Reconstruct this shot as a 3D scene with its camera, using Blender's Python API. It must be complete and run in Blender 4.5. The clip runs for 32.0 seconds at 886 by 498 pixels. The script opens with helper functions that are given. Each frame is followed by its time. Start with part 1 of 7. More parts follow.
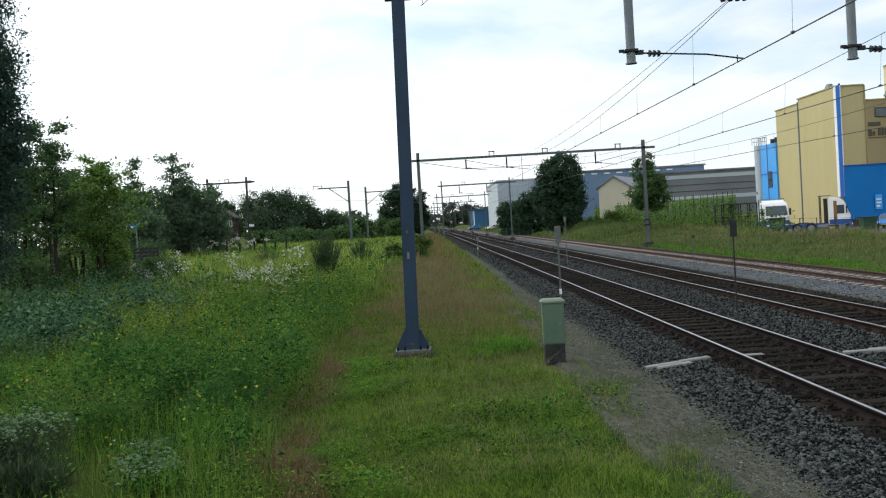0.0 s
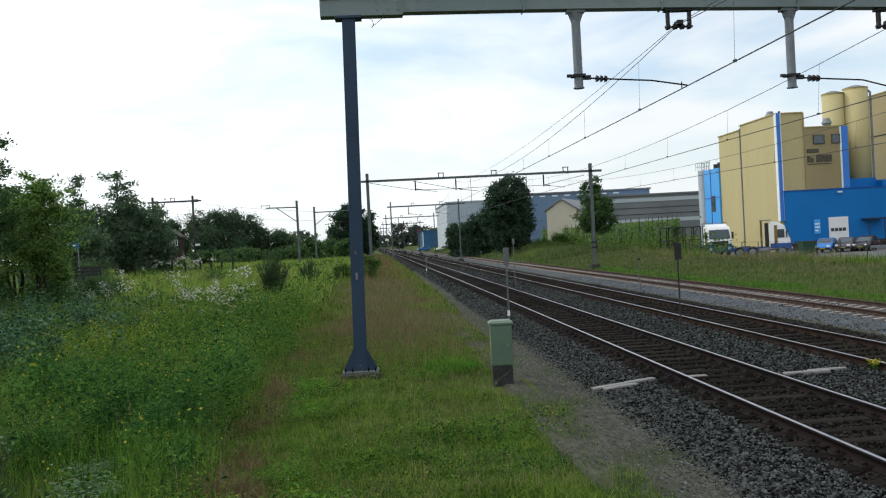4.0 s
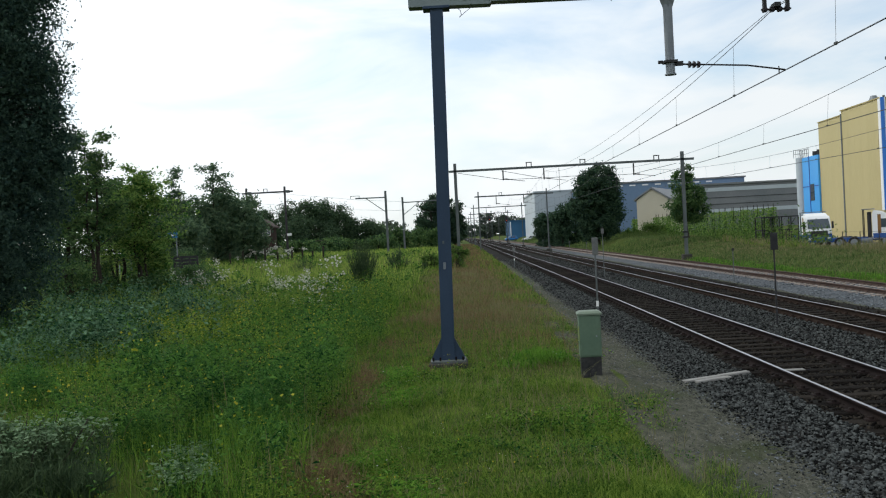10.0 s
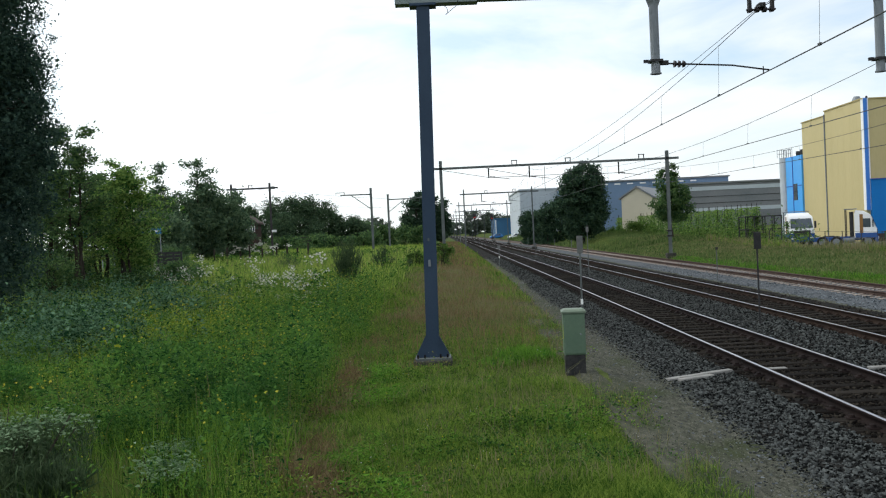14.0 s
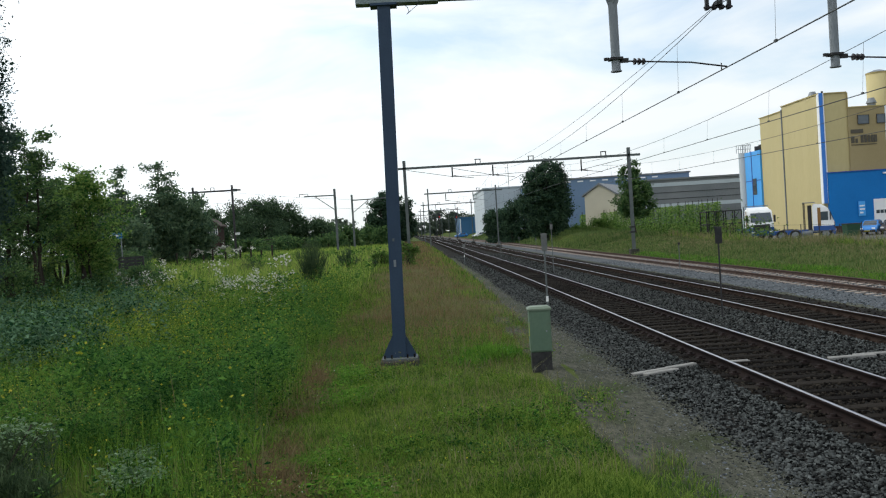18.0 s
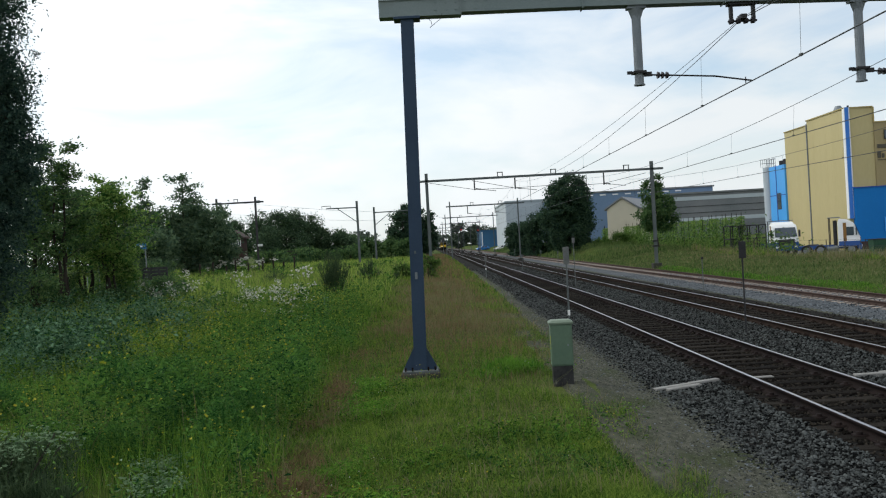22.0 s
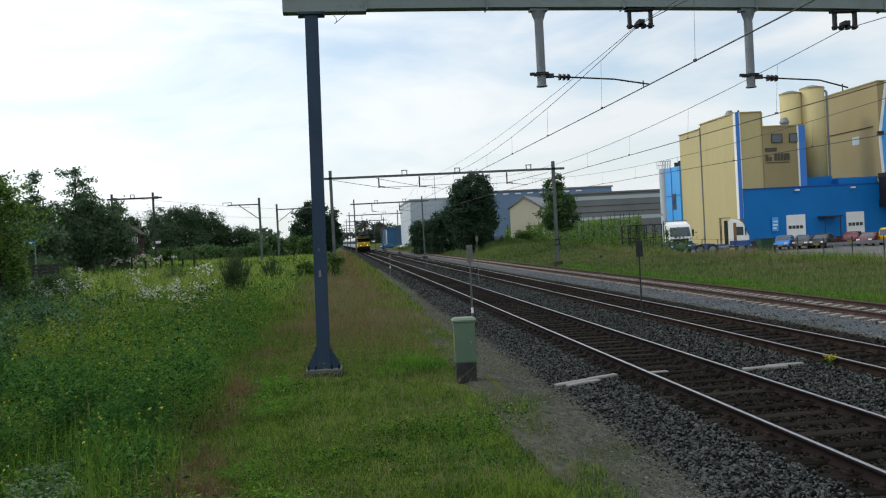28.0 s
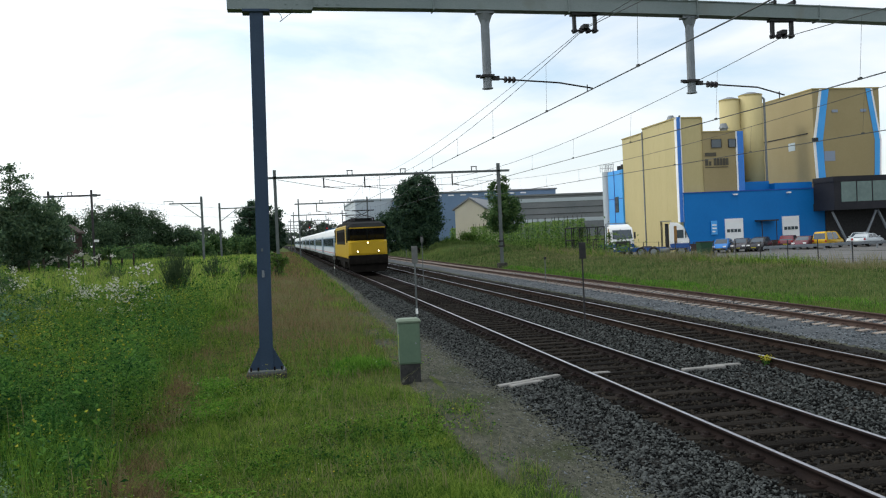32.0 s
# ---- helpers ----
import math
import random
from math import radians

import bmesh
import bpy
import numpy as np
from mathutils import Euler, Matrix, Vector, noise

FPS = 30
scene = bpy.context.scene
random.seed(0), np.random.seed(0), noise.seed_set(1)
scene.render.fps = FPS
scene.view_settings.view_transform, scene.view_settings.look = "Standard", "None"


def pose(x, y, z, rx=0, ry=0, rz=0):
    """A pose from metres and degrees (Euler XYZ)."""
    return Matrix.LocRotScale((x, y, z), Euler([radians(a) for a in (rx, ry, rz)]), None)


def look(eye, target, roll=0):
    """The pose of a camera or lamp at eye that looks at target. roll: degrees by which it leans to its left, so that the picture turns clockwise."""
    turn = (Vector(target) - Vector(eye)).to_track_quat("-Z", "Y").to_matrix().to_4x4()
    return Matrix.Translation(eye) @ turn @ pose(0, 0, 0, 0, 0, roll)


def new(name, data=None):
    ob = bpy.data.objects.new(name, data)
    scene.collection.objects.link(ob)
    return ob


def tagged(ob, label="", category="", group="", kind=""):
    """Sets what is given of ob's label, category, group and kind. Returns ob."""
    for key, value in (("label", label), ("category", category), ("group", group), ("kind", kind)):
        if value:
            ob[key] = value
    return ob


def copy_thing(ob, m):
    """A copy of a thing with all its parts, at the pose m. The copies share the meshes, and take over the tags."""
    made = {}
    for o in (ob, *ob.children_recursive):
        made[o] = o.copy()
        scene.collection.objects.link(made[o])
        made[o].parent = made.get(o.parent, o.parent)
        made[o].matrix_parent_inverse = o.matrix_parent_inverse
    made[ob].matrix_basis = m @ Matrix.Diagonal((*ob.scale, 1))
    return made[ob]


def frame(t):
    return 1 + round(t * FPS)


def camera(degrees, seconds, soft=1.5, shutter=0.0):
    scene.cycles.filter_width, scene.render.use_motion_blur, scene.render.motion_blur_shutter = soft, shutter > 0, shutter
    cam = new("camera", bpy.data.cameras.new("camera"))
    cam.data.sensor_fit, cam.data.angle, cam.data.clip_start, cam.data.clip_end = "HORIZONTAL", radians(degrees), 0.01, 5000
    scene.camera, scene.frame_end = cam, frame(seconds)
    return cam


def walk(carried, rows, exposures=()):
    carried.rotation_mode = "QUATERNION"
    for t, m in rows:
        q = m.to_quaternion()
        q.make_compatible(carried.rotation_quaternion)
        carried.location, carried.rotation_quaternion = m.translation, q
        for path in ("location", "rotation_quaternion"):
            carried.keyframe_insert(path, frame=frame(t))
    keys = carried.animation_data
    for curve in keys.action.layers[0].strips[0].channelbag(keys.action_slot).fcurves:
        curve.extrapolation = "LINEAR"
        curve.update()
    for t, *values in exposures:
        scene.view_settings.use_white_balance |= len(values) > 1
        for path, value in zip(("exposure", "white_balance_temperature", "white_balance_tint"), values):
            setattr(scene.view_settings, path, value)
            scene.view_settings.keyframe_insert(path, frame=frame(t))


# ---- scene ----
EYE_Z = 2.65
cam = camera(52.3, 32.0, soft=1.16)
# seconds, yaw, pitch, roll of the hand-held camera, which turns about one standing place
PATH = [(0, -0.79, -1.60, 3.46), (0.5, -1.10, -1.68, 3.12), (1, -1.56, -1.05, 3.50), (1.5, -1.92, -1.05, 3.65), (2, -2.34, -1.25, 3.46),
        (2.5, -3.42, -0.76, 2.94), (3, -3.86, -0.30, 2.99), (3.5, -4.08, -0.38, 3.02), (5.5, -3.37, -0.53, 3.03), (6, -3.09, -0.61, 3.08),
        (6.5, -2.74, -0.66, 2.93), (7, 1.76, -0.30, 2.99), (7.5, 7.10, -0.01, 3.39), (8, 6.99, -0.47, 3.45), (8.5, 7.03, -1.26, 3.32),
        (9, 5.46, -0.32, 2.94), (9.5, 2.54, -0.53, 3.30), (10, 1.53, -0.80, 3.01), (10.5, 4.09, -1.47, 3.67), (11, 7.58, -1.37, 3.55),
        (11.5, 8.26, -1.41, 3.31), (12, 8.10, -1.45, 3.51), (12.5, 8.36, -0.92, 2.70), (13, 6.47, -0.69, 2.71), (13.5, 2.52, -0.96, 2.70),
        (14, 0.59, -1.01, 2.68), (14.5, -0.43, -0.78, 2.63), (16.5, -2.28, -1.14, 2.66), (17, -3.18, -1.12, 2.64), (17.5, -3.42, -1.13, 2.92),
        (18, -1.65, -1.16, 3.63), (18.5, 2.27, -0.71, 4.40), (19, 2.77, -0.94, 4.67), (19.5, 2.21, -0.85, 4.26), (20, 1.18, -0.79, 3.94),
        (20.5, 0.29, -0.21, 3.54), (21, -0.40, -0.32, 3.23), (21.5, -0.42, -0.37, 3.35), (22, -0.27, -0.27, 3.25), (22.5, -0.80, 0.26, 3.09),
        (23, -1.29, 0.16, 3.11), (23.5, -1.61, -0.26, 3.13), (24, -2.04, -0.37, 2.98), (24.5, -2.29, -0.19, 2.51), (25, -3.19, -0.07, 2.52),
        (25.5, -3.93, -0.48, 2.42), (27.5, -6.30, -0.57, 3.06), (28, -6.35, -0.73, 3.00), (28.5, -6.94, -0.84, 3.11), (29, -7.18, -0.65, 3.26),
        (29.5, -7.75, -1.00, 3.23), (30, -7.94, -0.73, 3.22), (30.5, -9.05, -1.29, 2.45), (31, -8.93, -1.18, 2.76), (31.5, -9.27, -1.01, 2.73),
        (32, -9.84, -0.84, 2.57)]
EXPOSURES = [(0, -0.08), (3, -0.12), (6, -0.31), (8, -0.38), (9.5, -0.29), (12, -0.12), (14, -0.07), (18, -0.14), (21, -0.23), (23, -0.37), (25, -0.43), (28, -0.31), (30, -0.18), (32, -0.1)]
walk(cam, [(t, pose(0, 0, EYE_Z, 90 + p, r, y)) for t, y, p, r in PATH], EXPOSURES)

# ---- light ----
SUN_AZ, SUN_EL = -72.0, 42.0      # from the track's direction, to the left; above the horizon
sun_way = Vector((math.sin(radians(SUN_AZ)) * math.cos(radians(SUN_EL)),
                  math.cos(radians(SUN_AZ)) * math.cos(radians(SUN_EL)), math.sin(radians(SUN_EL))))
lamp = bpy.data.lights.new("sun", "SUN")
lamp.energy, lamp.angle, lamp.color = 1.25, radians(11), (1.0, 0.97, 0.87)
sun = new("sun", lamp)
sun.matrix_world = look(sun_way * 50, (0, 0, 0))

world = bpy.data.worlds.new("sky")
scene.world = world
world.use_nodes = True
wn, wl = world.node_tree.nodes, world.node_tree.links
wn.clear()
w_out, w_bg = wn.new("ShaderNodeOutputWorld"), wn.new("ShaderNodeBackground")
w_sky = wn.new("ShaderNodeTexSky")
w_sky.sky_type, w_sky.sun_disc = "NISHITA", False
w_sky.sun_elevation, w_sky.sun_rotation = radians(SUN_EL), radians(SUN_AZ)
w_sky.air_density, w_sky.dust_density, w_sky.ozone_density = 1.0, 1.5, 1.2
w_co = wn.new("ShaderNodeTexCoord")
w_map = wn.new("ShaderNodeMapping")
w_map.inputs["Scale"].default_value = (1.0, 1.0, 3.4)
w_map.inputs["Location"].default_value = (0.35, 0.1, 0.2)
w_noise = wn.new("ShaderNodeTexNoise")
w_noise.inputs["Scale"].default_value, w_noise.inputs["Detail"].default_value = 3.2, 7.0
w_noise.inputs["Roughness"].default_value, w_noise.inputs["Distortion"].default_value = 0.55, 0.5
w_ramp = wn.new("ShaderNodeValToRGB")
w_ramp.color_ramp.elements[0].position, w_ramp.color_ramp.elements[1].position = 0.31, 0.57
w_ramp.color_ramp.elements[0].color, w_ramp.color_ramp.elements[1].color = (0.38, 0.38, 0.38, 1), (0.97, 0.97, 0.97, 1)
w_dot = wn.new("ShaderNodeVectorMath")
w_dot.operation = "DOT_PRODUCT"
w_dot.inputs[1].default_value = sun_way
w_glow = wn.new("ShaderNodeMapRange")       # thin cloud is brighter towards the veiled sun
w_glow.inputs["From Min"].default_value, w_glow.inputs["From Max"].default_value = 0.1, 0.9
w_glow.inputs["To Min"].default_value, w_glow.inputs["To Max"].default_value = 1.13, 1.75
w_cloud = wn.new("ShaderNodeVectorMath")
w_cloud.operation = "SCALE"
w_cloud.inputs[0].default_value = (9.4, 9.85, 10.1)
w_mix = wn.new("ShaderNodeMix")
w_mix.data_type = "RGBA"
wl.new(w_co.outputs["Generated"], w_map.inputs["Vector"])
wl.new(w_map.outputs["Vector"], w_noise.inputs["Vector"])
wl.new(w_noise.outputs["Fac"], w_ramp.inputs["Fac"])
wl.new(w_co.outputs["Generated"], w_dot.inputs[0])
wl.new(w_dot.outputs["Value"], w_glow.inputs["Value"])
wl.new(w_glow.outputs["Result"], w_cloud.inputs["Scale"])
wl.new(w_ramp.outputs["Color"], w_mix.inputs["Factor"])
w_blue = wn.new("ShaderNodeVectorMath")
w_blue.operation = "MULTIPLY"
w_blue.inputs[1].default_value = (1.7, 2.0, 2.1)
wl.new(w_sky.outputs["Color"], w_blue.inputs[0])
wl.new(w_blue.outputs["Vector"], w_mix.inputs["A"])
wl.new(w_cloud.outputs["Vector"], w_mix.inputs["B"])
wl.new(w_mix.outputs["Result"], w_bg.inputs["Color"])
w_bg.inputs["Strength"].default_value = 0.1
wl.new(w_bg.outputs["Background"], w_out.inputs["Surface"])


# ---- materials ----
def mat(name, a, b=None, low=0.22, high=0.78, rough=0.7, metal=0.0, scale=4.0, fine=60.0, bump=0.2, island=0.0, thing=0.0, through_light=0.0, stain=None, glow=0.0, spec=0.18, stretch=(1, 1, 1)):
    """Two tones a and b mixed by coarse and fine noise; island or thing: share of chance per piece."""
    m = bpy.data.materials.new(name)
    m.use_nodes = True
    n, l = m.node_tree.nodes, m.node_tree.links
    bs, out = n["Principled BSDF"], n["Material Output"]
    bs.inputs["Roughness"].default_value, bs.inputs["Metallic"].default_value = rough, metal
    bs.inputs["Specular IOR Level"].default_value = spec
    b = b or tuple(c * 0.7 for c in a)
    co = n.new("ShaderNodeTexCoord")
    mp = n.new("ShaderNodeMapping")
    mp.inputs["Scale"].default_value = stretch
    l.new(co.outputs["Object"], mp.inputs["Vector"])
    n1, n2 = n.new("ShaderNodeTexNoise"), n.new("ShaderNodeTexNoise")
    for node, s, d in ((n1, scale, 4.0), (n2, fine, 3.0)):
        node.inputs["Scale"].default_value, node.inputs["Detail"].default_value = s, d
        l.new(mp.outputs["Vector"], node.inputs["Vector"])
    add = n.new("ShaderNodeMath")
    add.operation = "MULTIPLY_ADD"
    add.inputs[1].default_value = 0.55
    l.new(n2.outputs["Fac"], add.inputs[0])
    half = n.new("ShaderNodeMath")
    half.operation = "MULTIPLY_ADD"
    half.inputs[1].default_value, half.inputs[2].default_value = 0.9, -0.22
    l.new(n1.outputs["Fac"], half.inputs[0])
    l.new(half.outputs[0], add.inputs[2])
    fac = add.outputs[0]
    for share, node, sock in ((island, "ShaderNodeNewGeometry", "Random Per Island"), (thing, "ShaderNodeObjectInfo", "Random")):
        if share:
            src = n.new(node)
            mx = n.new("ShaderNodeMix")
            mx.inputs["Factor"].default_value = share
            l.new(fac, mx.inputs["A"])
            l.new(src.outputs[sock], mx.inputs["B"])
            fac = mx.outputs["Result"]
    ramp = n.new("ShaderNodeValToRGB")
    ramp.color_ramp.elements[0].position, ramp.color_ramp.elements[1].position = low, high
    ramp.color_ramp.elements[0].color, ramp.color_ramp.elements[1].color = (*a, 1), (*b, 1)
    l.new(fac, ramp.inputs["Fac"])
    colour = ramp.outputs["Color"]
    if stain:
        n3, r3, mx = n.new("ShaderNodeTexNoise"), n.new("ShaderNodeValToRGB"), n.new("ShaderNodeMix")
        n3.inputs["Scale"].default_value, n3.inputs["Detail"].default_value = stain[1], 6.0
        l.new(mp.outputs["Vector"], n3.inputs["Vector"])
        r3.color_ramp.elements[0].position, r3.color_ramp.elements[1].position = stain[2], stain[2] + 0.14
        l.new(n3.outputs["Fac"], r3.inputs["Fac"])
        mx.data_type = "RGBA"
        l.new(r3.outputs["Color"], mx.inputs["Factor"])
        l.new(colour, mx.inputs["A"])
        mx.inputs["B"].default_value = (*stain[0], 1)
        colour = mx.outputs["Result"]
    l.new(colour, bs.inputs["Base Color"])
    if bump:
        bp = n.new("ShaderNodeBump")
        bp.inputs["Strength"].default_value, bp.inputs["Distance"].default_value = bump, 0.02
        l.new(n2.outputs["Fac"], bp.inputs["Height"])
        l.new(bp.outputs["Normal"], bs.inputs["Normal"])
    if through_light:
        tr, ms = n.new("ShaderNodeBsdfTranslucent"), n.new("ShaderNodeMixShader")
        l.new(colour, tr.inputs["Color"])
        ms.inputs[0].default_value = through_light
        l.new(bs.outputs[0], ms.inputs[1])
        l.new(tr.outputs[0], ms.inputs[2])
        l.new(ms.outputs[0], out.inputs["Surface"])
    if glow:
        bs.inputs["Emission Color"].default_value, bs.inputs["Emission Strength"].default_value = (*a, 1), glow
    return m


def leafy(name, a, b, light=0.35, scale=0.5):
    return mat(name, a, b, 0.35, 0.63, rough=0.6, scale=scale * 2.2, fine=4.0, bump=0, island=0.42, through_light=light, spec=0.06)


M_SOIL = mat("soil_and_grass", (0.030, 0.055, 0.010), (0.075, 0.095, 0.022), rough=0.95, spec=0.05, scale=0.35, fine=9, bump=0.6, stain=((0.085, 0.06, 0.032), 0.22, 0.62))
M_BALLAST = mat("ballast_bed", (0.006, 0.006, 0.0058), (0.034, 0.033, 0.031), rough=0.9, spec=0.02, scale=1.2, fine=34, bump=1.0, stain=((0.02, 0.013, 0.009), 0.8, 0.6))
M_BALLAST_PALE = mat("pale_ballast_bed", (0.045, 0.050, 0.055), (0.11, 0.12, 0.13), rough=0.9, spec=0.05, scale=1.0, fine=24, bump=1.0)
M_STONE = mat("ballast_stone", (0.005, 0.0056, 0.0056), (0.112, 0.122, 0.120), 0.3, 0.95, rough=0.85, spec=0.05, scale=3, fine=30, bump=0.2, island=0.75)
M_STONE_PALE = mat("pale_ballast_stone", (0.03, 0.036, 0.042), (0.16, 0.178, 0.195), rough=0.85, spec=0.05, scale=3, fine=30, bump=0.2, island=0.75)
M_STONE_BROWN = mat("brown_ballast_stone", (0.005, 0.0045, 0.004), (0.044, 0.038, 0.031), 0.3, 0.95, rough=0.85, spec=0.03, scale=3, fine=30, bump=0.2, island=0.75)
M_PEBBLE = mat("path_pebble", (0.026, 0.029, 0.022), (0.17, 0.17, 0.145), 0.2, 0.95, rough=0.9, spec=0.05, scale=3, fine=30, bump=0.1, island=0.8)
M_SAND = mat("sandy_path", (0.032, 0.035, 0.026), (0.100, 0.100, 0.078), 0.3, 0.75, rough=0.95, spec=0.05, scale=11, fine=70, bump=0.45, stain=((0.040, 0.049, 0.024), 1.3, 0.50), stretch=(1, 0.4, 1))
M_SILT = mat("silty_gravel", (0.04, 0.045, 0.030), (0.085, 0.085, 0.065), rough=0.95, spec=0.05, scale=0.8, fine=18, bump=0.5)
M_SLEEPER = mat("tarred_wood", (0.007, 0.0062, 0.0056), (0.026, 0.0225, 0.019), rough=0.85, spec=0.02, scale=3, fine=24, bump=0.5, thing=0.5, stretch=(0.4, 3, 3))
M_CONCRETE = mat("tan_concrete", (0.20, 0.165, 0.14), (0.29, 0.245, 0.21), rough=0.85, scale=2, fine=40, bump=0.2, thing=0.3)
M_CONCRETE_OLD = mat("weathered_concrete", (0.17, 0.165, 0.155), (0.30, 0.295, 0.28), rough=0.9, scale=4, fine=50, bump=0.4, stain=((0.12, 0.12, 0.09), 5, 0.6))
M_RUST = mat("rusty_rail_side", (0.010, 0.0085, 0.009), (0.026, 0.018, 0.016), rough=0.8, spec=0.05, metal=0.2, scale=2, fine=40, bump=0.2)
M_RUST_RED = mat("red_rust", (0.046, 0.030, 0.025), (0.078, 0.051, 0.042), rough=0.85, scale=2, fine=40, bump=0.2)
M_RUST_WARM = mat("brown_rust", (0.016, 0.0115, 0.010), (0.036, 0.0245, 0.019), rough=0.85, spec=0.05, scale=2, fine=40, bump=0.2)
M_STEEL = mat("polished_rail_head", (0.46, 0.45, 0.49), (0.34, 0.33, 0.36), rough=0.30, metal=1.0, scale=1, fine=60, bump=0.03)
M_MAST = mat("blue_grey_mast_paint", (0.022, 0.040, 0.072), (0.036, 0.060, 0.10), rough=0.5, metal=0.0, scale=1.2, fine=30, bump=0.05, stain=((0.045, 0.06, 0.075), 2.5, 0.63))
# paler and greyer than the near mast's paint
M_MAST_FAR = mat("grey_mast_paint", (0.075, 0.088, 0.092), (0.13, 0.145, 0.145), rough=0.6, scale=1.2, fine=20, bump=0.05)
M_MAST_BROWN = mat("dark_brown_mast_paint", (0.045, 0.042, 0.045), (0.08, 0.075, 0.078), rough=0.6, scale=1.2, fine=20, bump=0.05)
M_BEAM = mat("grey_green_beam_paint", (0.15, 0.19, 0.195), (0.22, 0.255, 0.255), rough=0.5, scale=0.8, fine=30, bump=0.05, stain=((0.17, 0.19, 0.18), 1.5, 0.60))
M_GALV = mat("galvanised_steel", (0.15, 0.17, 0.19), (0.23, 0.25, 0.27), rough=0.5, metal=0.2, scale=3, fine=40, bump=0.05)
M_DARK = mat("dark_iron", (0.02, 0.02, 0.022), (0.05, 0.05, 0.052), rough=0.6, metal=0.2, scale=5, fine=40, bump=0.1)
M_WIRE = mat("oxidised_copper_wire", (0.05, 0.055, 0.055), (0.085, 0.09, 0.088), rough=0.6, metal=0.3, bump=0)
M_INSUL = mat("brown_black_insulator", (0.018, 0.016, 0.02), (0.04, 0.035, 0.04), rough=0.3, bump=0)
M_BOX = mat("sage_green_cabinet_paint", (0.085, 0.135, 0.095), (0.115, 0.17, 0.12), rough=0.5, scale=2, fine=20, bump=0.04, stain=((0.10, 0.13, 0.09), 6, 0.62))
M_BOX_TOP = mat("pale_cabinet_lid", (0.115, 0.155, 0.115), (0.16, 0.20, 0.15), rough=0.55, scale=3, fine=30, bump=0.05)
M_BOX_BASE = mat("black_plinth", (0.012, 0.012, 0.014), (0.05, 0.05, 0.05), rough=0.6, scale=5, fine=30, bump=0.1, stain=((0.22, 0.22, 0.22), 9, 0.66))
M_WHITE = mat("white_paint", (0.74, 0.75, 0.75), (0.82, 0.82, 0.82), rough=0.45, scale=1, fine=20, bump=0.02)
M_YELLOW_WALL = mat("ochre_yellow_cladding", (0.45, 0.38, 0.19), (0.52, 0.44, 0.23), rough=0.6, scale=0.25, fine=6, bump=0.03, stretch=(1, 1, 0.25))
M_BLUE_WALL = mat("bright_blue_cladding", (0.005, 0.145, 0.43), (0.007, 0.170, 0.49), rough=0.5, scale=0.3, fine=5, bump=0.03)
M_SKY_WALL = mat("sky_blue_cladding", (0.06, 0.33, 0.74), (0.08, 0.37, 0.80), rough=0.45, scale=0.4, fine=5, bump=0.02)
M_GLASS = mat("dark_window_glass", (0.03, 0.045, 0.06), (0.05, 0.07, 0.09), rough=0.08, scale=1, fine=3, bump=0, spec=0.8)
M_ROOF_GREY = mat("grey_sheet_roof", (0.14, 0.155, 0.165), (0.21, 0.215, 0.225), rough=0.6, scale=0.2, fine=3, bump=0.03)
M_HALL_BLUE = mat("blue_grey_cladding", (0.13, 0.20, 0.31), (0.16, 0.235, 0.35), rough=0.6, scale=0.1, fine=2, bump=0.02)
M_HALL_WHITE = mat("pale_grey_cladding", (0.38, 0.43, 0.47), (0.46, 0.50, 0.53), rough=0.6, scale=0.1, fine=2, bump=0.02)
M_CREAM = mat("cream_render", (0.50, 0.46, 0.36), (0.58, 0.53, 0.42), rough=0.85, scale=0.5, fine=8, bump=0.05)
# brown brick, its colour lowered for the shade around the house
M_BRICK = mat("shade_darkened_brick", (0.050, 0.032, 0.028), (0.078, 0.050, 0.042), rough=0.9, scale=1, fine=14, bump=0.3)
M_TILE = mat("dark_roof_tile", (0.06, 0.045, 0.04), (0.10, 0.075, 0.065), rough=0.85, scale=1, fine=10, bump=0.3)
M_ASPHALT = mat("pale_asphalt", (0.105, 0.104, 0.102), (0.15, 0.148, 0.145), rough=0.92, scale=0.3, fine=12, bump=0.2)
M_TYRE = mat("tyre_rubber", (0.012, 0.012, 0.012), (0.03, 0.03, 0.03), rough=0.85, bump=0.05)
M_BARK = mat("bark", (0.022, 0.019, 0.015), (0.055, 0.047, 0.038), rough=0.95, scale=4, fine=30, bump=0.6, stretch=(1, 1, 0.3))
M_LEAF_DARK = leafy("dark_tree_leaves", (0.022, 0.050, 0.036), (0.066, 0.115, 0.062), 0.3)
M_LEAF_MID = leafy("tree_leaves", (0.035, 0.085, 0.036), (0.12, 0.20, 0.068), 0.4)
M_LEAF_FRESH = leafy("fresh_shrub_leaves", (0.04, 0.095, 0.02), (0.13, 0.21, 0.05), 0.35)
# the haze of distance is mixed into this leaf colour
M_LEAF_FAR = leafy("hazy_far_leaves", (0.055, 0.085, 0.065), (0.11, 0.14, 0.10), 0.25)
M_LEAF_SHRUB = leafy("young_tree_leaves", (0.05, 0.14, 0.035), (0.24, 0.36, 0.09), 0.5)
M_GRASS = leafy("lawn_grass", (0.028, 0.088, 0.010), (0.20, 0.285, 0.05), 0.4, 1.1)
M_WEED = leafy("dull_path_weeds", (0.03, 0.06, 0.018), (0.10, 0.14, 0.05), 0.3, 0.8)
M_GRASS_DRY = leafy("dry_seeding_grass", (0.12, 0.13, 0.055), (0.24, 0.215, 0.115), 0.4, 0.35)
M_GRASS_RED = leafy("reddish_dry_grass", (0.125, 0.098, 0.045), (0.235, 0.165, 0.095), 0.4, 0.5)
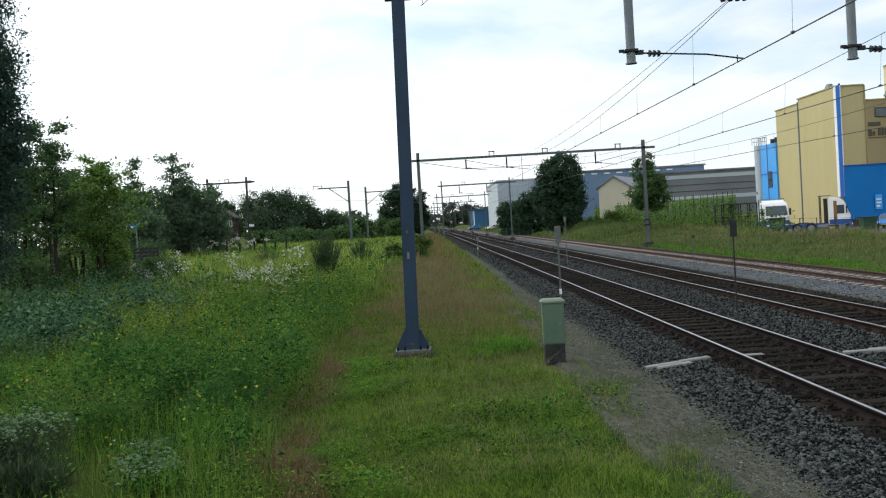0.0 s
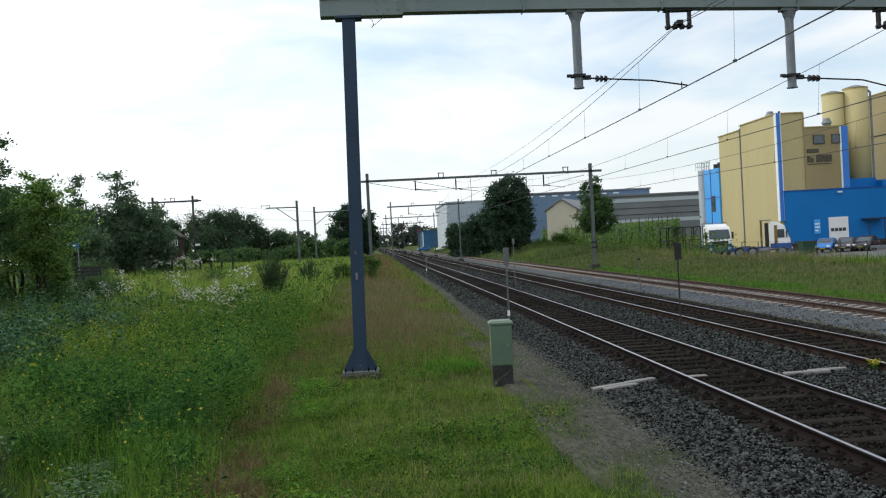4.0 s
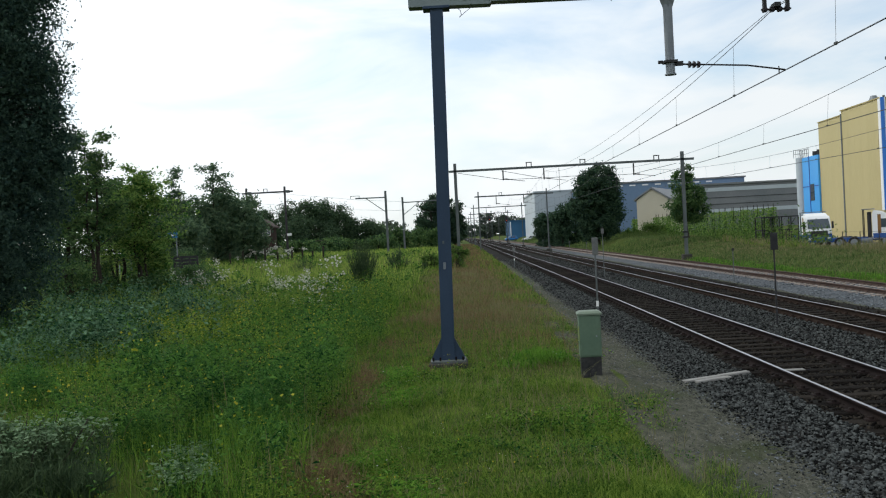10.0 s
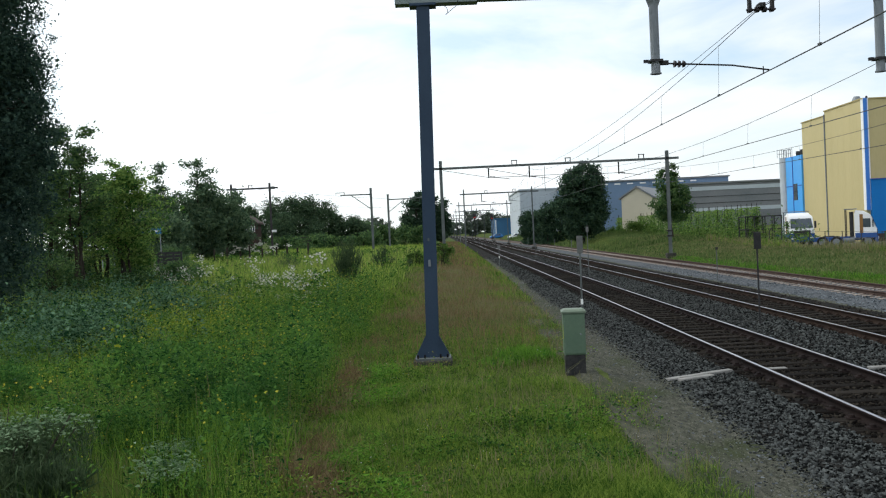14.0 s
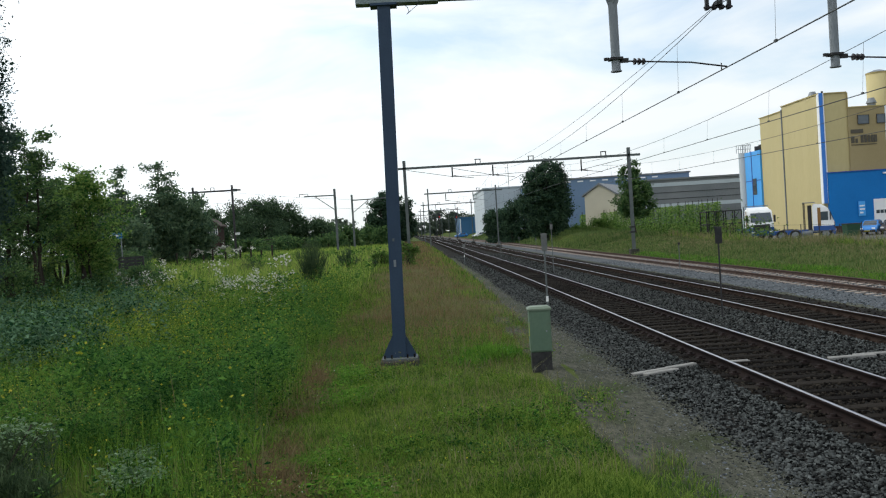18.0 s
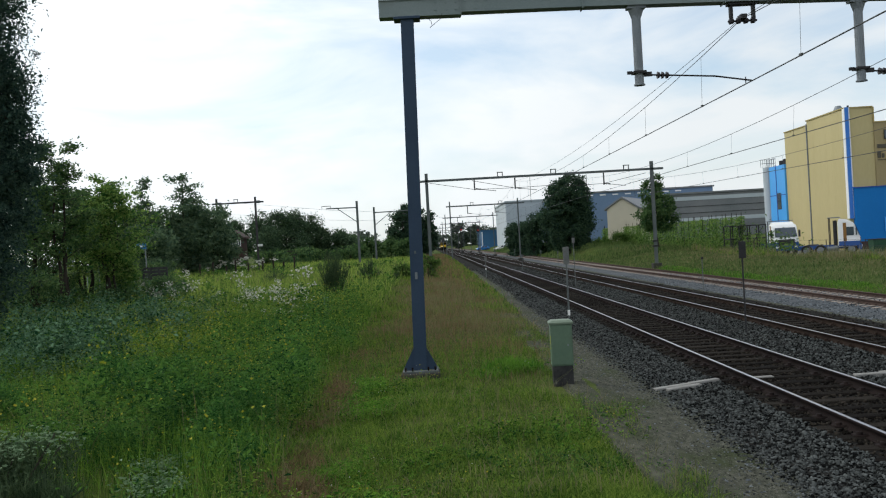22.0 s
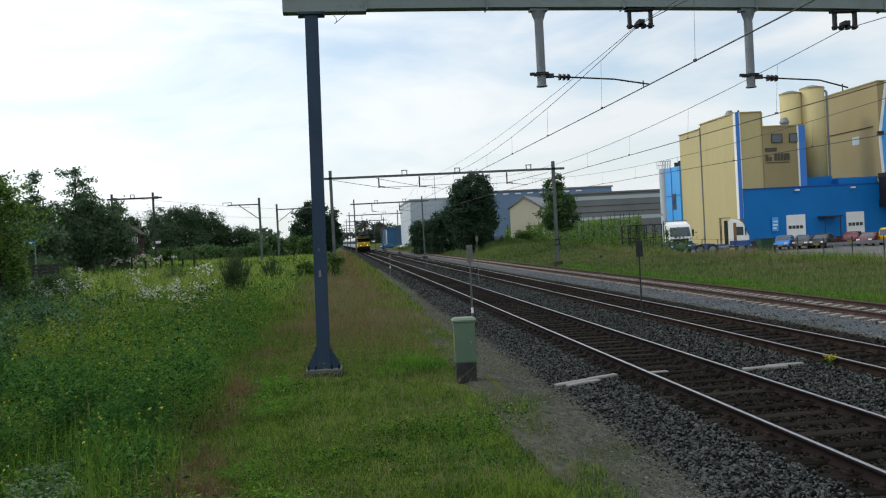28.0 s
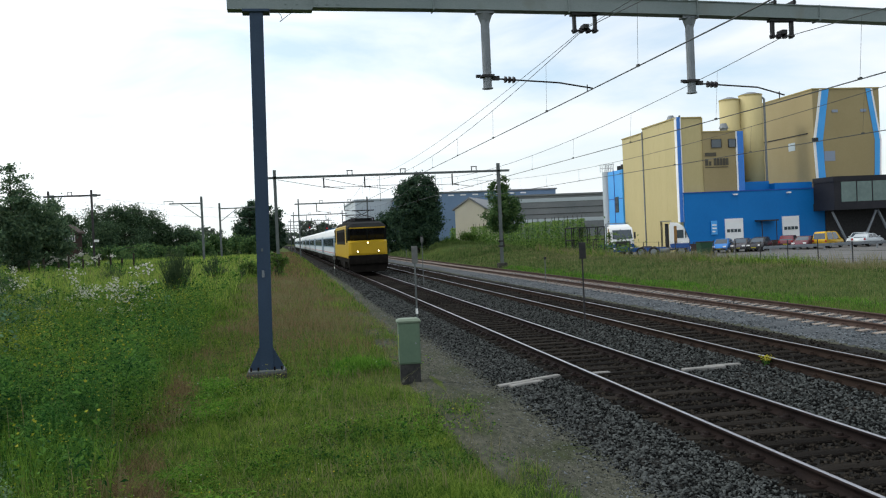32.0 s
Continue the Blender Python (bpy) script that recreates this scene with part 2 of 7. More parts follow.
M_SORREL = leafy("red_sorrel_stalks", (0.105, 0.080, 0.040), (0.23, 0.170, 0.090), 0.3, 0.5)
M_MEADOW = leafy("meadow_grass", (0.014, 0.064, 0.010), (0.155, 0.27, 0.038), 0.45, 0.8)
M_GALIUM = leafy("yellow_green_bedstraw", (0.055, 0.125, 0.016), (0.24, 0.33, 0.055), 0.45, 1.2)
M_HERB = leafy("meadow_herb_leaves", (0.010, 0.050, 0.014), (0.10, 0.215, 0.038), 0.4, 0.8)
M_NETTLE = leafy("grey_green_bramble_leaves", (0.012, 0.052, 0.022), (0.13, 0.235, 0.135), 0.25, 0.6)
M_YELLOW_FL = leafy("yellow_flower_heads", (0.30, 0.28, 0.02), (0.42, 0.38, 0.05), 0.3, 2)
M_YELLOW_BUD = leafy("yellow_green_buds", (0.20, 0.24, 0.02), (0.33, 0.33, 0.04), 0.3, 2)
M_LEAF_ALDER = leafy("dark_alder_leaves", (0.024, 0.052, 0.046), (0.070, 0.120, 0.085), 0.35)
M_LEAF_OAK = leafy("oak_leaves", (0.035, 0.070, 0.042), (0.095, 0.150, 0.075), 0.3)
# leaf green made lighter and bluer to stand for aerial haze
M_LEAF_POPLAR = leafy("hazy_poplar_leaves", (0.058, 0.110, 0.070), (0.15, 0.225, 0.12), 0.4)
# brighter copy of the meadow grass; the strong sunlight is put into its colour
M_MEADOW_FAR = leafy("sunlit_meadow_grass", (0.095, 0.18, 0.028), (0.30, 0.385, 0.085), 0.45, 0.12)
M_BANK = leafy("rough_bank_grass", (0.038, 0.078, 0.020), (0.130, 0.175, 0.058), 0.4, 0.4)
M_LUSH = leafy("lush_green_leaves", (0.035, 0.125, 0.014), (0.15, 0.30, 0.04), 0.45, 1.0)
M_WHITE_FL = leafy("creamy_white_flower_plumes", (0.42, 0.42, 0.37), (0.60, 0.60, 0.54), 0.3, 2)


# ---- small tools for meshes ----
def mesh_from(name, verts, faces, *mats):
    """A mesh from numpy arrays: verts (n, 3), faces (m, k) all with k corners."""
    me = bpy.data.meshes.new(name)
    verts, faces = np.asarray(verts, np.float32), np.asarray(faces, np.int32)
    me.vertices.add(len(verts))
    me.vertices.foreach_set("co", verts.ravel())
    me.loops.add(faces.size)
    me.loops.foreach_set("vertex_index", faces.ravel())
    me.polygons.add(len(faces))
    me.polygons.foreach_set("loop_start", np.arange(0, faces.size, faces.shape[1], dtype=np.int32))
    me.update(calc_edges=True)
    for m in mats:
        me.materials.append(m)
    return me


def part(name, bm, material, parent=None, label=""):
    """Links a bmesh (or a finished mesh) as one object under a thing or a part."""
    if isinstance(bm, bmesh.types.BMesh):
        me = bpy.data.meshes.new(name)
        bm.to_mesh(me)
        bm.free()
    else:
        me = bm
    if material and not me.materials:
        me.materials.append(material)
    ob = new(name, me)
    if parent:
        ob.parent = parent
    return tagged(ob, label)


def thing(name, at=(0, 0, 0), turn=0.0, label="", category="", group="", kind=""):
    ob = new(name)
    ob.empty_display_size = 0.2
    ob.matrix_basis = pose(*at, 0, 0, turn)
    return tagged(ob, label, category, group, kind)


def box(bm, x0, x1, y0, y1, z0, z1, bevel=0.0):
    r = bmesh.ops.create_cube(bm, size=1.0)
    vs = r["verts"]
    bmesh.ops.scale(bm, vec=(x1 - x0, y1 - y0, z1 - z0), verts=vs)
    bmesh.ops.translate(bm, vec=((x0 + x1) / 2, (y0 + y1) / 2, (z0 + z1) / 2), verts=vs)
    if bevel:
        es = list({e for v in vs for e in v.link_edges})
        bmesh.ops.bevel(bm, geom=es, offset=bevel, segments=1, affect="EDGES")
    return bm


def boxes(*rows, bevel=0.0):
    bm = bmesh.new()
    for r in rows:
        box(bm, *r, bevel=bevel)
    return bm


def rod(bm, p, q, r0, r1=None, n=8):
    p, q = Vector(p), Vector(q)
    d = q - p
    m = Matrix.Translation((p + q) / 2) @ d.to_track_quat("Z", "Y").to_matrix().to_4x4()
    bmesh.ops.create_cone(bm, cap_ends=True, segments=n, radius1=r0, radius2=r0 if r1 is None else r1, depth=d.length, matrix=m)
    return bm


def rods(*rows, n=8):
    bm = bmesh.new()
    for p, q, r in rows:
        rod(bm, p, q, r, n=n)
    return bm


def prism(points, y0, y1, bevel=0.0):
    """The outline (x, z), run from y0 to y1."""
    bm = bmesh.new()
    a = [bm.verts.new((x, y0, z)) for x, z in points]
    b = [bm.verts.new((x, y1, z)) for x, z in points]
    bm.faces.new(a)
    bm.faces.new(b[::-1])
    for i in range(len(a)):
        j = (i + 1) % len(a)
        bm.faces.new((a[j], a[i], b[i], b[j]))
    bmesh.ops.recalc_face_normals(bm, faces=bm.faces)
    if bevel:
        bmesh.ops.bevel(bm, geom=list(bm.edges), offset=bevel, segments=2, affect="EDGES")
    return bm


def loft(rings, caps=True):
    """A skin over rings of equally many points."""
    bm = bmesh.new()
    vs = [[bm.verts.new(p) for p in ring] for ring in rings]
    n = len(vs[0])
    for a, b in zip(vs, vs[1:]):
        for i in range(n):
            bm.faces.new((a[i], a[(i + 1) % n], b[(i + 1) % n], b[i]))
    if caps:
        bm.faces.new(vs[0][::-1])
        bm.faces.new(vs[-1])
    bmesh.ops.recalc_face_normals(bm, faces=bm.faces)
    return bm


def tube(points, r, n=5):
    """One round bar through the points."""
    rings = []
    pts = [Vector(p) for p in points]
    for i, p in enumerate(pts):
        d = (pts[min(i + 1, len(pts) - 1)] - pts[max(i - 1, 0)]).normalized()
        a = d.cross(Vector((0.3, 0.2, 1))).normalized()
        b = d.cross(a)
        rings.append([p + (a * math.cos(6.2832 * k / n) + b * math.sin(6.2832 * k / n)) * r for k in range(n)])
    return loft(rings)


def turned(p, q, profile, n=10):
    """A turned body between p and q; profile: (share of the way, radius)."""
    p, q = Vector(p), Vector(q)
    d = (q - p).normalized()
    a = d.cross(Vector((0.31, 0.2, 0.93))).normalized()
    b = d.cross(a)
    return loft([[p.lerp(q, u) + (a * math.cos(6.2832 * k / n) + b * math.sin(6.2832 * k / n)) * r for k in range(n)] for u, r in profile])


def off(y):
    """How far the line bends to the right (to the left below 0) of straight at y metres along it."""
    y = np.asarray(y, float)
    return -0.0026 * (np.hypot(y - 40, 25) + (y - 40)) * (y > -30) - 2.0e-5 * np.clip(y - 150, 0, None) ** 2 - 1.5e-4 * np.clip(y - 600, 0, None) ** 2


def smooth(v, a, b):
    u = np.clip((np.asarray(v, float) - a) / (b - a), 0, 1)
    return u * u * (3 - 2 * u)


def ground_z(x, y):
    """The height of the land; the tops of the rails lie at 0."""
    x, y = np.asarray(x, float), np.asarray(y, float)
    u = x - off(y)
    bumps = 0.03 * np.sin(u * 1.7 + y * 0.6) + 0.03 * np.sin(u * 0.6 - y * 0.9 + 1) + 0.02 * np.sin(u * 2.9 + y * 1.9)
    left = 0.35 * smooth(y, 30, 80) * (1 + 0.8 * smooth(-u, 2, 25)) + bumps
    bed = -0.42
    right = -0.10 + 0.12 * smooth(u, 18, 27) + 0.1 * smooth(u, 18, 25) * smooth(y, 28, 60) * (1 - smooth(u, 26.5, 29)) + 1.1 * smooth(u, 17.5, 22) * smooth(y, 75, 125) * (1 - smooth(u, 27, 29.5) * (1 - smooth(y, 134, 142))) - 0.95 * smooth(u, 29, 44) * smooth(y, 10, 30) * (1 - smooth(y, 126, 145)) + bumps * (1 - smooth(u, 27, 31))
    z = left * (1 - smooth(u, 2.2, 3.0)) - 0.06 * smooth(u, 1.5, 2.4) * (1 - smooth(u, 2.2, 3.0))
    return np.where(u < 10, z + bed * smooth(u, 2.6, 3.6), bed * (1 - smooth(u, 16.2, 17.4)) + right * smooth(u, 16.2, 17.4))


# ---- ground ----
gx = np.concatenate([-np.geomspace(2500, 26, 22), np.arange(-25, 2, 0.5), np.arange(2, 4, 0.2), np.arange(4, 16, 2.0), np.arange(16, 18, 0.25), np.arange(18, 36, 0.75), np.geomspace(37, 2500, 24)])
gy = np.concatenate([-np.geomspace(1500, 8, 10), np.arange(-6, 60, 0.6), np.arange(60, 150, 3.0), np.geomspace(152, 4500, 60)])
X, Y = np.meshgrid(gx, gy)
XX = X + off(Y) * (np.abs(X) < 200)
Z = ground_z(XX, Y)
nx, ny = len(gx), len(gy)
idx = np.arange(nx * ny).reshape(ny, nx)
quads = np.stack([idx[:-1, :-1], idx[:-1, 1:], idx[1:, 1:], idx[1:, :-1]], -1).reshape(-1, 4)
ground = part("ground", mesh_from("ground", np.stack([XX, Y, Z], -1).reshape(-1, 3), quads), M_SOIL)
ground.data.polygons.foreach_set("use_smooth", np.ones(len(quads), bool))
tagged(ground, "uneven grassy ground beside the railway line", "ground", kind="structure")

far_y = np.concatenate([np.arange(-12, 60, 0.5), np.arange(60, 150, 4.0), np.arange(150, 1800, 15.0)])


def strip(name, profile, material, label, wobble=0.0, ys=far_y, category="track bed"):
    """A bed that runs along the line, with the cross profile [(x, z)]."""
    px, pz = np.array(profile).T
    rng = np.random.default_rng(len(name))
    ox = off(ys)[:, None] + px[None, :]
    if wobble:
        w = wobble * (np.sin(ys * 0.7) + 0.6 * np.sin(ys * 1.9 + 1) + 0.4 * np.sin(ys * 4.1 + 2))
        ox[:, 0] += w
        ox[:, -1] += wobble * 0.8 * (np.sin(ys * 0.9 + 2) + 0.5 * np.sin(ys * 3.1))
    rough = 0.003 if wobble > 0.12 else 0.012
    oz = np.broadcast_to(pz, ox.shape) + rng.uniform(-rough, rough, ox.shape)
    v = np.stack([ox, np.broadcast_to(ys[:, None], ox.shape), oz], -1)
    i = np.arange(v.shape[0] * v.shape[1]).reshape(v.shape[:2])
    q = np.stack([i[:-1, :-1], i[:-1, 1:], i[1:, 1:], i[1:, :-1]], -1).reshape(-1, 4)
    ob = part(name, mesh_from(name, v.reshape(-1, 3), q), material)
    ob.data.polygons.foreach_set("use_smooth", np.ones(len(q), bool))
    return tagged(ob, label, category, kind="structure")


strip("path", [(1.9, -0.2), (2.2, 0.015), (2.5, 0.0), (2.8, -0.035), (3.1, -0.08), (3.5, -0.10), (3.9, -0.13), (4.3, -0.25)], M_SAND,
      "worn sandy path between lawn and ballast", 0.13, np.arange(-12, 90, 0.35), "path")
strip("ballast_bed", [(3.2, -0.42), (3.65, -0.135), (4.1, -0.12), (5.0, -0.165), (6.2, -0.175), (7.4, -0.165), (8.1, -0.13), (8.8, -0.165), (10.0, -0.175), (11.2, -0.165), (11.9, -0.14), (12.5, -0.42)], M_BALLAST,
      "dark brown-grey ballast bed under two tracks", 0.08)
strip("silt_strip", [(11.5, -0.40), (11.75, -0.165), (12.0, -0.15), (12.4, -0.165), (12.7, -0.4)], M_SILT, "silty greenish gravel strip between the tracks", 0.1)
strip("pale_ballast_bed", [(12.0, -0.42), (12.3, -0.16), (13.4, -0.15), (14.2, -0.18), (15.1, -0.19), (15.9, -0.18), (16.6, -0.17), (17.0, -0.42)], M_BALLAST_PALE,
      "pale grey ballast bed under the siding track", 0.08)
strip("parking_road", [(29.6, -0.15), (30.2, 0.0), (32.5, -0.12), (36, -0.3), (40.0, -0.42), (46, -0.6), (90, -0.62)], M_ASPHALT,
      "pale asphalt yard beside the factory", 0.0, np.arange(20, 134, 2.0), "yard")


def path_z(x):
    """The height of the path across its width."""
    return np.interp(x, (2.2, 2.5, 2.8, 3.1, 3.5, 3.9), (0.015, 0.0, -0.035, -0.08, -0.10, -0.13))


def stones(name, count, x0, x1, y0, y1, z, size, material, seed, sleepers=None, lean=1.0):
    """Broken stones, each a dented block with a chipped corner."""
    rng = np.random.default_rng(seed)
    ys = y0 + (y1 - y0) * rng.random(count) ** 1.6
    xs = x0 + (x1 - x0) * rng.random(count) ** lean
    if sleepers:        # leave the tops of the sleepers free: their middle, first place and half width
        far = np.abs((ys - sleepers[1] + 0.31) % 0.62 - 0.31) > 0.135
        free = far | (np.abs(xs - sleepers[0]) > 1.28) | (rng.random(count) < 0.10)
        xs, ys = xs[free], ys[free]
        count = len(xs)
    base = np.array([(-1.1, -0.8, -0.7), (1.1, -0.7, -0.7), (0, 1.1, -0.7), (-0.8, -0.6, 0.7), (0.9, -0.5, 0.6), (0.1, 0.9, 0.7)], float) * 0.72
    s = size * rng.uniform(0.5, 1.35, (count, 1, 1)) * rng.uniform(0.55, 1.35, (count, 6, 1)) * rng.uniform(0.6, 1.3, (count, 1, 3))
    a = rng.uniform(0, 6.28, count)
    t = rng.uniform(-0.7, 0.7, count)
    b = base[None] * s
    cx, sx = np.cos(t)[:, None], np.sin(t)[:, None]
    by, bz = b[..., 1] * cx - b[..., 2] * sx, b[..., 1] * sx + b[..., 2] * cx
    ca, sa = np.cos(a)[:, None], np.sin(a)[:, None]
    v = np.stack([b[..., 0] * ca - by * sa, b[..., 0] * sa + by * ca, bz * 0.8], -1)
    v += np.stack([xs + off(ys), ys, (path_z(xs) if z is None else z) + rng.uniform(-0.012, 0.022, count) * (0.25 if z is None else 1)], -1)[:, None]
    f = np.array([(3, 4, 5), (0, 1, 4), (0, 4, 3), (1, 2, 5), (1, 5, 4), (2, 0, 3), (2, 3, 5)])
    f = (f[None] + 6 * np.arange(count)[:, None, None]).reshape(-1, 3)
    return part(name, mesh_from(name, v.reshape(-1, 3), f), material)


tagged(stones("ballast_stones", 44000, 3.45, 5.0, 7, 44, -0.125, 0.029, M_STONE, 1, (6.2, 5.5)), "loose dark grey ballast stones on the shoulder", "ballast", kind="stuff")
tagged(stones("ballast_stones", 22000, 4.9, 7.5, 7, 46, -0.16, 0.034, M_STONE_BROWN, 2, (6.2, 5.5)), "loose ballast stones between the sleepers", "ballast", kind="stuff")
tagged(stones("ballast_stones", 24000, 7.3, 9.0, 9, 48, -0.13, 0.030, M_STONE, 3), "loose ballast stones between the two tracks", "ballast", kind="stuff")
tagged(stones("ballast_stones", 18000, 8.7, 12.0, 12, 50, -0.16, 0.035, M_STONE_BROWN, 4, (9.95, 9.0)), "loose ballast stones along the second track", "ballast", kind="stuff")
tagged(stones("ballast_stones", 26000, 12.1, 16.7, 15, 62, -0.165, 0.036, M_STONE_PALE, 5, (15.08, 14.0)), "loose pale grey stones along the siding", "ballast", kind="stuff")
tagged(stones("ballast_stones", 1800, 3.25, 3.8, 7, 45, -0.115, 0.022, M_STONE, 7), "scattered ballast stones on the path's edge", "ballast", kind="stuff")
tagged(stones("ballast_stones", 6500, 3.65, 5.0, 36, 95, -0.125, 0.042, M_STONE, 8), "ballast stones farther along the shoulder", "ballast", kind="stuff")
tagged(stones("ballast_stones", 6000, 7.3, 9.0, 40, 95, -0.13, 0.042, M_STONE, 9), "ballast stones farther along between the tracks", "ballast", kind="stuff")
tagged(stones("path_pebbles", 16000, 2.3, 3.75, 7.5, 40, None, 0.011, M_PEBBLE, 6, None, 0.6), "small grey and pale pebbles trodden into the path", "pebbles", kind="stuff")
tagged(stones("path_pebbles", 1500, 2.4, 3.75, 8, 60, None, 0.021, M_STONE_PALE, 10, None, 0.5), "larger stray stones lying on the path", "pebbles", kind="stuff")


# ---- tracks ----
def rail_mesh(x, ys, side, head):
    outline = [(-0.07, -0.16), (0.07, -0.16), (0.07, -0.145), (0.012, -0.125), (0.012, -0.045), (0.036, -0.035), (0.036, -0.006), (0.028, 0.0), (-0.028, 0.0), (-0.036, -0.006), (-0.036, -0.035), (-0.012, -0.045), (-0.012, -0.125), (-0.07, -0.145)]
    k, n = len(outline), len(ys)
    ox, oz = np.array(outline).T
    v = np.stack([x + off(ys)[:, None] + ox[None], np.broadcast_to(ys[:, None], (n, k)), np.broadcast_to(oz[None], (n, k))], -1)
    i = np.arange(n * k).reshape(n, k)
    j = np.roll(i, -1, axis=1)
    q = np.stack([i[:-1], j[:-1], j[1:], i[1:]], -1).reshape(-1, 4)
    me = mesh_from("rail", v.reshape(-1, 3), q, side, head)
    pick = np.zeros((n - 1, k), np.int32)
    pick[:, 7] = 1
    me.polygons.foreach_set("material_index", pick.ravel())
    return me


def sleeper_mesh(name, material, wide=2.6, deep=0.25, concrete=False):
    h = wide / 2
    if concrete:
        bm = loft([[(x, -deep / 2, -0.33), (x, deep / 2, -0.33), (x, deep * 0.4, z), (x, -deep * 0.4, z)]
                   for x, z in ((-h, -0.15), (-0.95, -0.13), (-0.5, -0.13), (-0.3, -0.16), (0.3, -0.16), (0.5, -0.13), (0.95, -0.13), (h, -0.15))])
    else:
        bm = boxes((-h, h, -deep / 2, deep / 2, -0.30, -0.138), bevel=0.018)
    me = bpy.data.meshes.new(name)
    bm.to_mesh(me)
    bm.free()
    me.materials.append(material)
    return me


rail_ys = np.concatenate([np.arange(-12, 150, 6.0), np.arange(150, 1800, 15.0)])


def make_track(x, label, side, head, sleeper, step, clip_mat, near):
    tr = tagged(thing("railway_track", (0, 0, 0)), label, "railway track", kind="structure")
    for s in (-0.7525, 0.7525):
        part("rail", rail_mesh(x + s, rail_ys, side, head), None, tr)
    rng = random.Random(int(x * 10))
    n = 0
    y = near
    while n < 290:
        ob = new("sleeper", sleeper)
        ob.parent = tr
        ob.matrix_basis = pose(x + rng.uniform(-0.03, 0.03) + float(off(y)), y, rng.uniform(-0.006, 0.004), 0, 0, rng.uniform(-0.7, 0.7))
        n += 1
        y += step
    far = np.arange(y, 700, step)
    c = np.array([(-1.3, -0.12, -0.3), (1.3, -0.12, -0.3), (1.3, 0.12, -0.3), (-1.3, 0.12, -0.3), (-1.3, -0.12, -0.14), (1.3, -0.12, -0.14), (1.3, 0.12, -0.14), (-1.3, 0.12, -0.14)])
    v = c[None] + np.stack([x + off(far), far, 0 * far], -1)[:, None]
    f = np.array([(4, 5, 6, 7), (0, 1, 5, 4), (1, 2, 6, 5), (3, 0, 4, 7)])
    f = (f[None] + 8 * np.arange(len(far))[:, None, None]).reshape(-1, 4)
    tagged(part("far_sleepers", mesh_from("far_sleepers", v.reshape(-1, 3), f), sleeper.materials[0], tr), kind="stuff")
    # chairs and clips that hold the rails
    ys = near + step * np.arange(110)
    lo, hi = np.array((-0.17, -0.09, -0.14)), np.array((0.17, 0.09, -0.112))
    cs = np.array([(a, b, c2) for c2 in (0, 1) for b in (0, 1) for a in (0, 1)], float)
    plates = []
    for s in (-0.7525, 0.7525):
        for dx, sx, sy, z0, z1 in ((0, 0.17, 0.085, -0.14, -0.118), (-0.10, 0.03, 0.04, -0.12, -0.085), (0.10, 0.03, 0.04, -0.12, -0.085)):
            lo, hi = np.array((s + dx - sx, -sy, z0)), np.array((s + dx + sx, sy, z1))
            plates.append(lo + cs * (hi - lo))
    pl = np.array(plates)
    v = (pl[None] + np.stack([x + off(ys), ys, 0 * ys], -1)[:, None, None]).reshape(-1, 3)
    f = np.array([(4, 5, 7, 6), (0, 1, 5, 4), (1, 3, 7, 5), (3, 2, 6, 7), (2, 0, 4, 6)])
    f = (f[None] + 8 * np.arange(len(v) // 8)[:, None, None]).reshape(-1, 4)
    tagged(part("rail_clips", mesh_from("rail_clips", v, f), clip_mat, tr, "rusty rail chairs and clips"), kind="stuff")
    return tr


WOOD = sleeper_mesh("sleeper", M_SLEEPER)
CONC = sleeper_mesh("sleeper", M_CONCRETE, 2.5, 0.28, True)
T1, T2, T3 = 6.2, 9.95, 15.08
make_track(T1, "main track with shiny rails on tarred wooden sleepers", M_RUST, M_STEEL, WOOD, 0.62, M_RUST, 5.5)
make_track(T2, "second main track on tarred wooden sleepers", M_RUST_WARM, M_STEEL, WOOD, 0.62, M_RUST_WARM, 9.0)
make_track(T3, "little-used siding with rusty rails on pale concrete sleepers", M_RUST_RED, M_RUST_RED, CONC, 0.62, M_RUST_RED, 14.0)

d = thing("cable_duct", (4.36, 16.05, -0.095), 27, "pale concrete cable duct slabs lying slantwise in the ballast", "cable duct", "cable ducts")
for a, b, c in ((-0.76, 0.03, 0.03), (0.06, 0.74, 0.06), (-0.62, 0.12, -0.14)):
    part("slab", boxes((a, b, c, c + 0.13, -0.08, 0.022 + 0.01 * c), bevel=0.012), M_CONCRETE_OLD, d)
for x0, x1, y, turn in ((7.3, 8.6, 16.2, 3),):
    d = thing("cable_duct", ((x0 + x1) / 2, y, -0.11), turn, "pale concrete cable duct slabs lying in the ballast", "cable duct", "cable ducts")
    w = (x1 - x0) / 2
    part("slab", boxes((-w, w * 0.35, -0.11, 0.03, -0.06, 0.03), bevel=0.012), M_CONCRETE_OLD, d)
    part("slab", boxes((-w * 0.15, w, 0.05, 0.17, -0.06, 0.025), bevel=0.012), M_CONCRETE_OLD, d)
part("duct_slab", boxes((5.6, 6.05, 16.62, 16.76, -0.2, -0.12), bevel=0.01), M_CONCRETE_OLD)
tagged(bpy.data.objects["duct_slab"], "pale concrete duct slab between the rails", "cable duct")


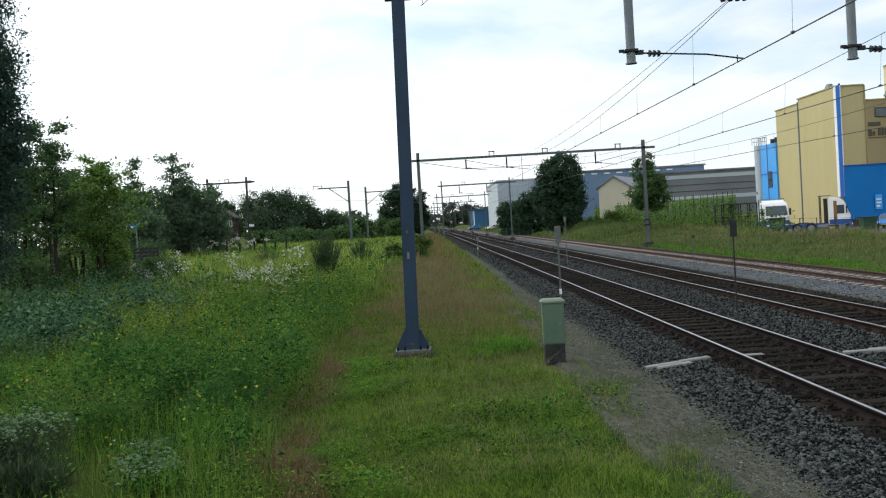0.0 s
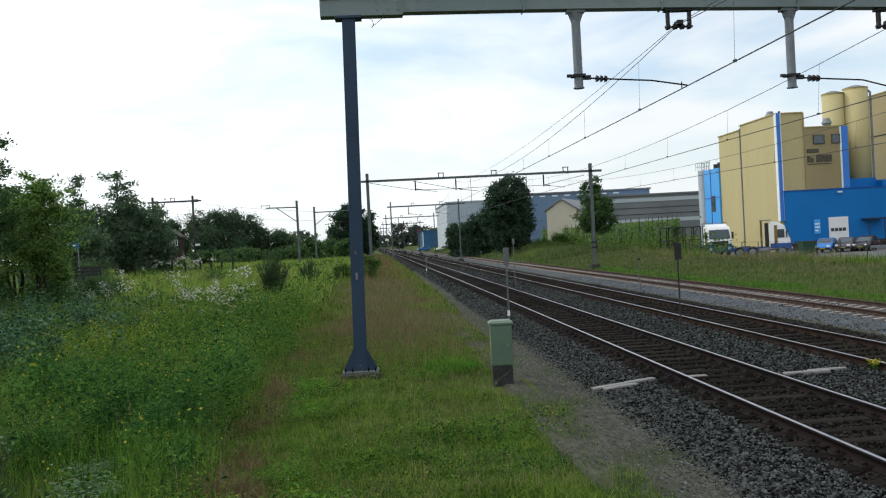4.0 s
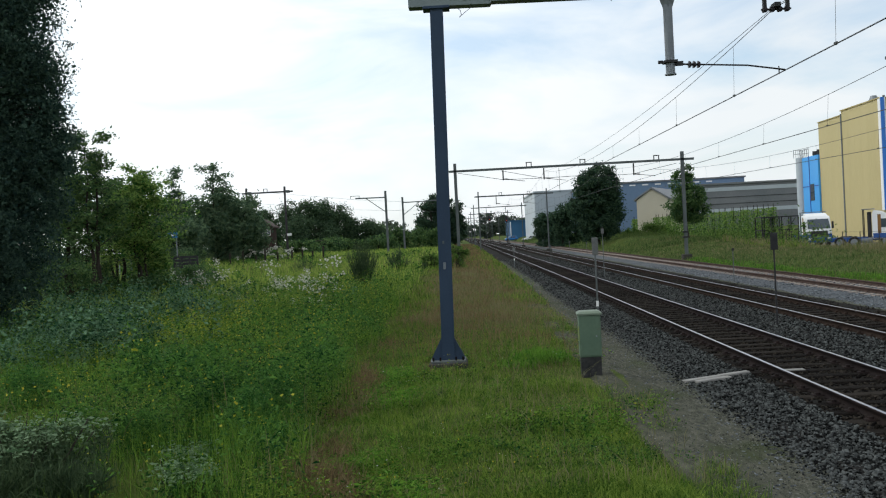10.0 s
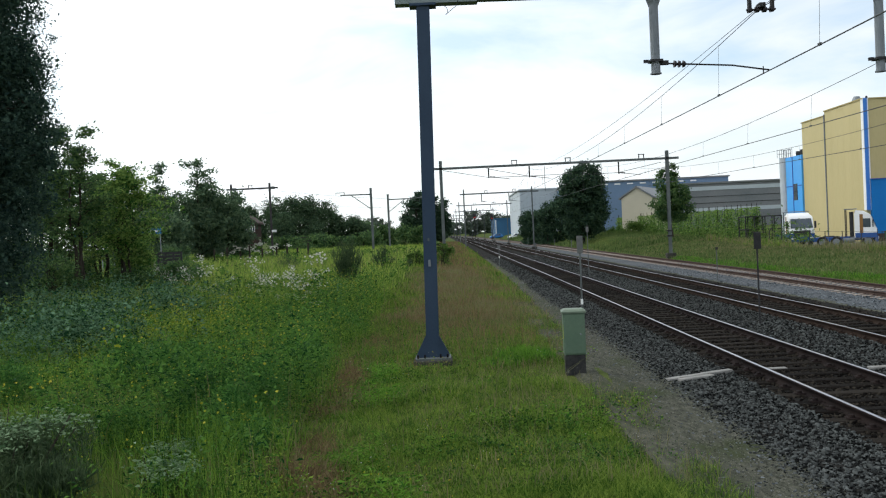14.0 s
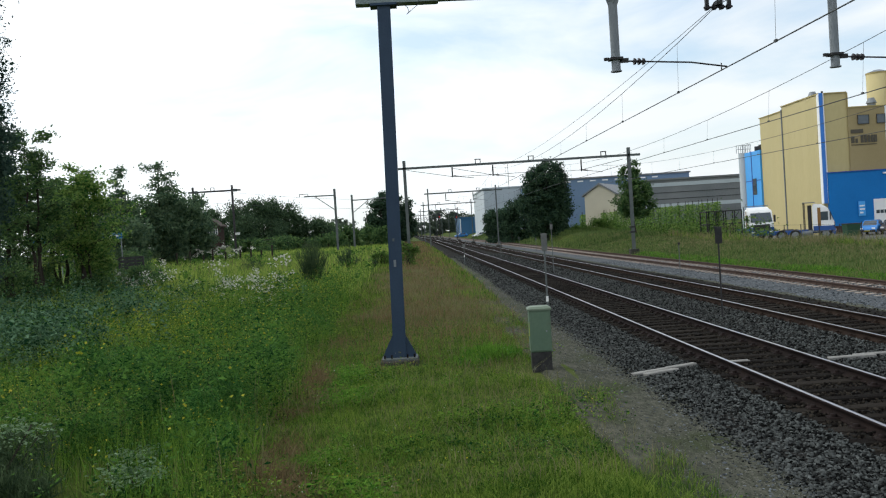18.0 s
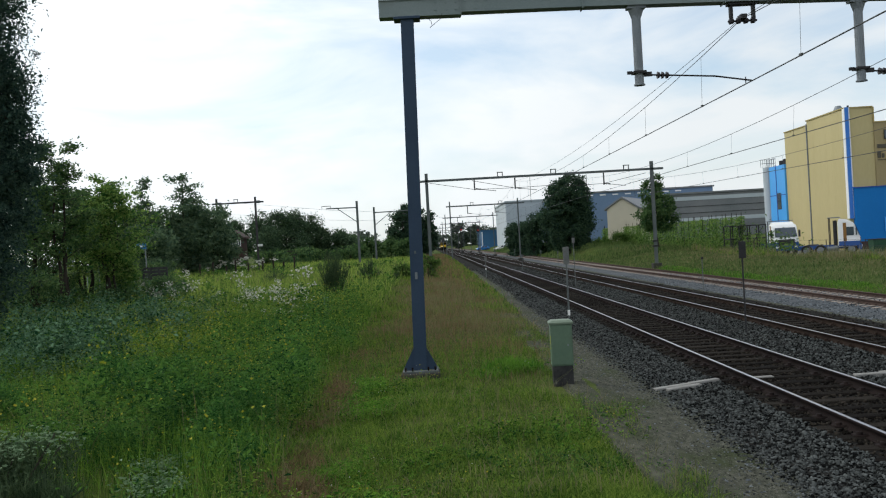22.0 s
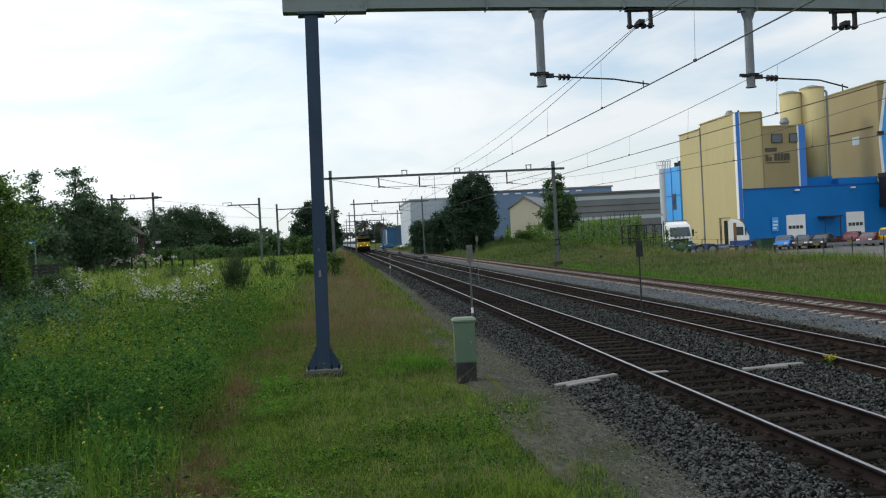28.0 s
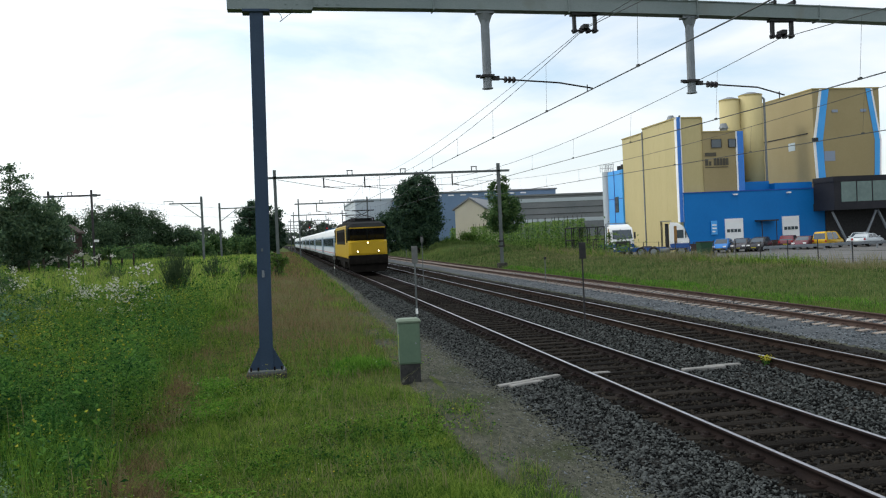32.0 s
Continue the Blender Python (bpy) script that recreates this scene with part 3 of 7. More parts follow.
# ---- portals of the overhead line ----
def h_mast(x, y, z0, z1, w, material, parent, name="mast", lean=0.0):
    """A rolled H section: two flanges and a web."""
    f, h = w * 0.09, w / 2
    ring = [(-h, -h), (h, -h), (h, -h + f), (f / 2, -h + f), (f / 2, h - f), (h, h - f), (h, h), (-h, h), (-h, h - f), (-f / 2, h - f), (-f / 2, -h + f), (-h, -h + f)]
    bm = loft([[(x + a, y + b, z0) for a, b in ring], [(x + lean + a, y + b, z1) for a, b in ring]])
    return part(name, bm, material, parent)


def insulator(p, q, parent, r=0.07, n=6, name="insulator"):
    prof = [(0, r * 0.3)]
    for i in range(n):
        prof += [((i + 0.12) / n, r * 0.35), ((i + 0.2) / n, r), ((i + 0.7) / n, r * 0.8), ((i + 0.88) / n, r * 0.35)]
    bm = turned(p, q, prof + [(1, r * 0.3)])
    return part(name, bm, M_INSUL, parent)


M_FOOT = mat("dirty_footing", (0.03, 0.03, 0.026), (0.07, 0.068, 0.06), rough=0.95, scale=5, fine=40, bump=0.4)


def beam_z(x):
    """The height of the beam's underside, which drops slowly to the right."""
    return 7.375 - 0.010 * (x + 1) - 0.0014 * max(0, x - 1) ** 2


def near_portal():
    y = 18.5
    po = thing("catenary_portal", (0, 0, 0), label="grey steel catenary portal spanning the tracks, mast painted dark blue-grey", category="catenary portal", group="catenary portals")
    h_mast(-0.51, y, 0.12, 7.33, 0.262, M_MAST, po, lean=0.125)
    for s in (-1, 1):
        for dy in (-0.095, 0.075):
            g = bmesh.new()
            x = -0.51
            vs = [g.verts.new(p) for p in ((x + s * 0.115, y + dy, 0.125), (x + s * 0.335, y + dy, 0.125), (x + s * 0.335, y + dy, 0.17), (x + s * 0.125, y + dy, 0.58), (x + s * 0.115, y + dy, 0.58))]
            r = bmesh.ops.extrude_face_region(g, geom=[g.faces.new(vs)])
            bmesh.ops.translate(g, vec=(0, 0.02, 0), verts=[v for v in r["geom"] if isinstance(v, bmesh.types.BMVert)])
            bmesh.ops.recalc_face_normals(g, faces=g.faces)
            part("gusset", g, M_MAST, po)
    part("base_plate", boxes((-0.87, -0.15, y - 0.3, y + 0.3, 0.085, 0.125), bevel=0.006), M_MAST_FAR, po)
    part("footing", boxes((-0.90, -0.12, y - 0.36, y + 0.36, -0.4, 0.085), bevel=0.02), M_FOOT, po)
    for dx in (-0.3, -0.16, 0.16, 0.3):
        for dy in (-0.24, 0.24):
            part("bolt", rods(((-0.51 + dx, y + dy, 0.12), (-0.51 + dx, y + dy, 0.2), 0.018)), M_RUST, po)
    part("earth_clip", boxes((-0.515, -0.465, y - 0.16, y - 0.13, 1.98, 2.12), bevel=0.006), M_GALV, po)
    part("number_plate", boxes((-0.51, -0.47, y - 0.15, y - 0.131, 2.5, 2.56)), M_MAST_FAR, po)
    # the beam bends a little downwards at each splice
    knots = (-0.95, 0.72, 3.2, 6.1, 9.0, 11.9, 14.6, 19.2)
    for x0, x1 in zip(knots, knots[1:]):
        f, deep = 0.022, 0.36 if x0 < 0.7 else 0.31
        bm = loft([[(x, y + a, beam_z(x) + b) for a, b in ((-0.15, 0.31 - deep), (0.15, 0.31 - deep), (0.15, 0.31 - deep + f), (0.125, 0.31 - deep + f), (0.125, 0.31 - f), (0.15, 0.31 - f), (0.15, 0.31), (-0.15, 0.31), (-0.15, 0.31 - f), (-0.125, 0.31 - f), (-0.125, 0.31 - deep + f), (-0.15, 0.31 - deep + f))] for x in (x0, x1)])
        part("beam", bm, M_BEAM, po)
    for bx in knots[1:-1]:
        z = beam_z(bx)
        part("splice_plate", boxes((bx - 0.012, bx + 0.012, y - 0.158, y + 0.158, z - 0.03, z + 0.32)), M_BEAM, po)
    for bx in (0.2, 0.42, 0.62, 0.82, 1.02, 1.24):
        for dz in (0.07, 0.22):
            part("bolt", rods(((bx, y - 0.145, beam_z(bx) + dz), (bx, y - 0.12, beam_z(bx) + dz), 0.02), n=6), M_BEAM, po)
    part("cap_plate", boxes((-0.66, -0.12, y - 0.18, y + 0.18, 7.27, 7.325), bevel=0.006), M_MAST, po)
    part("mast_cap", rods(((-0.4, y, 7.68), (-0.4, y, 7.95), 0.14)), M_MAST, po)
    h_mast(18.8, y, -0.1, 7.28, 0.235, M_MAST, po)
    # drop posts with their steady arms
    for hx, ax, drop in ((4.30, 6.48, 0.0), (8.86, 10.93, -0.17)):
        top = beam_z(hx)
        bm = boxes((hx - 0.19, hx + 0.19, y - 0.1, y + 0.1, top - 0.06, top))
        rod(bm, (hx, y, top - 0.05), (hx, y, top - 0.27), 0.17, 0.092, n=4)
        rod(bm, (hx, y, top - 0.2), (hx, y, 5.70 + drop), 0.092, n=14)
        part("drop_post", bm, M_GALV, po)
        part("foot_plate", rods(((hx, y, 5.68 + drop), (hx, y, 5.705 + drop), 0.115), n=14), M_GALV, po)
        part("clamp", boxes((hx - 0.13, hx + 0.13, y - 0.13, y + 0.13, 5.92 + drop, 5.97 + drop), (hx - 0.24, hx - 0.14, y - 0.03, y + 0.03, 5.92 + drop, 5.98 + drop), (hx + 0.1, hx + 0.26, y - 0.03, y + 0.03, 5.86 + drop, 5.95 + drop)), M_DARK, po)
        part("hook", rods(((hx + 0.2, y, 5.89 + drop), (hx + 0.36, y, 5.88 + drop), 0.018)), M_DARK, po)
        insulator((hx + 0.35, y, 5.875 + drop), (hx + 0.62, y, 5.86 + drop), po, 0.075, 3)
        part("steady_arm", rods(((hx + 0.61, y, 5.86 + drop), (hx + 1.55, y, 5.79 + drop), 0.017), ((hx + 1.55, y, 5.79 + drop), (ax + 0.12, y, 5.66 + drop * 1.3), 0.017), ((ax, y, 5.58 + drop * 1.3), (ax, y, 5.74 + drop * 1.3), 0.012)), M_DARK, po)
    for hx in (6.48, 11.05):
        z = beam_z(hx)
        bm = boxes((hx - 0.26, hx - 0.2, y - 0.05, y + 0.05, z - 0.40, z), (hx + 0.2, hx + 0.26, y - 0.05, y + 0.05, z - 0.40, z), (hx - 0.3, hx + 0.3, y - 0.1, y + 0.1, z - 0.05, z - 0.004))
        part("hanger_frame", bm, M_DARK, po)
        for s in (-1, 1):
            part("beam_clip", boxes((hx + s * 0.235 - 0.035, hx + s * 0.235 + 0.035, y - 0.17, y + 0.17, z + 0.31, z + 0.38), (hx + s * 0.235 - 0.015, hx + s * 0.235 + 0.015, y - 0.16, y - 0.13, z + 0.37, z + 0.45)), M_DARK, po)
        insulator((hx - 0.3, y, z - 0.37), (hx + 0.3, y, z - 0.37), po, 0.065, 4)
        part("saddle", boxes((hx - 0.06, hx + 0.06, y - 0.12, y + 0.12, z - 0.34, z - 0.25)), M_DARK, po)
    for bx in (4.3, 8.86):
        z = beam_z(bx) + 0.31
        for s in (-1, 1):
            part("beam_clip", boxes((bx + s * 0.115 - 0.025, bx + s * 0.115 + 0.025, y - 0.17, y + 0.17, z, z + 0.06), (bx + s * 0.115 - 0.012, bx + s * 0.115 + 0.012, y - 0.16, y - 0.14, z + 0.05, z + 0.12)), M_DARK, po)
    bm = bmesh.new()
    pts = [(-0.15, y - 0.14, 7.29), (0.02, y - 0.16, 7.27), (0.1, y - 0.15, 7.2), (0.12, y - 0.16, 7.11), (0.07, y - 0.16, 7.06), (0.18, y - 0.15, 7.15), (0.3, y - 0.15, 7.24), (0.33, y - 0.15, 7.34)]
    for a, b in zip(pts, pts[1:]):
        rod(bm, a, b, 0.006, n=5)
    part("loose_wire", bm, M_DARK, po)


near_portal()


def far_portal(y, xl, xr, zb, top, drops, label, material, zl=0.2, zr=0.2, w=0.24, frames=()):
    o = float(off(y))
    po = thing("catenary_portal", (0, 0, 0), label=label, category="catenary portal", group="catenary portals")
    h_mast(xl + o, y, zl, top, w, material, po)
    h_mast(xr + o, y, zr + 0.35, top, w, material, po)
    for x, z in ((xl, zl), (xr, zr)):
        part("footing", boxes((x + o - 0.35, x + o + 0.35, y - 0.35, y + 0.35, z - 0.5, z + 0.36), bevel=0.03), M_FOOT, po)
    part("beam", boxes((xl + o - 0.5, xr + o + 0.9, y - 0.12, y + 0.12, zb + 0.05, zb + 0.22), bevel=0.01), material, po)
    for x, z in drops:
        part("drop_post", rods(((x + o, y, zb + 0.02), (x + o, y, z), 0.055)), M_DARK, po)
        part("steady_arm", rods(((x + o, y, z + 0.1), (x + o + 1.7, y, z - 0.15), 0.02)), M_DARK, po)
        insulator((x + o + 0.1, y, z + 0.1), (x + o + 0.5, y, z + 0.04), po, 0.07, 4)
    for x in frames:
        part("hanger_frame", boxes((x + o - 0.22, x + o - 0.16, y - 0.05, y + 0.05, zb + 0.22, zb + 0.55), (x + o + 0.16, x + o + 0.22, y - 0.05, y + 0.05, zb + 0.22, zb + 0.55), (x + o - 0.24, x + o + 0.24, y - 0.05, y + 0.05, zb + 0.50, zb + 0.56)), M_DARK, po)
    return po


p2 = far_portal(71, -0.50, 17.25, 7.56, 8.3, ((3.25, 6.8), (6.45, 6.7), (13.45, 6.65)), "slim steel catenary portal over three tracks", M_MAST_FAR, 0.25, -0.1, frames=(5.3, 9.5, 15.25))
for a, b in (((-0.5, 71, 7.55), (3.05, 71, 6.85)), ((3.05, 71, 6.85), (6.25, 71, 6.8)), ((6.2, 71, 6.8), (2.9, 71, 7.55)), ((6.25, 71, 6.8), (9.6, 71, 6.85)), ((13.2, 71, 6.75), (16.6, 71, 7.4)), ((13.2, 71, 6.75), (10.2, 71, 6.7)), ((7.45, 71, 7.56), (7.45, 71, 5.6)), ((11.9, 71, 7.56), (11.9, 71, 5.4))):
    part("stay_wire", rods((a, b, 0.02), n=5), M_DARK, p2)
for z in (1.55, 1.95):
    part("collar", boxes((16.83, 17.2, 70.83, 71.17, z, z + 0.12)), M_DARK, p2)
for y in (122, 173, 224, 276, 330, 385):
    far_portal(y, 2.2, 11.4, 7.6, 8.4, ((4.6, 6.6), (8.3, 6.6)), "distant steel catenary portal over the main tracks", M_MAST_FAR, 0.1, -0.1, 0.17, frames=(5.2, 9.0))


def wires(track_x, label, stagger, reach, con_z, mes_z, sag, second=None):
    """Contact wire and messenger; con_z and mes_z: their heights at the near portal and from the second one on."""
    line = thing("overhead_line", (0, 0, 0), label=label, category="overhead wire", group="overhead lines")
    spans = [(y, con_z[y > 40], mes_z[y > 40]) for y in (-34, 18.5, 71, 122, 173, 224, 276, 330, 385)][:reach]
    con, mes, two = [], [], []
    for k, ((ya, za, ma), (yb, zb, mb)) in enumerate(zip(spans, spans[1:])):
        sa, sb = stagger * (-1) ** k, stagger * (-1) ** (k + 1)
        n = 18
        for i in range(n + 1):
            u = i / n
            y = ya + (yb - ya) * u
            o = float(off(y))
            dip = 4 * u * (1 - u)
            c = Vector((track_x + o + sa + (sb - sa) * u, y, za + (zb - za) * u))
            m = Vector((track_x + o, y, ma + (mb - ma) * u - sag * dip))
            if i or not k:
                con.append(c)
                mes.append(m)
                if k < 2 and second:
                    two.append(Vector((m.x - 0.03 - 0.06 * dip, y, ma + (mb - ma) * u - second * dip)))
            if k < 4 and i % 2 == 1:
                d = part("dropper", rods((tuple(m), tuple(c), 0.0035 if y < 60 else 0.006), n=5), M_WIRE, line)
                part("dropper_clip", boxes((c.x - 0.018, c.x + 0.018, c.y - 0.05, c.y + 0.05, c.z - 0.012, c.z + 0.035)), M_WIRE, d)
    part("contact_wire", tube(con, 0.0125), M_WIRE, line)
    part("messenger_wire", tube(mes, 0.0085), M_WIRE, line)
    if two:
        part("second_messenger_wire", tube(two, 0.0075, 4), M_WIRE, line)


wires(6.5, "twin messenger and contact wires above the main track", 0.04, 9, (5.57, 5.72), (6.93, 7.35), 1.0, 0.6)
wires(11.0, "messenger and contact wires above the second track", 0.10, 9, (5.27, 5.66), (6.68, 7.3), 0.93)
wires(15.1, "messenger and contact wires above the siding", 0.10, 3, (4.78, 5.55), (6.0, 7.0), 0.75)


# a single line of masts that crosses the meadow
def meadow_portal(y, xl, xr, zb, top, z0):
    po = far_portal(y, xl, xr, zb, top, (), "rusty brown steel catenary portal behind the meadow", M_MAST_BROWN, z0, z0, 0.2, frames=((xl + xr) / 2,))
    for x in (xl, xr):
        part("collar", boxes((x - 0.2, x + 0.2, y - 0.2, y + 0.2, zb, zb + 0.28)), M_MAST_FAR, po)
    return po


lp = meadow_portal(98, -23.5, -19.3, 8.30, 9.0, 0.5)
part("marker_sleeve", boxes((-23.63, -23.37, 97.82, 97.87, 2.3, 3.4)), M_WHITE, lp, "white painted sleeve")
part("switch_box", boxes((-19.55, -19.05, 97.74, 97.86, 3.6, 3.85), bevel=0.02), M_WHITE, lp)
for y, x, xe in ((118, -10.4, -14.4), (138, -9.6, -4.2)):
    cm = thing("catenary_mast", (0, 0, 0), label="slim catenary mast with a bracket arm at the meadow's edge", category="catenary mast", group="meadow masts")
    h_mast(x, y, 0.5, 9.0, 0.28, M_MAST_FAR, cm)
    part("arm", rods(((x, y, 8.15), (xe, y, 8.2), 0.08)), M_MAST_FAR, cm)
    s = 1 if xe > x else -1
    part("brace", rods(((x, y, 6.2), (x + s * 2.6, y, 8.15), 0.05)), M_MAST_FAR, cm)
    part("hanger_frame", boxes((xe - 0.62, xe + 0.58, y - 0.05, y + 0.05, 8.49, 8.56), (xe - 0.6, xe - 0.54, y - 0.05, y + 0.05, 8.2, 8.5), (xe + 0.5, xe + 0.56, y - 0.05, y + 0.05, 8.2, 8.5)), M_DARK, cm)
mw = thing("meadow_wire", (0, 0, 0), label="thin overhead wires of the branch line", category="overhead wire", group="overhead lines")
for dz in (0, -1.3):
    part("wire", tube([(-36, 86, 7.8 + dz), (-22, 98, 8.5 + dz), (-14, 118, 8.0 + dz), (-6.6, 138, 8.0 + dz), (0, 170, 8.0 + dz), (5, 210, 8.0 + dz)], 0.014, 4), M_WIRE, mw)


# ---- small fixtures beside the line ----
def cabinet():
    c = thing("trackside_cabinet", (2.13, 16.45, -0.06), -4, "sage-green metal trackside cabinet on a black plinth beside the path", "cabinet")
    w, d = 0.195, 0.19
    part("plinth", boxes((-w + 0.012, w - 0.012, -d + 0.012, d - 0.012, -0.25, 0.40), bevel=0.008), M_BOX_BASE, c, "black plinth with flaking pale patches")
    part("body", boxes((-w, w, -d, d, 0.40, 1.16), bevel=0.012), M_BOX, c)
    part("door", boxes((-w + 0.02, w - 0.02, -d - 0.012, -d + 0.002, 0.43, 1.13), bevel=0.004), M_BOX, c)
    part("lid", loft([[(-w - 0.025, -d - 0.025, 1.16), (w + 0.025, -d - 0.025, 1.16), (w + 0.025, d + 0.025, 1.16), (-w - 0.025, d + 0.025, 1.16)],
                      [(-w - 0.025, -d - 0.025, 1.19), (w + 0.025, -d - 0.025, 1.19), (w + 0.025, d + 0.025, 1.19), (-w - 0.025, d + 0.025, 1.19)],
                      [(-w + 0.03, -d + 0.03, 1.225), (w - 0.03, -d + 0.03, 1.225), (w - 0.03, d - 0.03, 1.225), (-w + 0.03, d - 0.03, 1.225)]]), M_BOX_TOP, c, "pale weathered lid")
    part("lock", rods(((0.11, -d - 0.03, 0.78), (0.11, -d, 0.78), 0.016)), M_GALV, c)
    for z in (0.55, 1.0):
        part("hinge", rods(((-w + 0.015, -d - 0.014, z), (-w + 0.015, -d - 0.014, z + 0.07), 0.01)), M_BOX, c)
    part("side_strip", boxes((-w - 0.006, -w, -d + 0.03, -d + 0.07, 0.7, 0.95)), mat("yellow_strip", (0.35, 0.38, 0.04), (0.42, 0.42, 0.06)), c, "yellow strip")


cabinet()


M_SIGNGREY = mat("weathered_grey_board", (0.10, 0.105, 0.105), (0.17, 0.175, 0.17), rough=0.7, scale=6, fine=30, bump=0.1)


def marker_post(x, y, z0, ztop, bw, bh, post_mat, board_mat, label, tip=0.0, white=False):
    p = thing("marker_post", (x, y, z0), 0, label, "marker post", "marker posts")
    part("post", rods(((0, 0, -0.3), (0, 0, ztop), 0.024)), post_mat, p)
    part("board", boxes((-bw / 2, bw / 2, -0.05, -0.025, ztop - bh, ztop), bevel=0.008), board_mat, p)
    part("bracket", boxes((-0.05, 0.05, -0.03, 0.03, ztop - bh * 0.75, ztop - bh * 0.68), (-0.05, 0.05, -0.03, 0.03, ztop - bh * 0.3, ztop - bh * 0.23)), M_DARK, p)
    if tip:
        part("tip", rods(((0, 0, ztop), (0, 0, ztop + tip), 0.05)), M_DARK, p)
    if white:
        part("sleeve", rods(((0, 0, 0.6), (0, 0, 0.75), 0.034)), M_WHITE, p)


marker_post(7.95, 23.7, -0.13, 2.42, 0.19, 0.44, M_DARK, M_DARK, "dark marker board on a thin iron post between the tracks", 0.0)
marker_post(3.5, 25.0, -0.1, 2.5, 0.17, 0.48, M_MAST_FAR, M_SIGNGREY, "weathered grey marker board on a thin post beside the ballast", 0.0, True)
marker_post(7.9, 53.0, -0.13, 2.75, 0.16, 0.3, M_MAST_FAR, M_SIGNGREY, "pale marker with dark bands on a thin post between tracks", 0.1)
marker_post(12.5, 43.0, -0.17, 1.55, 0.12, 0.12, M_MAST_FAR, M_DARK, "thin grey post beside the siding")
marker_post(3.55, 70.0, -0.1, 1.6, 0.2, 0.3, M_MAST_FAR, M_SIGNGREY, "grey marker post beside the ballast far along the line", 0.0, True)
for x, y in ((12.6, 96), (12.6, 112), (12.5, 150), (8.05, 88)):
    marker_post(x, y, -0.15, 1.4, 0.14, 0.2, M_MAST_FAR, M_MAST_FAR, "thin grey post beside the siding")


def signal(x, y, z):
    x += float(off(y))
    s = thing("railway_signal", (x, y, -0.15), 0, "tall railway signal with a black head and a red light", "signal", "railway signals")
    part("post", rods(((0, 0, -0.1), (0, 0, z), 0.09)), M_DARK, s)
    part("head", boxes((-0.42, 0.42, -0.12, 0.12, z - 0.3, z + 1.3), bevel=0.12), M_DARK, s)
    part("hood", rods(((0, -0.35, z + 0.1), (0, -0.1, z + 0.1), 0.14), n=10), M_DARK, s)
    part("lamp", rods(((0, -0.37, z + 0.1), (0, -0.352, z + 0.1), 0.1), n=10), M_RED_LAMP, s)
    part("ladder", boxes((-0.2, -0.16, 0.1, 0.14, 0, z), (0.16, 0.2, 0.1, 0.14, 0, z), *[(-0.18, 0.18, 0.1, 0.14, 0.4 * i, 0.4 * i + 0.04) for i in range(1, int(z / 0.4))]), M_DARK, s)


M_RED_LAMP = mat("red_signal_lamp", (0.9, 0.03, 0.02), (0.9, 0.05, 0.03), rough=0.3, bump=0, glow=1.2)
signal(8.1, 262, 6.8)
signal(12.4, 250, 6.2)


# ---- the factory ----
def window(parent, x0, x1, y, z0, z1, glass=None, frame_mat=None, name="window", bars=1, face=-1):
    w = part(name, boxes((x0, x1, min(y, y + face * 0.04), max(y, y + face * 0.04), z0, z1)), glass or M_GLASS, parent)
    fm = frame_mat or M_WHITE
    t = 0.05
    rows = [(x0 - t, x1 + t, z1, z1 + t), (x0 - t, x1 + t, z0 - t, z0), (x0 - t, x0, z0, z1), (x1, x1 + t, z0, z1)]
    rows += [(x0 + (x1 - x0) * k / (bars + 1) - 0.025, x0 + (x1 - x0) * k / (bars + 1) + 0.025, z0, z1) for k in range(1, bars + 1)]
    part("frame", boxes(*[(a, b, min(y, y + face * 0.07), max(y, y + face * 0.07), c, d) for a, b, c, d in rows]), fm, w)
    return w


def vertical_seams(parent, x0, x1, y, z0, z1, step, material, west=False):
    """Thin joints between cladding sheets, each a raised cover strip."""
    n = int(abs(x1 - x0) / step)
    for i in range(1, n):
        u = x0 + (x1 - x0) * i / n
        rows = (y - 0.006, y, u - 0.03, u + 0.03, z0, z1) if west else (u - 0.03, u + 0.03, y - 0.006, y, z0, z1)
        part("cover_strip", boxes(rows), material, parent)


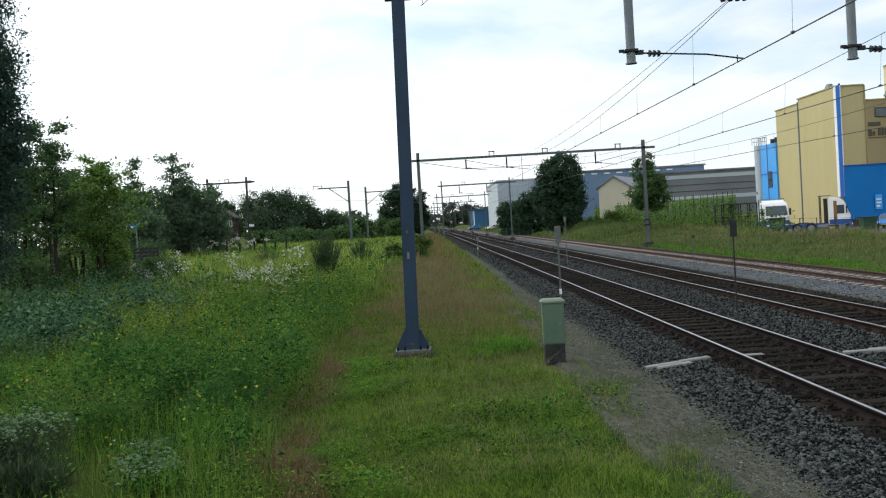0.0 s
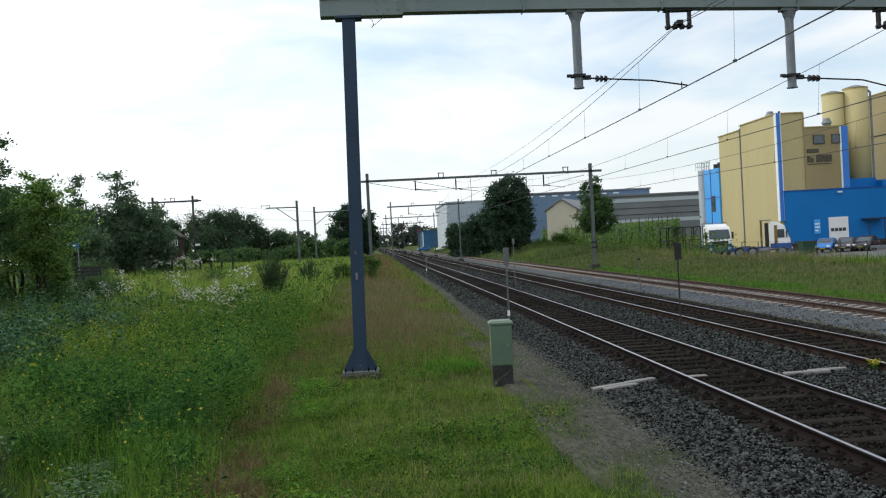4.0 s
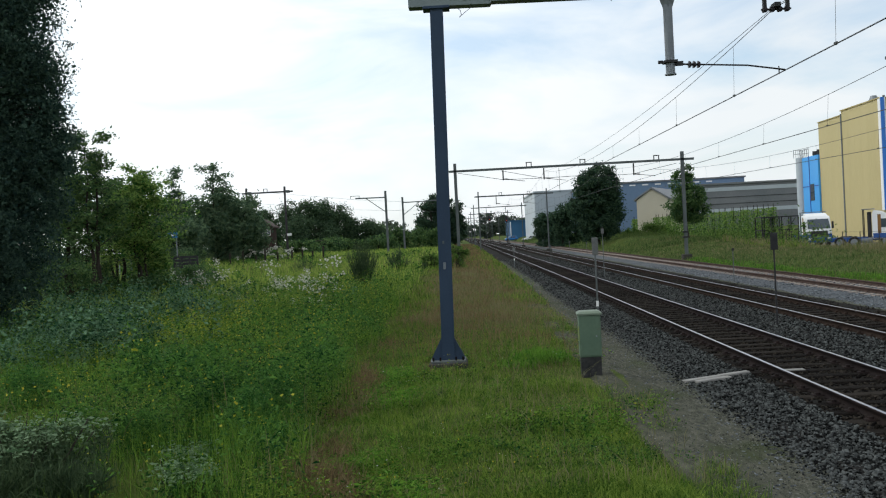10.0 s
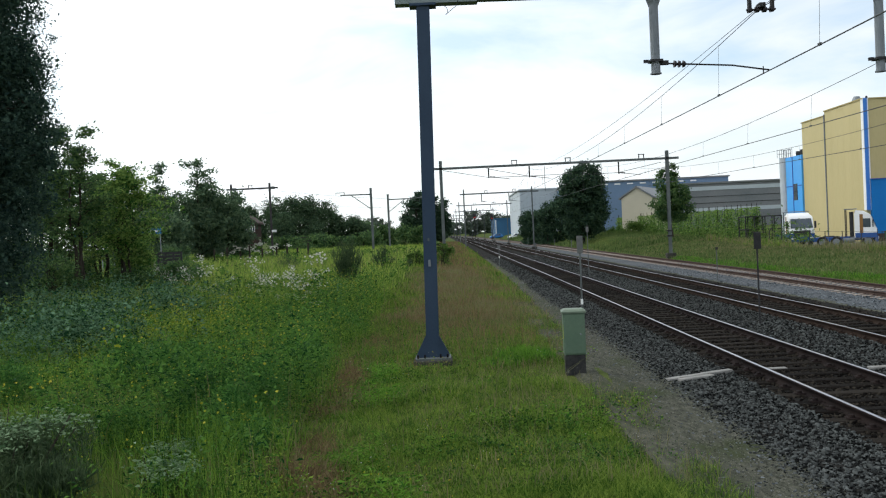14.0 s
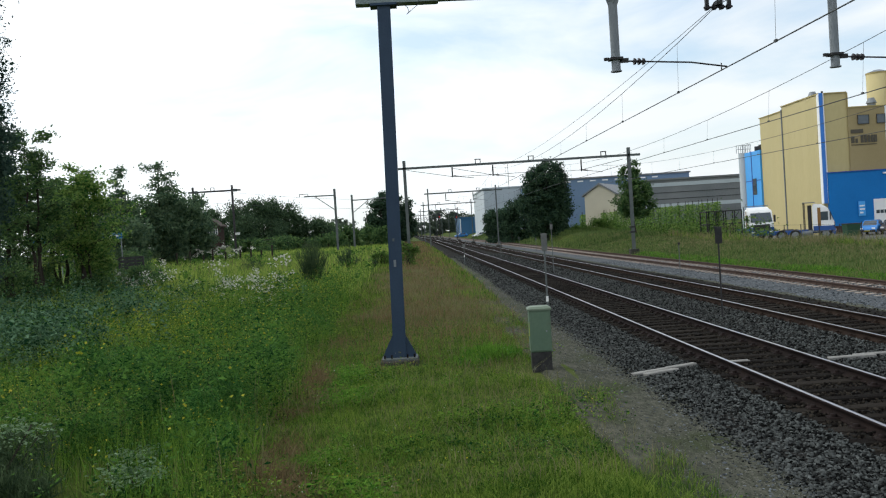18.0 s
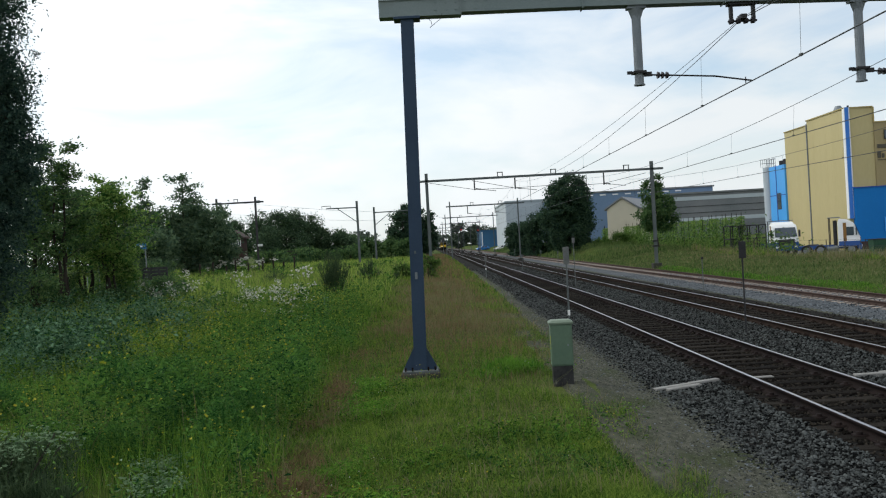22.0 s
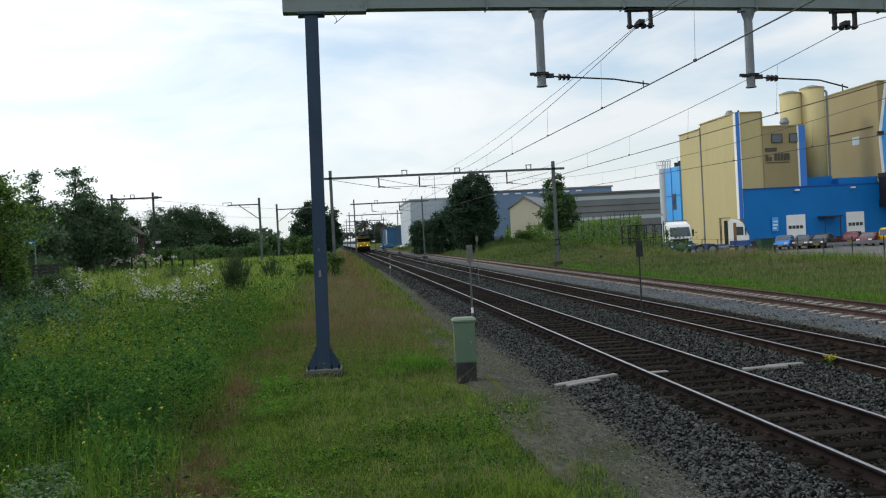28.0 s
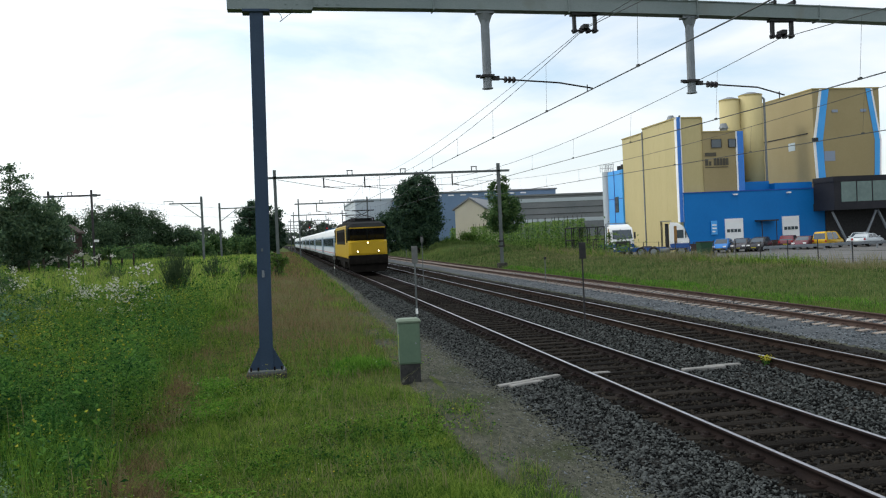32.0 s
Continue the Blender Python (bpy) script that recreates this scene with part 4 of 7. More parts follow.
def factory():
    f = thing("feed_factory", (0, 0, 0), label="tall feed factory with ochre-yellow towers above bright blue walls", category="factory")
    f.scale, f.location, f.rotation_euler = (1.121, 1.121, 1.121), (-0.22, 3.67, -0.25), (0, 0, radians(-0.57))
    G = -0.4
    part("tower", boxes((41.6, 44.55, 89.6, 99.3, G, 14.2)), M_YELLOW_WALL, f)
    part("tower_rear", boxes((41.72, 46.0, 99.3, 106.4, G, 13.75)), M_YELLOW_WALL, f)
    part("tower_roof_edge", boxes((41.5, 44.5, 89.5, 99.4, 14.2, 14.32), (41.62, 46.1, 99.4, 106.5, 13.75, 13.85)), M_YELLOW_TRIM, f)
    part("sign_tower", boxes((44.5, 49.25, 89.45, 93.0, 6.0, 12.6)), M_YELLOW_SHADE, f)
    part("sign_tower_edge", boxes((44.45, 49.3, 89.38, 93.0, 12.6, 12.72)), M_YELLOW_TRIM, f)
    part("tower_corner", boxes((44.48, 44.56, 89.4, 89.6, 12.6, 14.2)), M_YELLOW_TRIM, f)
    # corner strips
    part("corner_strip", boxes((41.52, 41.62, 89.42, 89.95, 2.9, 14.3), (41.93, 42.06, 89.40, 89.56, 2.9, 14.3)), M_WHITE, f, "white corner strip")
    part("corner_strip", boxes((41.56, 41.93, 89.36, 89.56, 2.9, 14.3)), M_STRIPE_MID, f, "blue corner strip")
    part("corner_strip", boxes((48.5, 49.22, 89.36, 89.45, 6.1, 12.62)), M_STRIPE_MID, f, "sky-blue vertical strip")
    part("corner_strip", boxes((48.34, 48.5, 89.36, 89.45, 6.1, 12.62)), M_WHITE, f, "white edge strip")
    part("drain_pipe", rods(((41.55, 99.3, G), (41.55, 99.3, 13.9), 0.09)), M_GALV, f)
    for x0, x1 in ((45.5, 46.6), (47.5, 48.3)):
        window(f, x0, x1, 89.40, 10.9, 11.75, frame_mat=M_DARK, bars=0)
    # lettering of the sign as plain bars
    for x0, x1, z0, z1 in ((44.7, 46.0, 9.95, 10.35), (44.7, 45.05, 8.95, 9.65), (45.15, 45.4, 8.95, 9.4), (45.7, 46.0, 8.95, 9.7), (46.07, 46.35, 8.95, 9.7), (46.42, 46.7, 8.95, 9.7), (46.77, 47.05, 8.95, 9.7), (47.1, 47.4, 8.95, 9.7), (44.7, 47.35, 8.72, 8.79)):
        part("sign_bar", boxes((x0, x1, 89.37, 89.45, z0, z1), bevel=0.02), M_SIGN, f)
    # low blue hall
    part("blue_hall", boxes((42.0, 58.5, 89.15, 106.0, G + 0.9, 6.0)), M_BLUE_WALL, f)
    part("brick_plinth", boxes((41.98, 58.5, 89.1, 92.0, G - 0.2, G + 0.9)), M_BRICK, f)
    part("hall_coping", boxes((41.95, 58.55, 89.05, 89.5, 6.0, 6.08)), M_STRIPE_BLUE, f)
    part("blue_upper_block", boxes((49.3, 53.1, 91.2, 92.4, 5.9, 7.1)), M_BLUE_WALL, f)
    part("blue_upper_block", boxes((53.1, 58.3, 90.0, 92.0, 5.9, 6.8)), M_BLUE_WALL, f)
    vertical_seams(f, 42.0, 56, 89.15, G + 0.9, 6.0, 1.5, M_BLUE_WALL)
    vertical_seams(f, 89.6, 99.3, 41.6, G, 14.2, 1.6, M_YELLOW_WALL, west=True)
    for x0, x1 in ((46.65, 48.55), (53.4, 55.2)):
        d = part("loading_door", boxes((x0, x1, 89.06, 89.15, G, 2.95)), M_WHITE, f, "white loading door with a row of dark panes")
        for k in range(4):
            u = x0 + 0.1 + k * 0.42
            part("pane", boxes((u, u + 0.34, 89.03, 89.06, 1.55, 1.9)), M_GLASS, d)
        part("frame", boxes((x0 - 0.1, x1 + 0.1, 89.04, 89.15, 2.95, 3.05), (x0 - 0.1, x0, 89.04, 89.15, G, 2.95), (x1, x1 + 0.1, 89.04, 89.15, G, 2.95)), M_WHITE, d)
    c = part("canopy", boxes((50.1, 52.2, 87.8, 89.15, 2.6, 2.75)), M_DARK, f)
    part("canopy_post", rods(((50.3, 88.0, G), (50.3, 88.0, 2.6), 0.05), ((52.0, 88.0, G), (52.0, 88.0, 2.6), 0.05)), M_DARK, c)
    part("notice_board", boxes((44.9, 45.6, 88.98, 89.05, 1.4, 2.9)), M_SKY_WALL, f, "sky-blue notice board with white bars")
    part("notice_bar", boxes((45.0, 45.5, 88.95, 88.98, 2.35, 2.5), (45.0, 45.5, 88.95, 88.98, 2.0, 2.15), (45.0, 45.35, 88.95, 88.98, 1.65, 1.8)), M_WHITE, f)
    for x in (47.8, 54.1):
        part("flood_lamp", boxes((x - 0.2, x + 0.2, 88.7, 89.05, 5.6, 5.75)), M_WHITE, f)
    # silos
    for x, y, r, z in ((50.15, 94.0, 1.16, 16.7), (52.3, 93.2, 1.28, 17.1)):
        bm = rods(((x, y, 5), (x, y, z), r), n=28)
        for face in bm.faces:
            face.smooth = len(face.verts) == 4
        s = part("silo", bm, M_YELLOW_WALL, f)
        bm = bmesh.new()
        rod(bm, (x, y, z), (x, y, z + 0.3), r + 0.06, r * 0.3, n=28)
        part("silo_roof", bm, M_GALV, s)
        part("hoop", rods(((x, y, z - 0.15), (x, y, z), r + 0.03), n=28), M_YELLOW_TRIM, s)
    part("downpipe", rods(((53.5, 92.3, 6.0), (53.5, 92.3, 16.5), 0.12), ((53.5, 92.3, 16.5), (52.9, 92.7, 17.1), 0.12)), M_GALV, f)
    for x, y, z in ((43.6, 95.5, 14.2), (47.7, 90.8, 12.6)):
        v = bmesh.new()
        rod(v, (x, y, z), (x, y, z + 0.5), 0.42, 0.42, n=16)
        rod(v, (x, y, z + 0.5), (x, y, z + 1.05), 0.55, 0.3, n=16)
        part("roof_vent", v, M_GALV, f)
    part("roof_vent", rods(((42.9, 91.6, 14.2), (42.9, 91.6, 14.75), 0.12)), M_DARK, f)
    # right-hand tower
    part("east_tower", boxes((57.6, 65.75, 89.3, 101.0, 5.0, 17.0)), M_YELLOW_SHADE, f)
    part("east_tower_edge", boxes((57.5, 65.8, 89.2, 101.1, 17.0, 17.12)), M_YELLOW_TRIM, f)
    for x, w, way, paint_of, what in ((57.5, 0.3, 1, M_WHITE, "slanting white corner strip"), (57.8, 0.85, 1, M_SKY_WALL, "slanting sky-blue corner strip"),
                                      (65.85, -0.2, -1, M_WHITE, "slanting white corner strip"), (65.65, -0.6, -1, M_SKY_WALL, "slanting sky-blue corner strip")):
        bm = bmesh.new()
        for a, z0, b, z1 in ((0.0, 11.2, 0.95, 17.05), (0.25, 5.9, 0.0, 11.2)):
            bm.faces.new([bm.verts.new(p) for p in ((x + way * a, 89.22, z0), (x + way * a + w, 89.22, z0), (x + way * b + w, 89.22, z1), (x + way * b, 89.22, z1))])
        r = bmesh.ops.extrude_face_region(bm, geom=list(bm.faces))
        bmesh.ops.translate(bm, vec=(0, 0.06, 0), verts=[v for v in r["geom"] if isinstance(v, bmesh.types.BMVert)])
        bmesh.ops.recalc_face_normals(bm, faces=bm.faces)
        part("corner_strip", bm, paint_of, f, what)
    for x0, x1, z0, z1 in ((58.8, 60.1, 9.0, 10.1),):
        part("faded_panel", boxes((x0, x1, 89.26, 89.3, z0, z1)), M_FADED, f)
    part("faded_panel", boxes((57.56, 57.6, 93.1, 94.5, 10.6, 11.5)), M_FADED_PALE, f)
    part("floor_joint", boxes((57.54, 57.6, 90.4, 101.0, 12.2, 12.3)), M_DARK, f)
    for x in (59.9, 63.4):
        part("wall_lamp", boxes((x, x + 0.7, 89.22, 89.3, 14.4, 14.7)), M_FADED, f)
    part("tower_lamp", boxes((57.3, 57.9, 88.9, 89.2, 11.2, 11.6)), M_DARK, f)
    # glazed office on slanting struts
    o = part("office", boxes((57.2, 73.0, 85.2, 89.1, 3.5, 7.0)), M_OFFICE, f, "dark glazed office storey raised on struts")
    part("office_band", boxes((57.15, 73.0, 85.12, 85.2, 3.45, 4.25), (57.15, 73.0, 85.12, 85.2, 6.5, 7.05), (57.12, 57.2, 85.2, 89.1, 3.45, 4.25), (57.12, 57.2, 85.2, 89.1, 6.5, 7.05)), M_OFFICE, o)
    for k in range(9):
        u = 58.0 + 1.85 * k
        part("pane", boxes((u, u + 1.75, 85.15, 85.2, 4.3, 6.45)), M_OFFICE_GLASS, o)
        part("mullion", boxes((u + 1.76, u + 1.84, 85.1, 85.2, 4.28, 6.48)), M_OFFICE, o)
    for a, b in ((59.2, 57.4), (60.8, 62.6), (64.6, 62.8), (66.0, 67.8), (69.6, 68.0)):
        part("strut", rods(((a, 86.0, G), (b, 86.0, 3.3), 0.13)), M_GALV, o)
    part("back_wall", boxes((58.5, 72, 89.0, 89.2, G, 6.0)), M_DARK, f)
    # tank tower at the far end
    bm = rods(((41.8, 112.6, G), (41.8, 112.6, 10.1), 0.7), n=24)
    part("white_tank", bm, M_HALL_WHITE, f)
    part("blue_tower", boxes((41.5, 44, 106.4, 111.6, G, 10.0)), M_SKY_WALL, f, "sky-blue clad stair tower")
    part("tower_window", boxes((41.44, 41.5, 107.9, 109.1, 4.6, 6.6)), M_GLASS, f)
    part("tower_joint", boxes((41.46, 41.5, 106.4, 111.6, 6.3, 6.4), (41.45, 41.5, 109.2, 109.35, G, 10.1)), M_STRIPE_BLUE, f)
    rail_rows = [((40.8 + 0.28 * k, 112.5, 10.1), (40.8 + 0.28 * k, 112.5, 11.1), 0.03) for k in range(7)] + [((40.8, 112.5, 11.1), (42.6, 112.5, 11.1), 0.03), ((40.8, 112.5, 10.6), (42.6, 112.5, 10.6), 0.03)]
    rail_rows += [((41.5, 112.3 - 0.6 * k, 10.0), (41.5, 112.3 - 0.6 * k, 11.0), 0.03) for k in range(6)] + [((41.5, 112.3, 11.0), (41.5, 109.3, 11.0), 0.03)]
    for row in rail_rows:
        part("railing_bar", rods(row, n=5), M_GALV, f)
    part("roof_fan", rods(((42.2, 107.4, 10.0), (42.2, 107.4, 10.7), 0.4), n=12), M_DARK, f)
    part("roof_fan", rods(((42.2, 108.8, 10.0), (42.2, 108.8, 10.6), 0.4), n=12), M_DARK, f)


M_YELLOW_TRIM = mat("ochre_edge_trim", (0.36, 0.29, 0.12), (0.42, 0.34, 0.15), rough=0.6, scale=1, fine=8, bump=0.02)
# darker copy of the ochre cladding, with the front walls' shade in its colour
M_YELLOW_SHADE = mat("shaded_ochre_cladding", (0.29, 0.232, 0.118), (0.34, 0.275, 0.145), rough=0.6, scale=0.25, fine=6, bump=0.03)
M_STRIPE_BLUE = mat("deep_blue_trim", (0.02, 0.07, 0.33), (0.03, 0.09, 0.38), rough=0.5, bump=0.02)
M_STRIPE_MID = mat("mid_blue_trim", (0.05, 0.19, 0.58), (0.06, 0.22, 0.63), rough=0.5, bump=0.02)
M_SIGN = mat("grey_sign_letters", (0.07, 0.065, 0.05), (0.10, 0.09, 0.07), rough=0.6, bump=0.02)
M_FADED = mat("faded_blue_panel", (0.22, 0.27, 0.36), (0.27, 0.31, 0.38), rough=0.6, bump=0.02)
M_FADED_PALE = mat("pale_blue_panel", (0.42, 0.50, 0.55), (0.48, 0.55, 0.58), rough=0.6, bump=0.02)
M_OFFICE = mat("black_brown_cladding", (0.012, 0.013, 0.018), (0.025, 0.025, 0.03), rough=0.5, scale=1, fine=8, bump=0.02)
M_OFFICE_GLASS = mat("green_tinted_glass", (0.05, 0.10, 0.095), (0.09, 0.15, 0.14), rough=0.12, scale=0.5, fine=3, bump=0, spec=0.8)
factory()


# ---- halls and houses farther off ----
M_TEAL = mat("teal_blue_cladding", (0.03, 0.10, 0.20), (0.04, 0.125, 0.24), rough=0.6, scale=0.2, fine=3, bump=0.02)


def hall(name, x0, x1, y0, y1, z0, z1, wall, roof, label, bands=(), ridge=0.0, category="hall"):
    h = thing(name, (0, 0, 0), label=label, category=category)
    part("wall_block", boxes((x0, x1, y0, y1, z0, z1)), wall, h)
    if ridge:
        part("roof", prism([(x0 - 0.4, z1 - 0.15), ((x0 + x1) / 2, z1 + ridge), (x1 + 0.4, z1 - 0.15), (x1 + 0.4, z1 + 0.1), ((x0 + x1) / 2, z1 + ridge + 0.3), (x0 - 0.4, z1 + 0.1)], y0 - 0.3, y1 + 0.3), roof, h)
        part("gable", prism([(x0, z1), (x1, z1), ((x0 + x1) / 2, z1 + ridge)], y0, y0 + 0.3), wall, h)
    else:
        part("roof", boxes((x0 - 0.3, x1 + 0.3, y0 - 0.3, y1 + 0.3, z1, z1 + 0.35)), roof, h)
    for za, zb, m in bands:
        part("band", boxes((x0 - 0.06, x1 + 0.06, y0 - 0.08, y0, za, zb)), m, h)
    return h


h = hall("storage_hall", 30, 66, 215, 260, 0, 12.9, M_HALL_BLUE, M_ROOF_GREY, "large blue-grey clad storage hall behind the trees")
for k in range(8):
    part("roof_light", boxes((36 + 3 * k, 37.4 + 3 * k, 214.9, 215.0, 12.2, 12.5)), M_WHITE, h)
h = hall("long_hall", 50, 92, 195, 235, 0, 10.6, M_ROOF_GREY, M_ROOF_GREY, "long grey hall with pale bands under its eaves",
         ((9.2, 10.0, M_HALL_WHITE), (4.6, 5.4, M_HALL_WHITE), (3.6, 4.5, M_ROOF_GREY), (6.4, 6.5, M_DARK), (7.8, 7.9, M_DARK)))
hall("white_hall", 19.5, 33, 255, 300, 0, 13.6, M_HALL_WHITE, M_HALL_WHITE, "tall pale grey hall beside the railway")
h = hall("gabled_shed", 27.3, 32.4, 148, 165, 0, 6.9, M_CREAM, M_ROOF_GREY, "cream rendered shed with a grey pitched roof", ridge=1.7, category="shed")
part("door", boxes((29.2, 30.3, 147.9, 148, 3.0, 5.0)), M_CREAM, h)
turn = radians(-24)       # the shed stands askew to the line
h.rotation_euler = (0, 0, turn)
h.location = (30.4 - (29.85 * math.cos(turn) - 148 * math.sin(turn)), 148 - (29.85 * math.sin(turn) + 148 * math.cos(turn)), 0)
h = hall("warehouse", 15.2, 21.0, 318, 350, 0, 6.6, M_TEAL, M_TEAL, "dark blue warehouse far along the line", category="warehouse")
part("door_edge", boxes((15.3, 15.6, 317.9, 318, 0.5, 6.4)), M_WHITE, h)

h = hall("brick_house", -32.9, -30.5, 140, 144, 0.3, 5.5, M_BRICK, M_TILE, "red-brown brick house with white-framed windows among the trees", ridge=1.0, category="house")
for x in (-32.2, -31.3):
    window(h, x, x + 0.65, 139.98, 4.25, 5.1, bars=1)
window(h, -32.5, -31.7, 139.98, 2.6, 3.4, glass=M_FADED_PALE, bars=1)
part("chimney", boxes((-32.6, -32.1, 142, 142.5, 6.0, 7.2)), M_BRICK, h)


# ---- vehicles in the yard ----
def wheel(parent, x, y, r, w, rim):
    wh = part("wheel", rods(((x, y - w / 2, r), (x, y + w / 2, r), r), n=20), M_TYRE, parent)
    part("rim", rods(((x, y - w / 2 - 0.012, r), (x, y + w / 2 + 0.012, r), r * 0.62), n=14), rim, wh)


def car(name, at, turn, paint, label, long=4.1, high=1.48, wide=1.7, van=False):
    c = thing(name, at, turn, label, "car", "parked cars")
    L, W, H = long / 2, wide / 2, high
    if van:
        side = [(-L, 0.35), (-L + 0.02, 0.95), (-L + 0.12, H - 0.08), (-L + 0.4, H), (L * 0.25, H), (L * 0.42, H - 0.1), (L * 0.72, 1.05), (L - 0.12, 0.92), (L, 0.62), (L, 0.3)]
    else:
        side = [(-L, 0.38), (-L + 0.03, 0.88), (-L * 0.86, 0.98), (-L * 0.66, H - 0.08), (-L * 0.35, H), (L * 0.10, H - 0.02), (L * 0.48, 0.99), (L * 0.85, 0.85), (L, 0.62), (L, 0.32)]
    rings = []
    for y, k in ((-W, 0), (-W + 0.06, 1), (W - 0.06, 1), (W, 0)):
        ring = []
        for x, z in side:
            s = 1.0 if k else 0.985
            tuck = max(0, z - 0.9) * 0.28
            yy = y * (1 - tuck / W * 0.9) if abs(y) > 0 else y
            ring.append((x * s, yy, z - (0 if k else 0.015)))
        rings.append(ring)
    bm = loft(rings)
    bmesh.ops.bevel(bm, geom=list(bm.edges), offset=0.045, segments=2, affect="EDGES")
    for face in bm.faces:
        face.smooth = True
    part("body", bm, paint, c)
    zt, zb = H - 0.1, 0.98

    def pane(pts, name):
        bm = bmesh.new()
        r = bmesh.ops.extrude_face_region(bm, geom=[bm.faces.new([bm.verts.new(p) for p in pts])])
        cen = sum((Vector(p) for p in pts), Vector()) / len(pts)
        out = Vector((cen.x, cen.y, 0)).normalized() * 0.012
        bmesh.ops.translate(bm, vec=out, verts=[v for v in r["geom"] if isinstance(v, bmesh.types.BMVert)])
        bmesh.ops.recalc_face_normals(bm, faces=bm.faces)
        part(name, bm, M_GLASS, c)

    def wy(z):
        return W * (1 - max(0, z - 0.9) * 0.28 / W * 0.9)
    b0, b1 = (-L * 0.9, L * 0.5) if van else (-L * 0.74, L * 0.38)
    t0, t1 = (-L * 0.86, L * 0.24) if van else (-L * 0.58, L * 0.06)
    for s in (-1, 1):
        mid = (b0 + b1) / 2
        for xa, xb, xc, xd in ((b0 + 0.1, mid - 0.05, mid - 0.05, t0 + 0.1), (mid + 0.05, b1 - 0.1, t1 - 0.02, mid + 0.05)):
            pane([(xa, s * (wy(zb) + 0.004), zb), (xb, s * (wy(zb) + 0.004), zb), (xc, s * (wy(zt) + 0.004), zt), (xd, s * (wy(zt) + 0.004), zt)], "side_window")
    if van:
        pane([(L * 0.70, -W + 0.2, 1.09), (L * 0.70, W - 0.2, 1.09), (L * 0.44, W - 0.28, H - 0.12), (L * 0.44, -W + 0.28, H - 0.12)], "windscreen")
        pane([(-L + 0.02, -W + 0.2, 1.05), (-L + 0.02, W - 0.2, 1.05), (-L + 0.10, W - 0.26, H - 0.18), (-L + 0.10, -W + 0.26, H - 0.18)], "rear_window")
    else:
        pane([(L * 0.47, -W + 0.16, 1.01), (L * 0.47, W - 0.16, 1.01), (L * 0.13, W - 0.26, H - 0.06), (L * 0.13, -W + 0.26, H - 0.06)], "windscreen")
        pane([(-L * 0.85, -W + 0.16, 1.0), (-L * 0.85, W - 0.16, 1.0), (-L * 0.66, W - 0.26, H - 0.12), (-L * 0.66, -W + 0.26, H - 0.12)], "rear_window")
    for x in (-L * 0.62, L * 0.64):
        for y in (-W + 0.1, W - 0.1):
            wheel(c, x, y, 0.31, 0.2, M_GALV)
    part("bumper", boxes((L - 0.08, L + 0.03, -W + 0.1, W - 0.1, 0.33, 0.55), (-L - 0.03, -L + 0.08, -W + 0.1, W - 0.1, 0.36, 0.58), bevel=0.03), M_TYRE, c)
    for s in (-1, 1):
        part("headlight", boxes((L - 0.14, L + 0.005, s * (W - 0.25) - 0.16, s * (W - 0.25) + 0.16, 0.63, 0.78), bevel=0.02), M_WHITE, c)
        part("tail_light", boxes((-L - 0.01, -L + 0.1, s * (W - 0.17) - 0.1, s * (W - 0.17) + 0.1, 0.72, 0.95), bevel=0.02), M_TAIL, c)
        part("mirror", boxes((L * 0.36, L * 0.44, s * (W + 0.06) - 0.08, s * (W + 0.06) + 0.08, 1.0, 1.12), bevel=0.02), paint, c)
    part("plate", boxes((-L - 0.045, -L - 0.03, -0.26, 0.26, 0.5, 0.6), (L + 0.03, L + 0.045, -0.26, 0.26, 0.42, 0.52)), M_YELLOW_FL, c)
    return c


def paint(name, c):
    return mat(name, c, tuple(min(1, k * 1.12 + 0.003) for k in c), rough=0.25, metal=0.1, scale=1, fine=10, bump=0, spec=0.5)


M_TAIL = mat("red_tail_light", (0.30, 0.01, 0.01), (0.35, 0.015, 0.01), rough=0.25, bump=0)
P_SILVER, P_BLUE, P_DARK, P_MAROON = paint("silver_car_paint", (0.45, 0.49, 0.52)), paint("blue_car_paint", (0.03, 0.18, 0.50)), paint("black_car_paint", (0.02, 0.02, 0.025)), paint("maroon_car_paint", (0.12, 0.02, 0.03))
P_RED, P_YELLOW, P_GREY = paint("dusty_red_car_paint", (0.13, 0.035, 0.05)), paint("yellow_car_paint", (0.55, 0.33, 0.015)), paint("grey_car_paint", (0.06, 0.055, 0.065))
car("parked_car", (47.54, 93.2, -0.605), 230, P_BLUE, "bright blue hatchback parked in the yard", 3.9, 1.55)
car("parked_car", (49.69, 93.0, -0.605), 230, P_GREY, "grey-brown estate car parked in the yard", 4.3, 1.50)
car("parked_car", (51.21, 92.0, -0.605), 225, P_DARK, "black car parked in the yard", 4.2, 1.50)
car("parked_car", (56.94, 95.5, -0.605), 407, P_MAROON, "dark red car in the yard's second row", 4.0, 1.55)
car("parked_car", (53.67, 96.0, -0.605), 228, P_GREY, "dark grey hatchback parked in the yard", 3.9, 1.50)
car("parked_car", (56.34, 91.5, -0.605), 223, P_RED, "wine-red saloon parked in the yard", 4.3, 1.45)
car("parked_van", (58.9, 91.0, -0.605), 32, P_YELLOW, "yellow high-roofed family van parked in the yard", 4.1, 1.85, 1.72, True)
car("parked_car", (63.4, 90.5, -0.605), 30, P_SILVER, "silver saloon car parked in the yard", 4.4, 1.45)
car("parked_car", (65.50, 95.0, -0.605), 220, P_SILVER, "silver estate car in the yard's second row", 4.4, 1.5)
car("parked_car", (67.36, 90.0, -0.605), 215, P_GREY, "grey car parked in the yard", 4.2)
car("parked_car", (70.41, 89.5, -0.605), 212, P_BLUE, "blue car parked in the yard", 4.2)


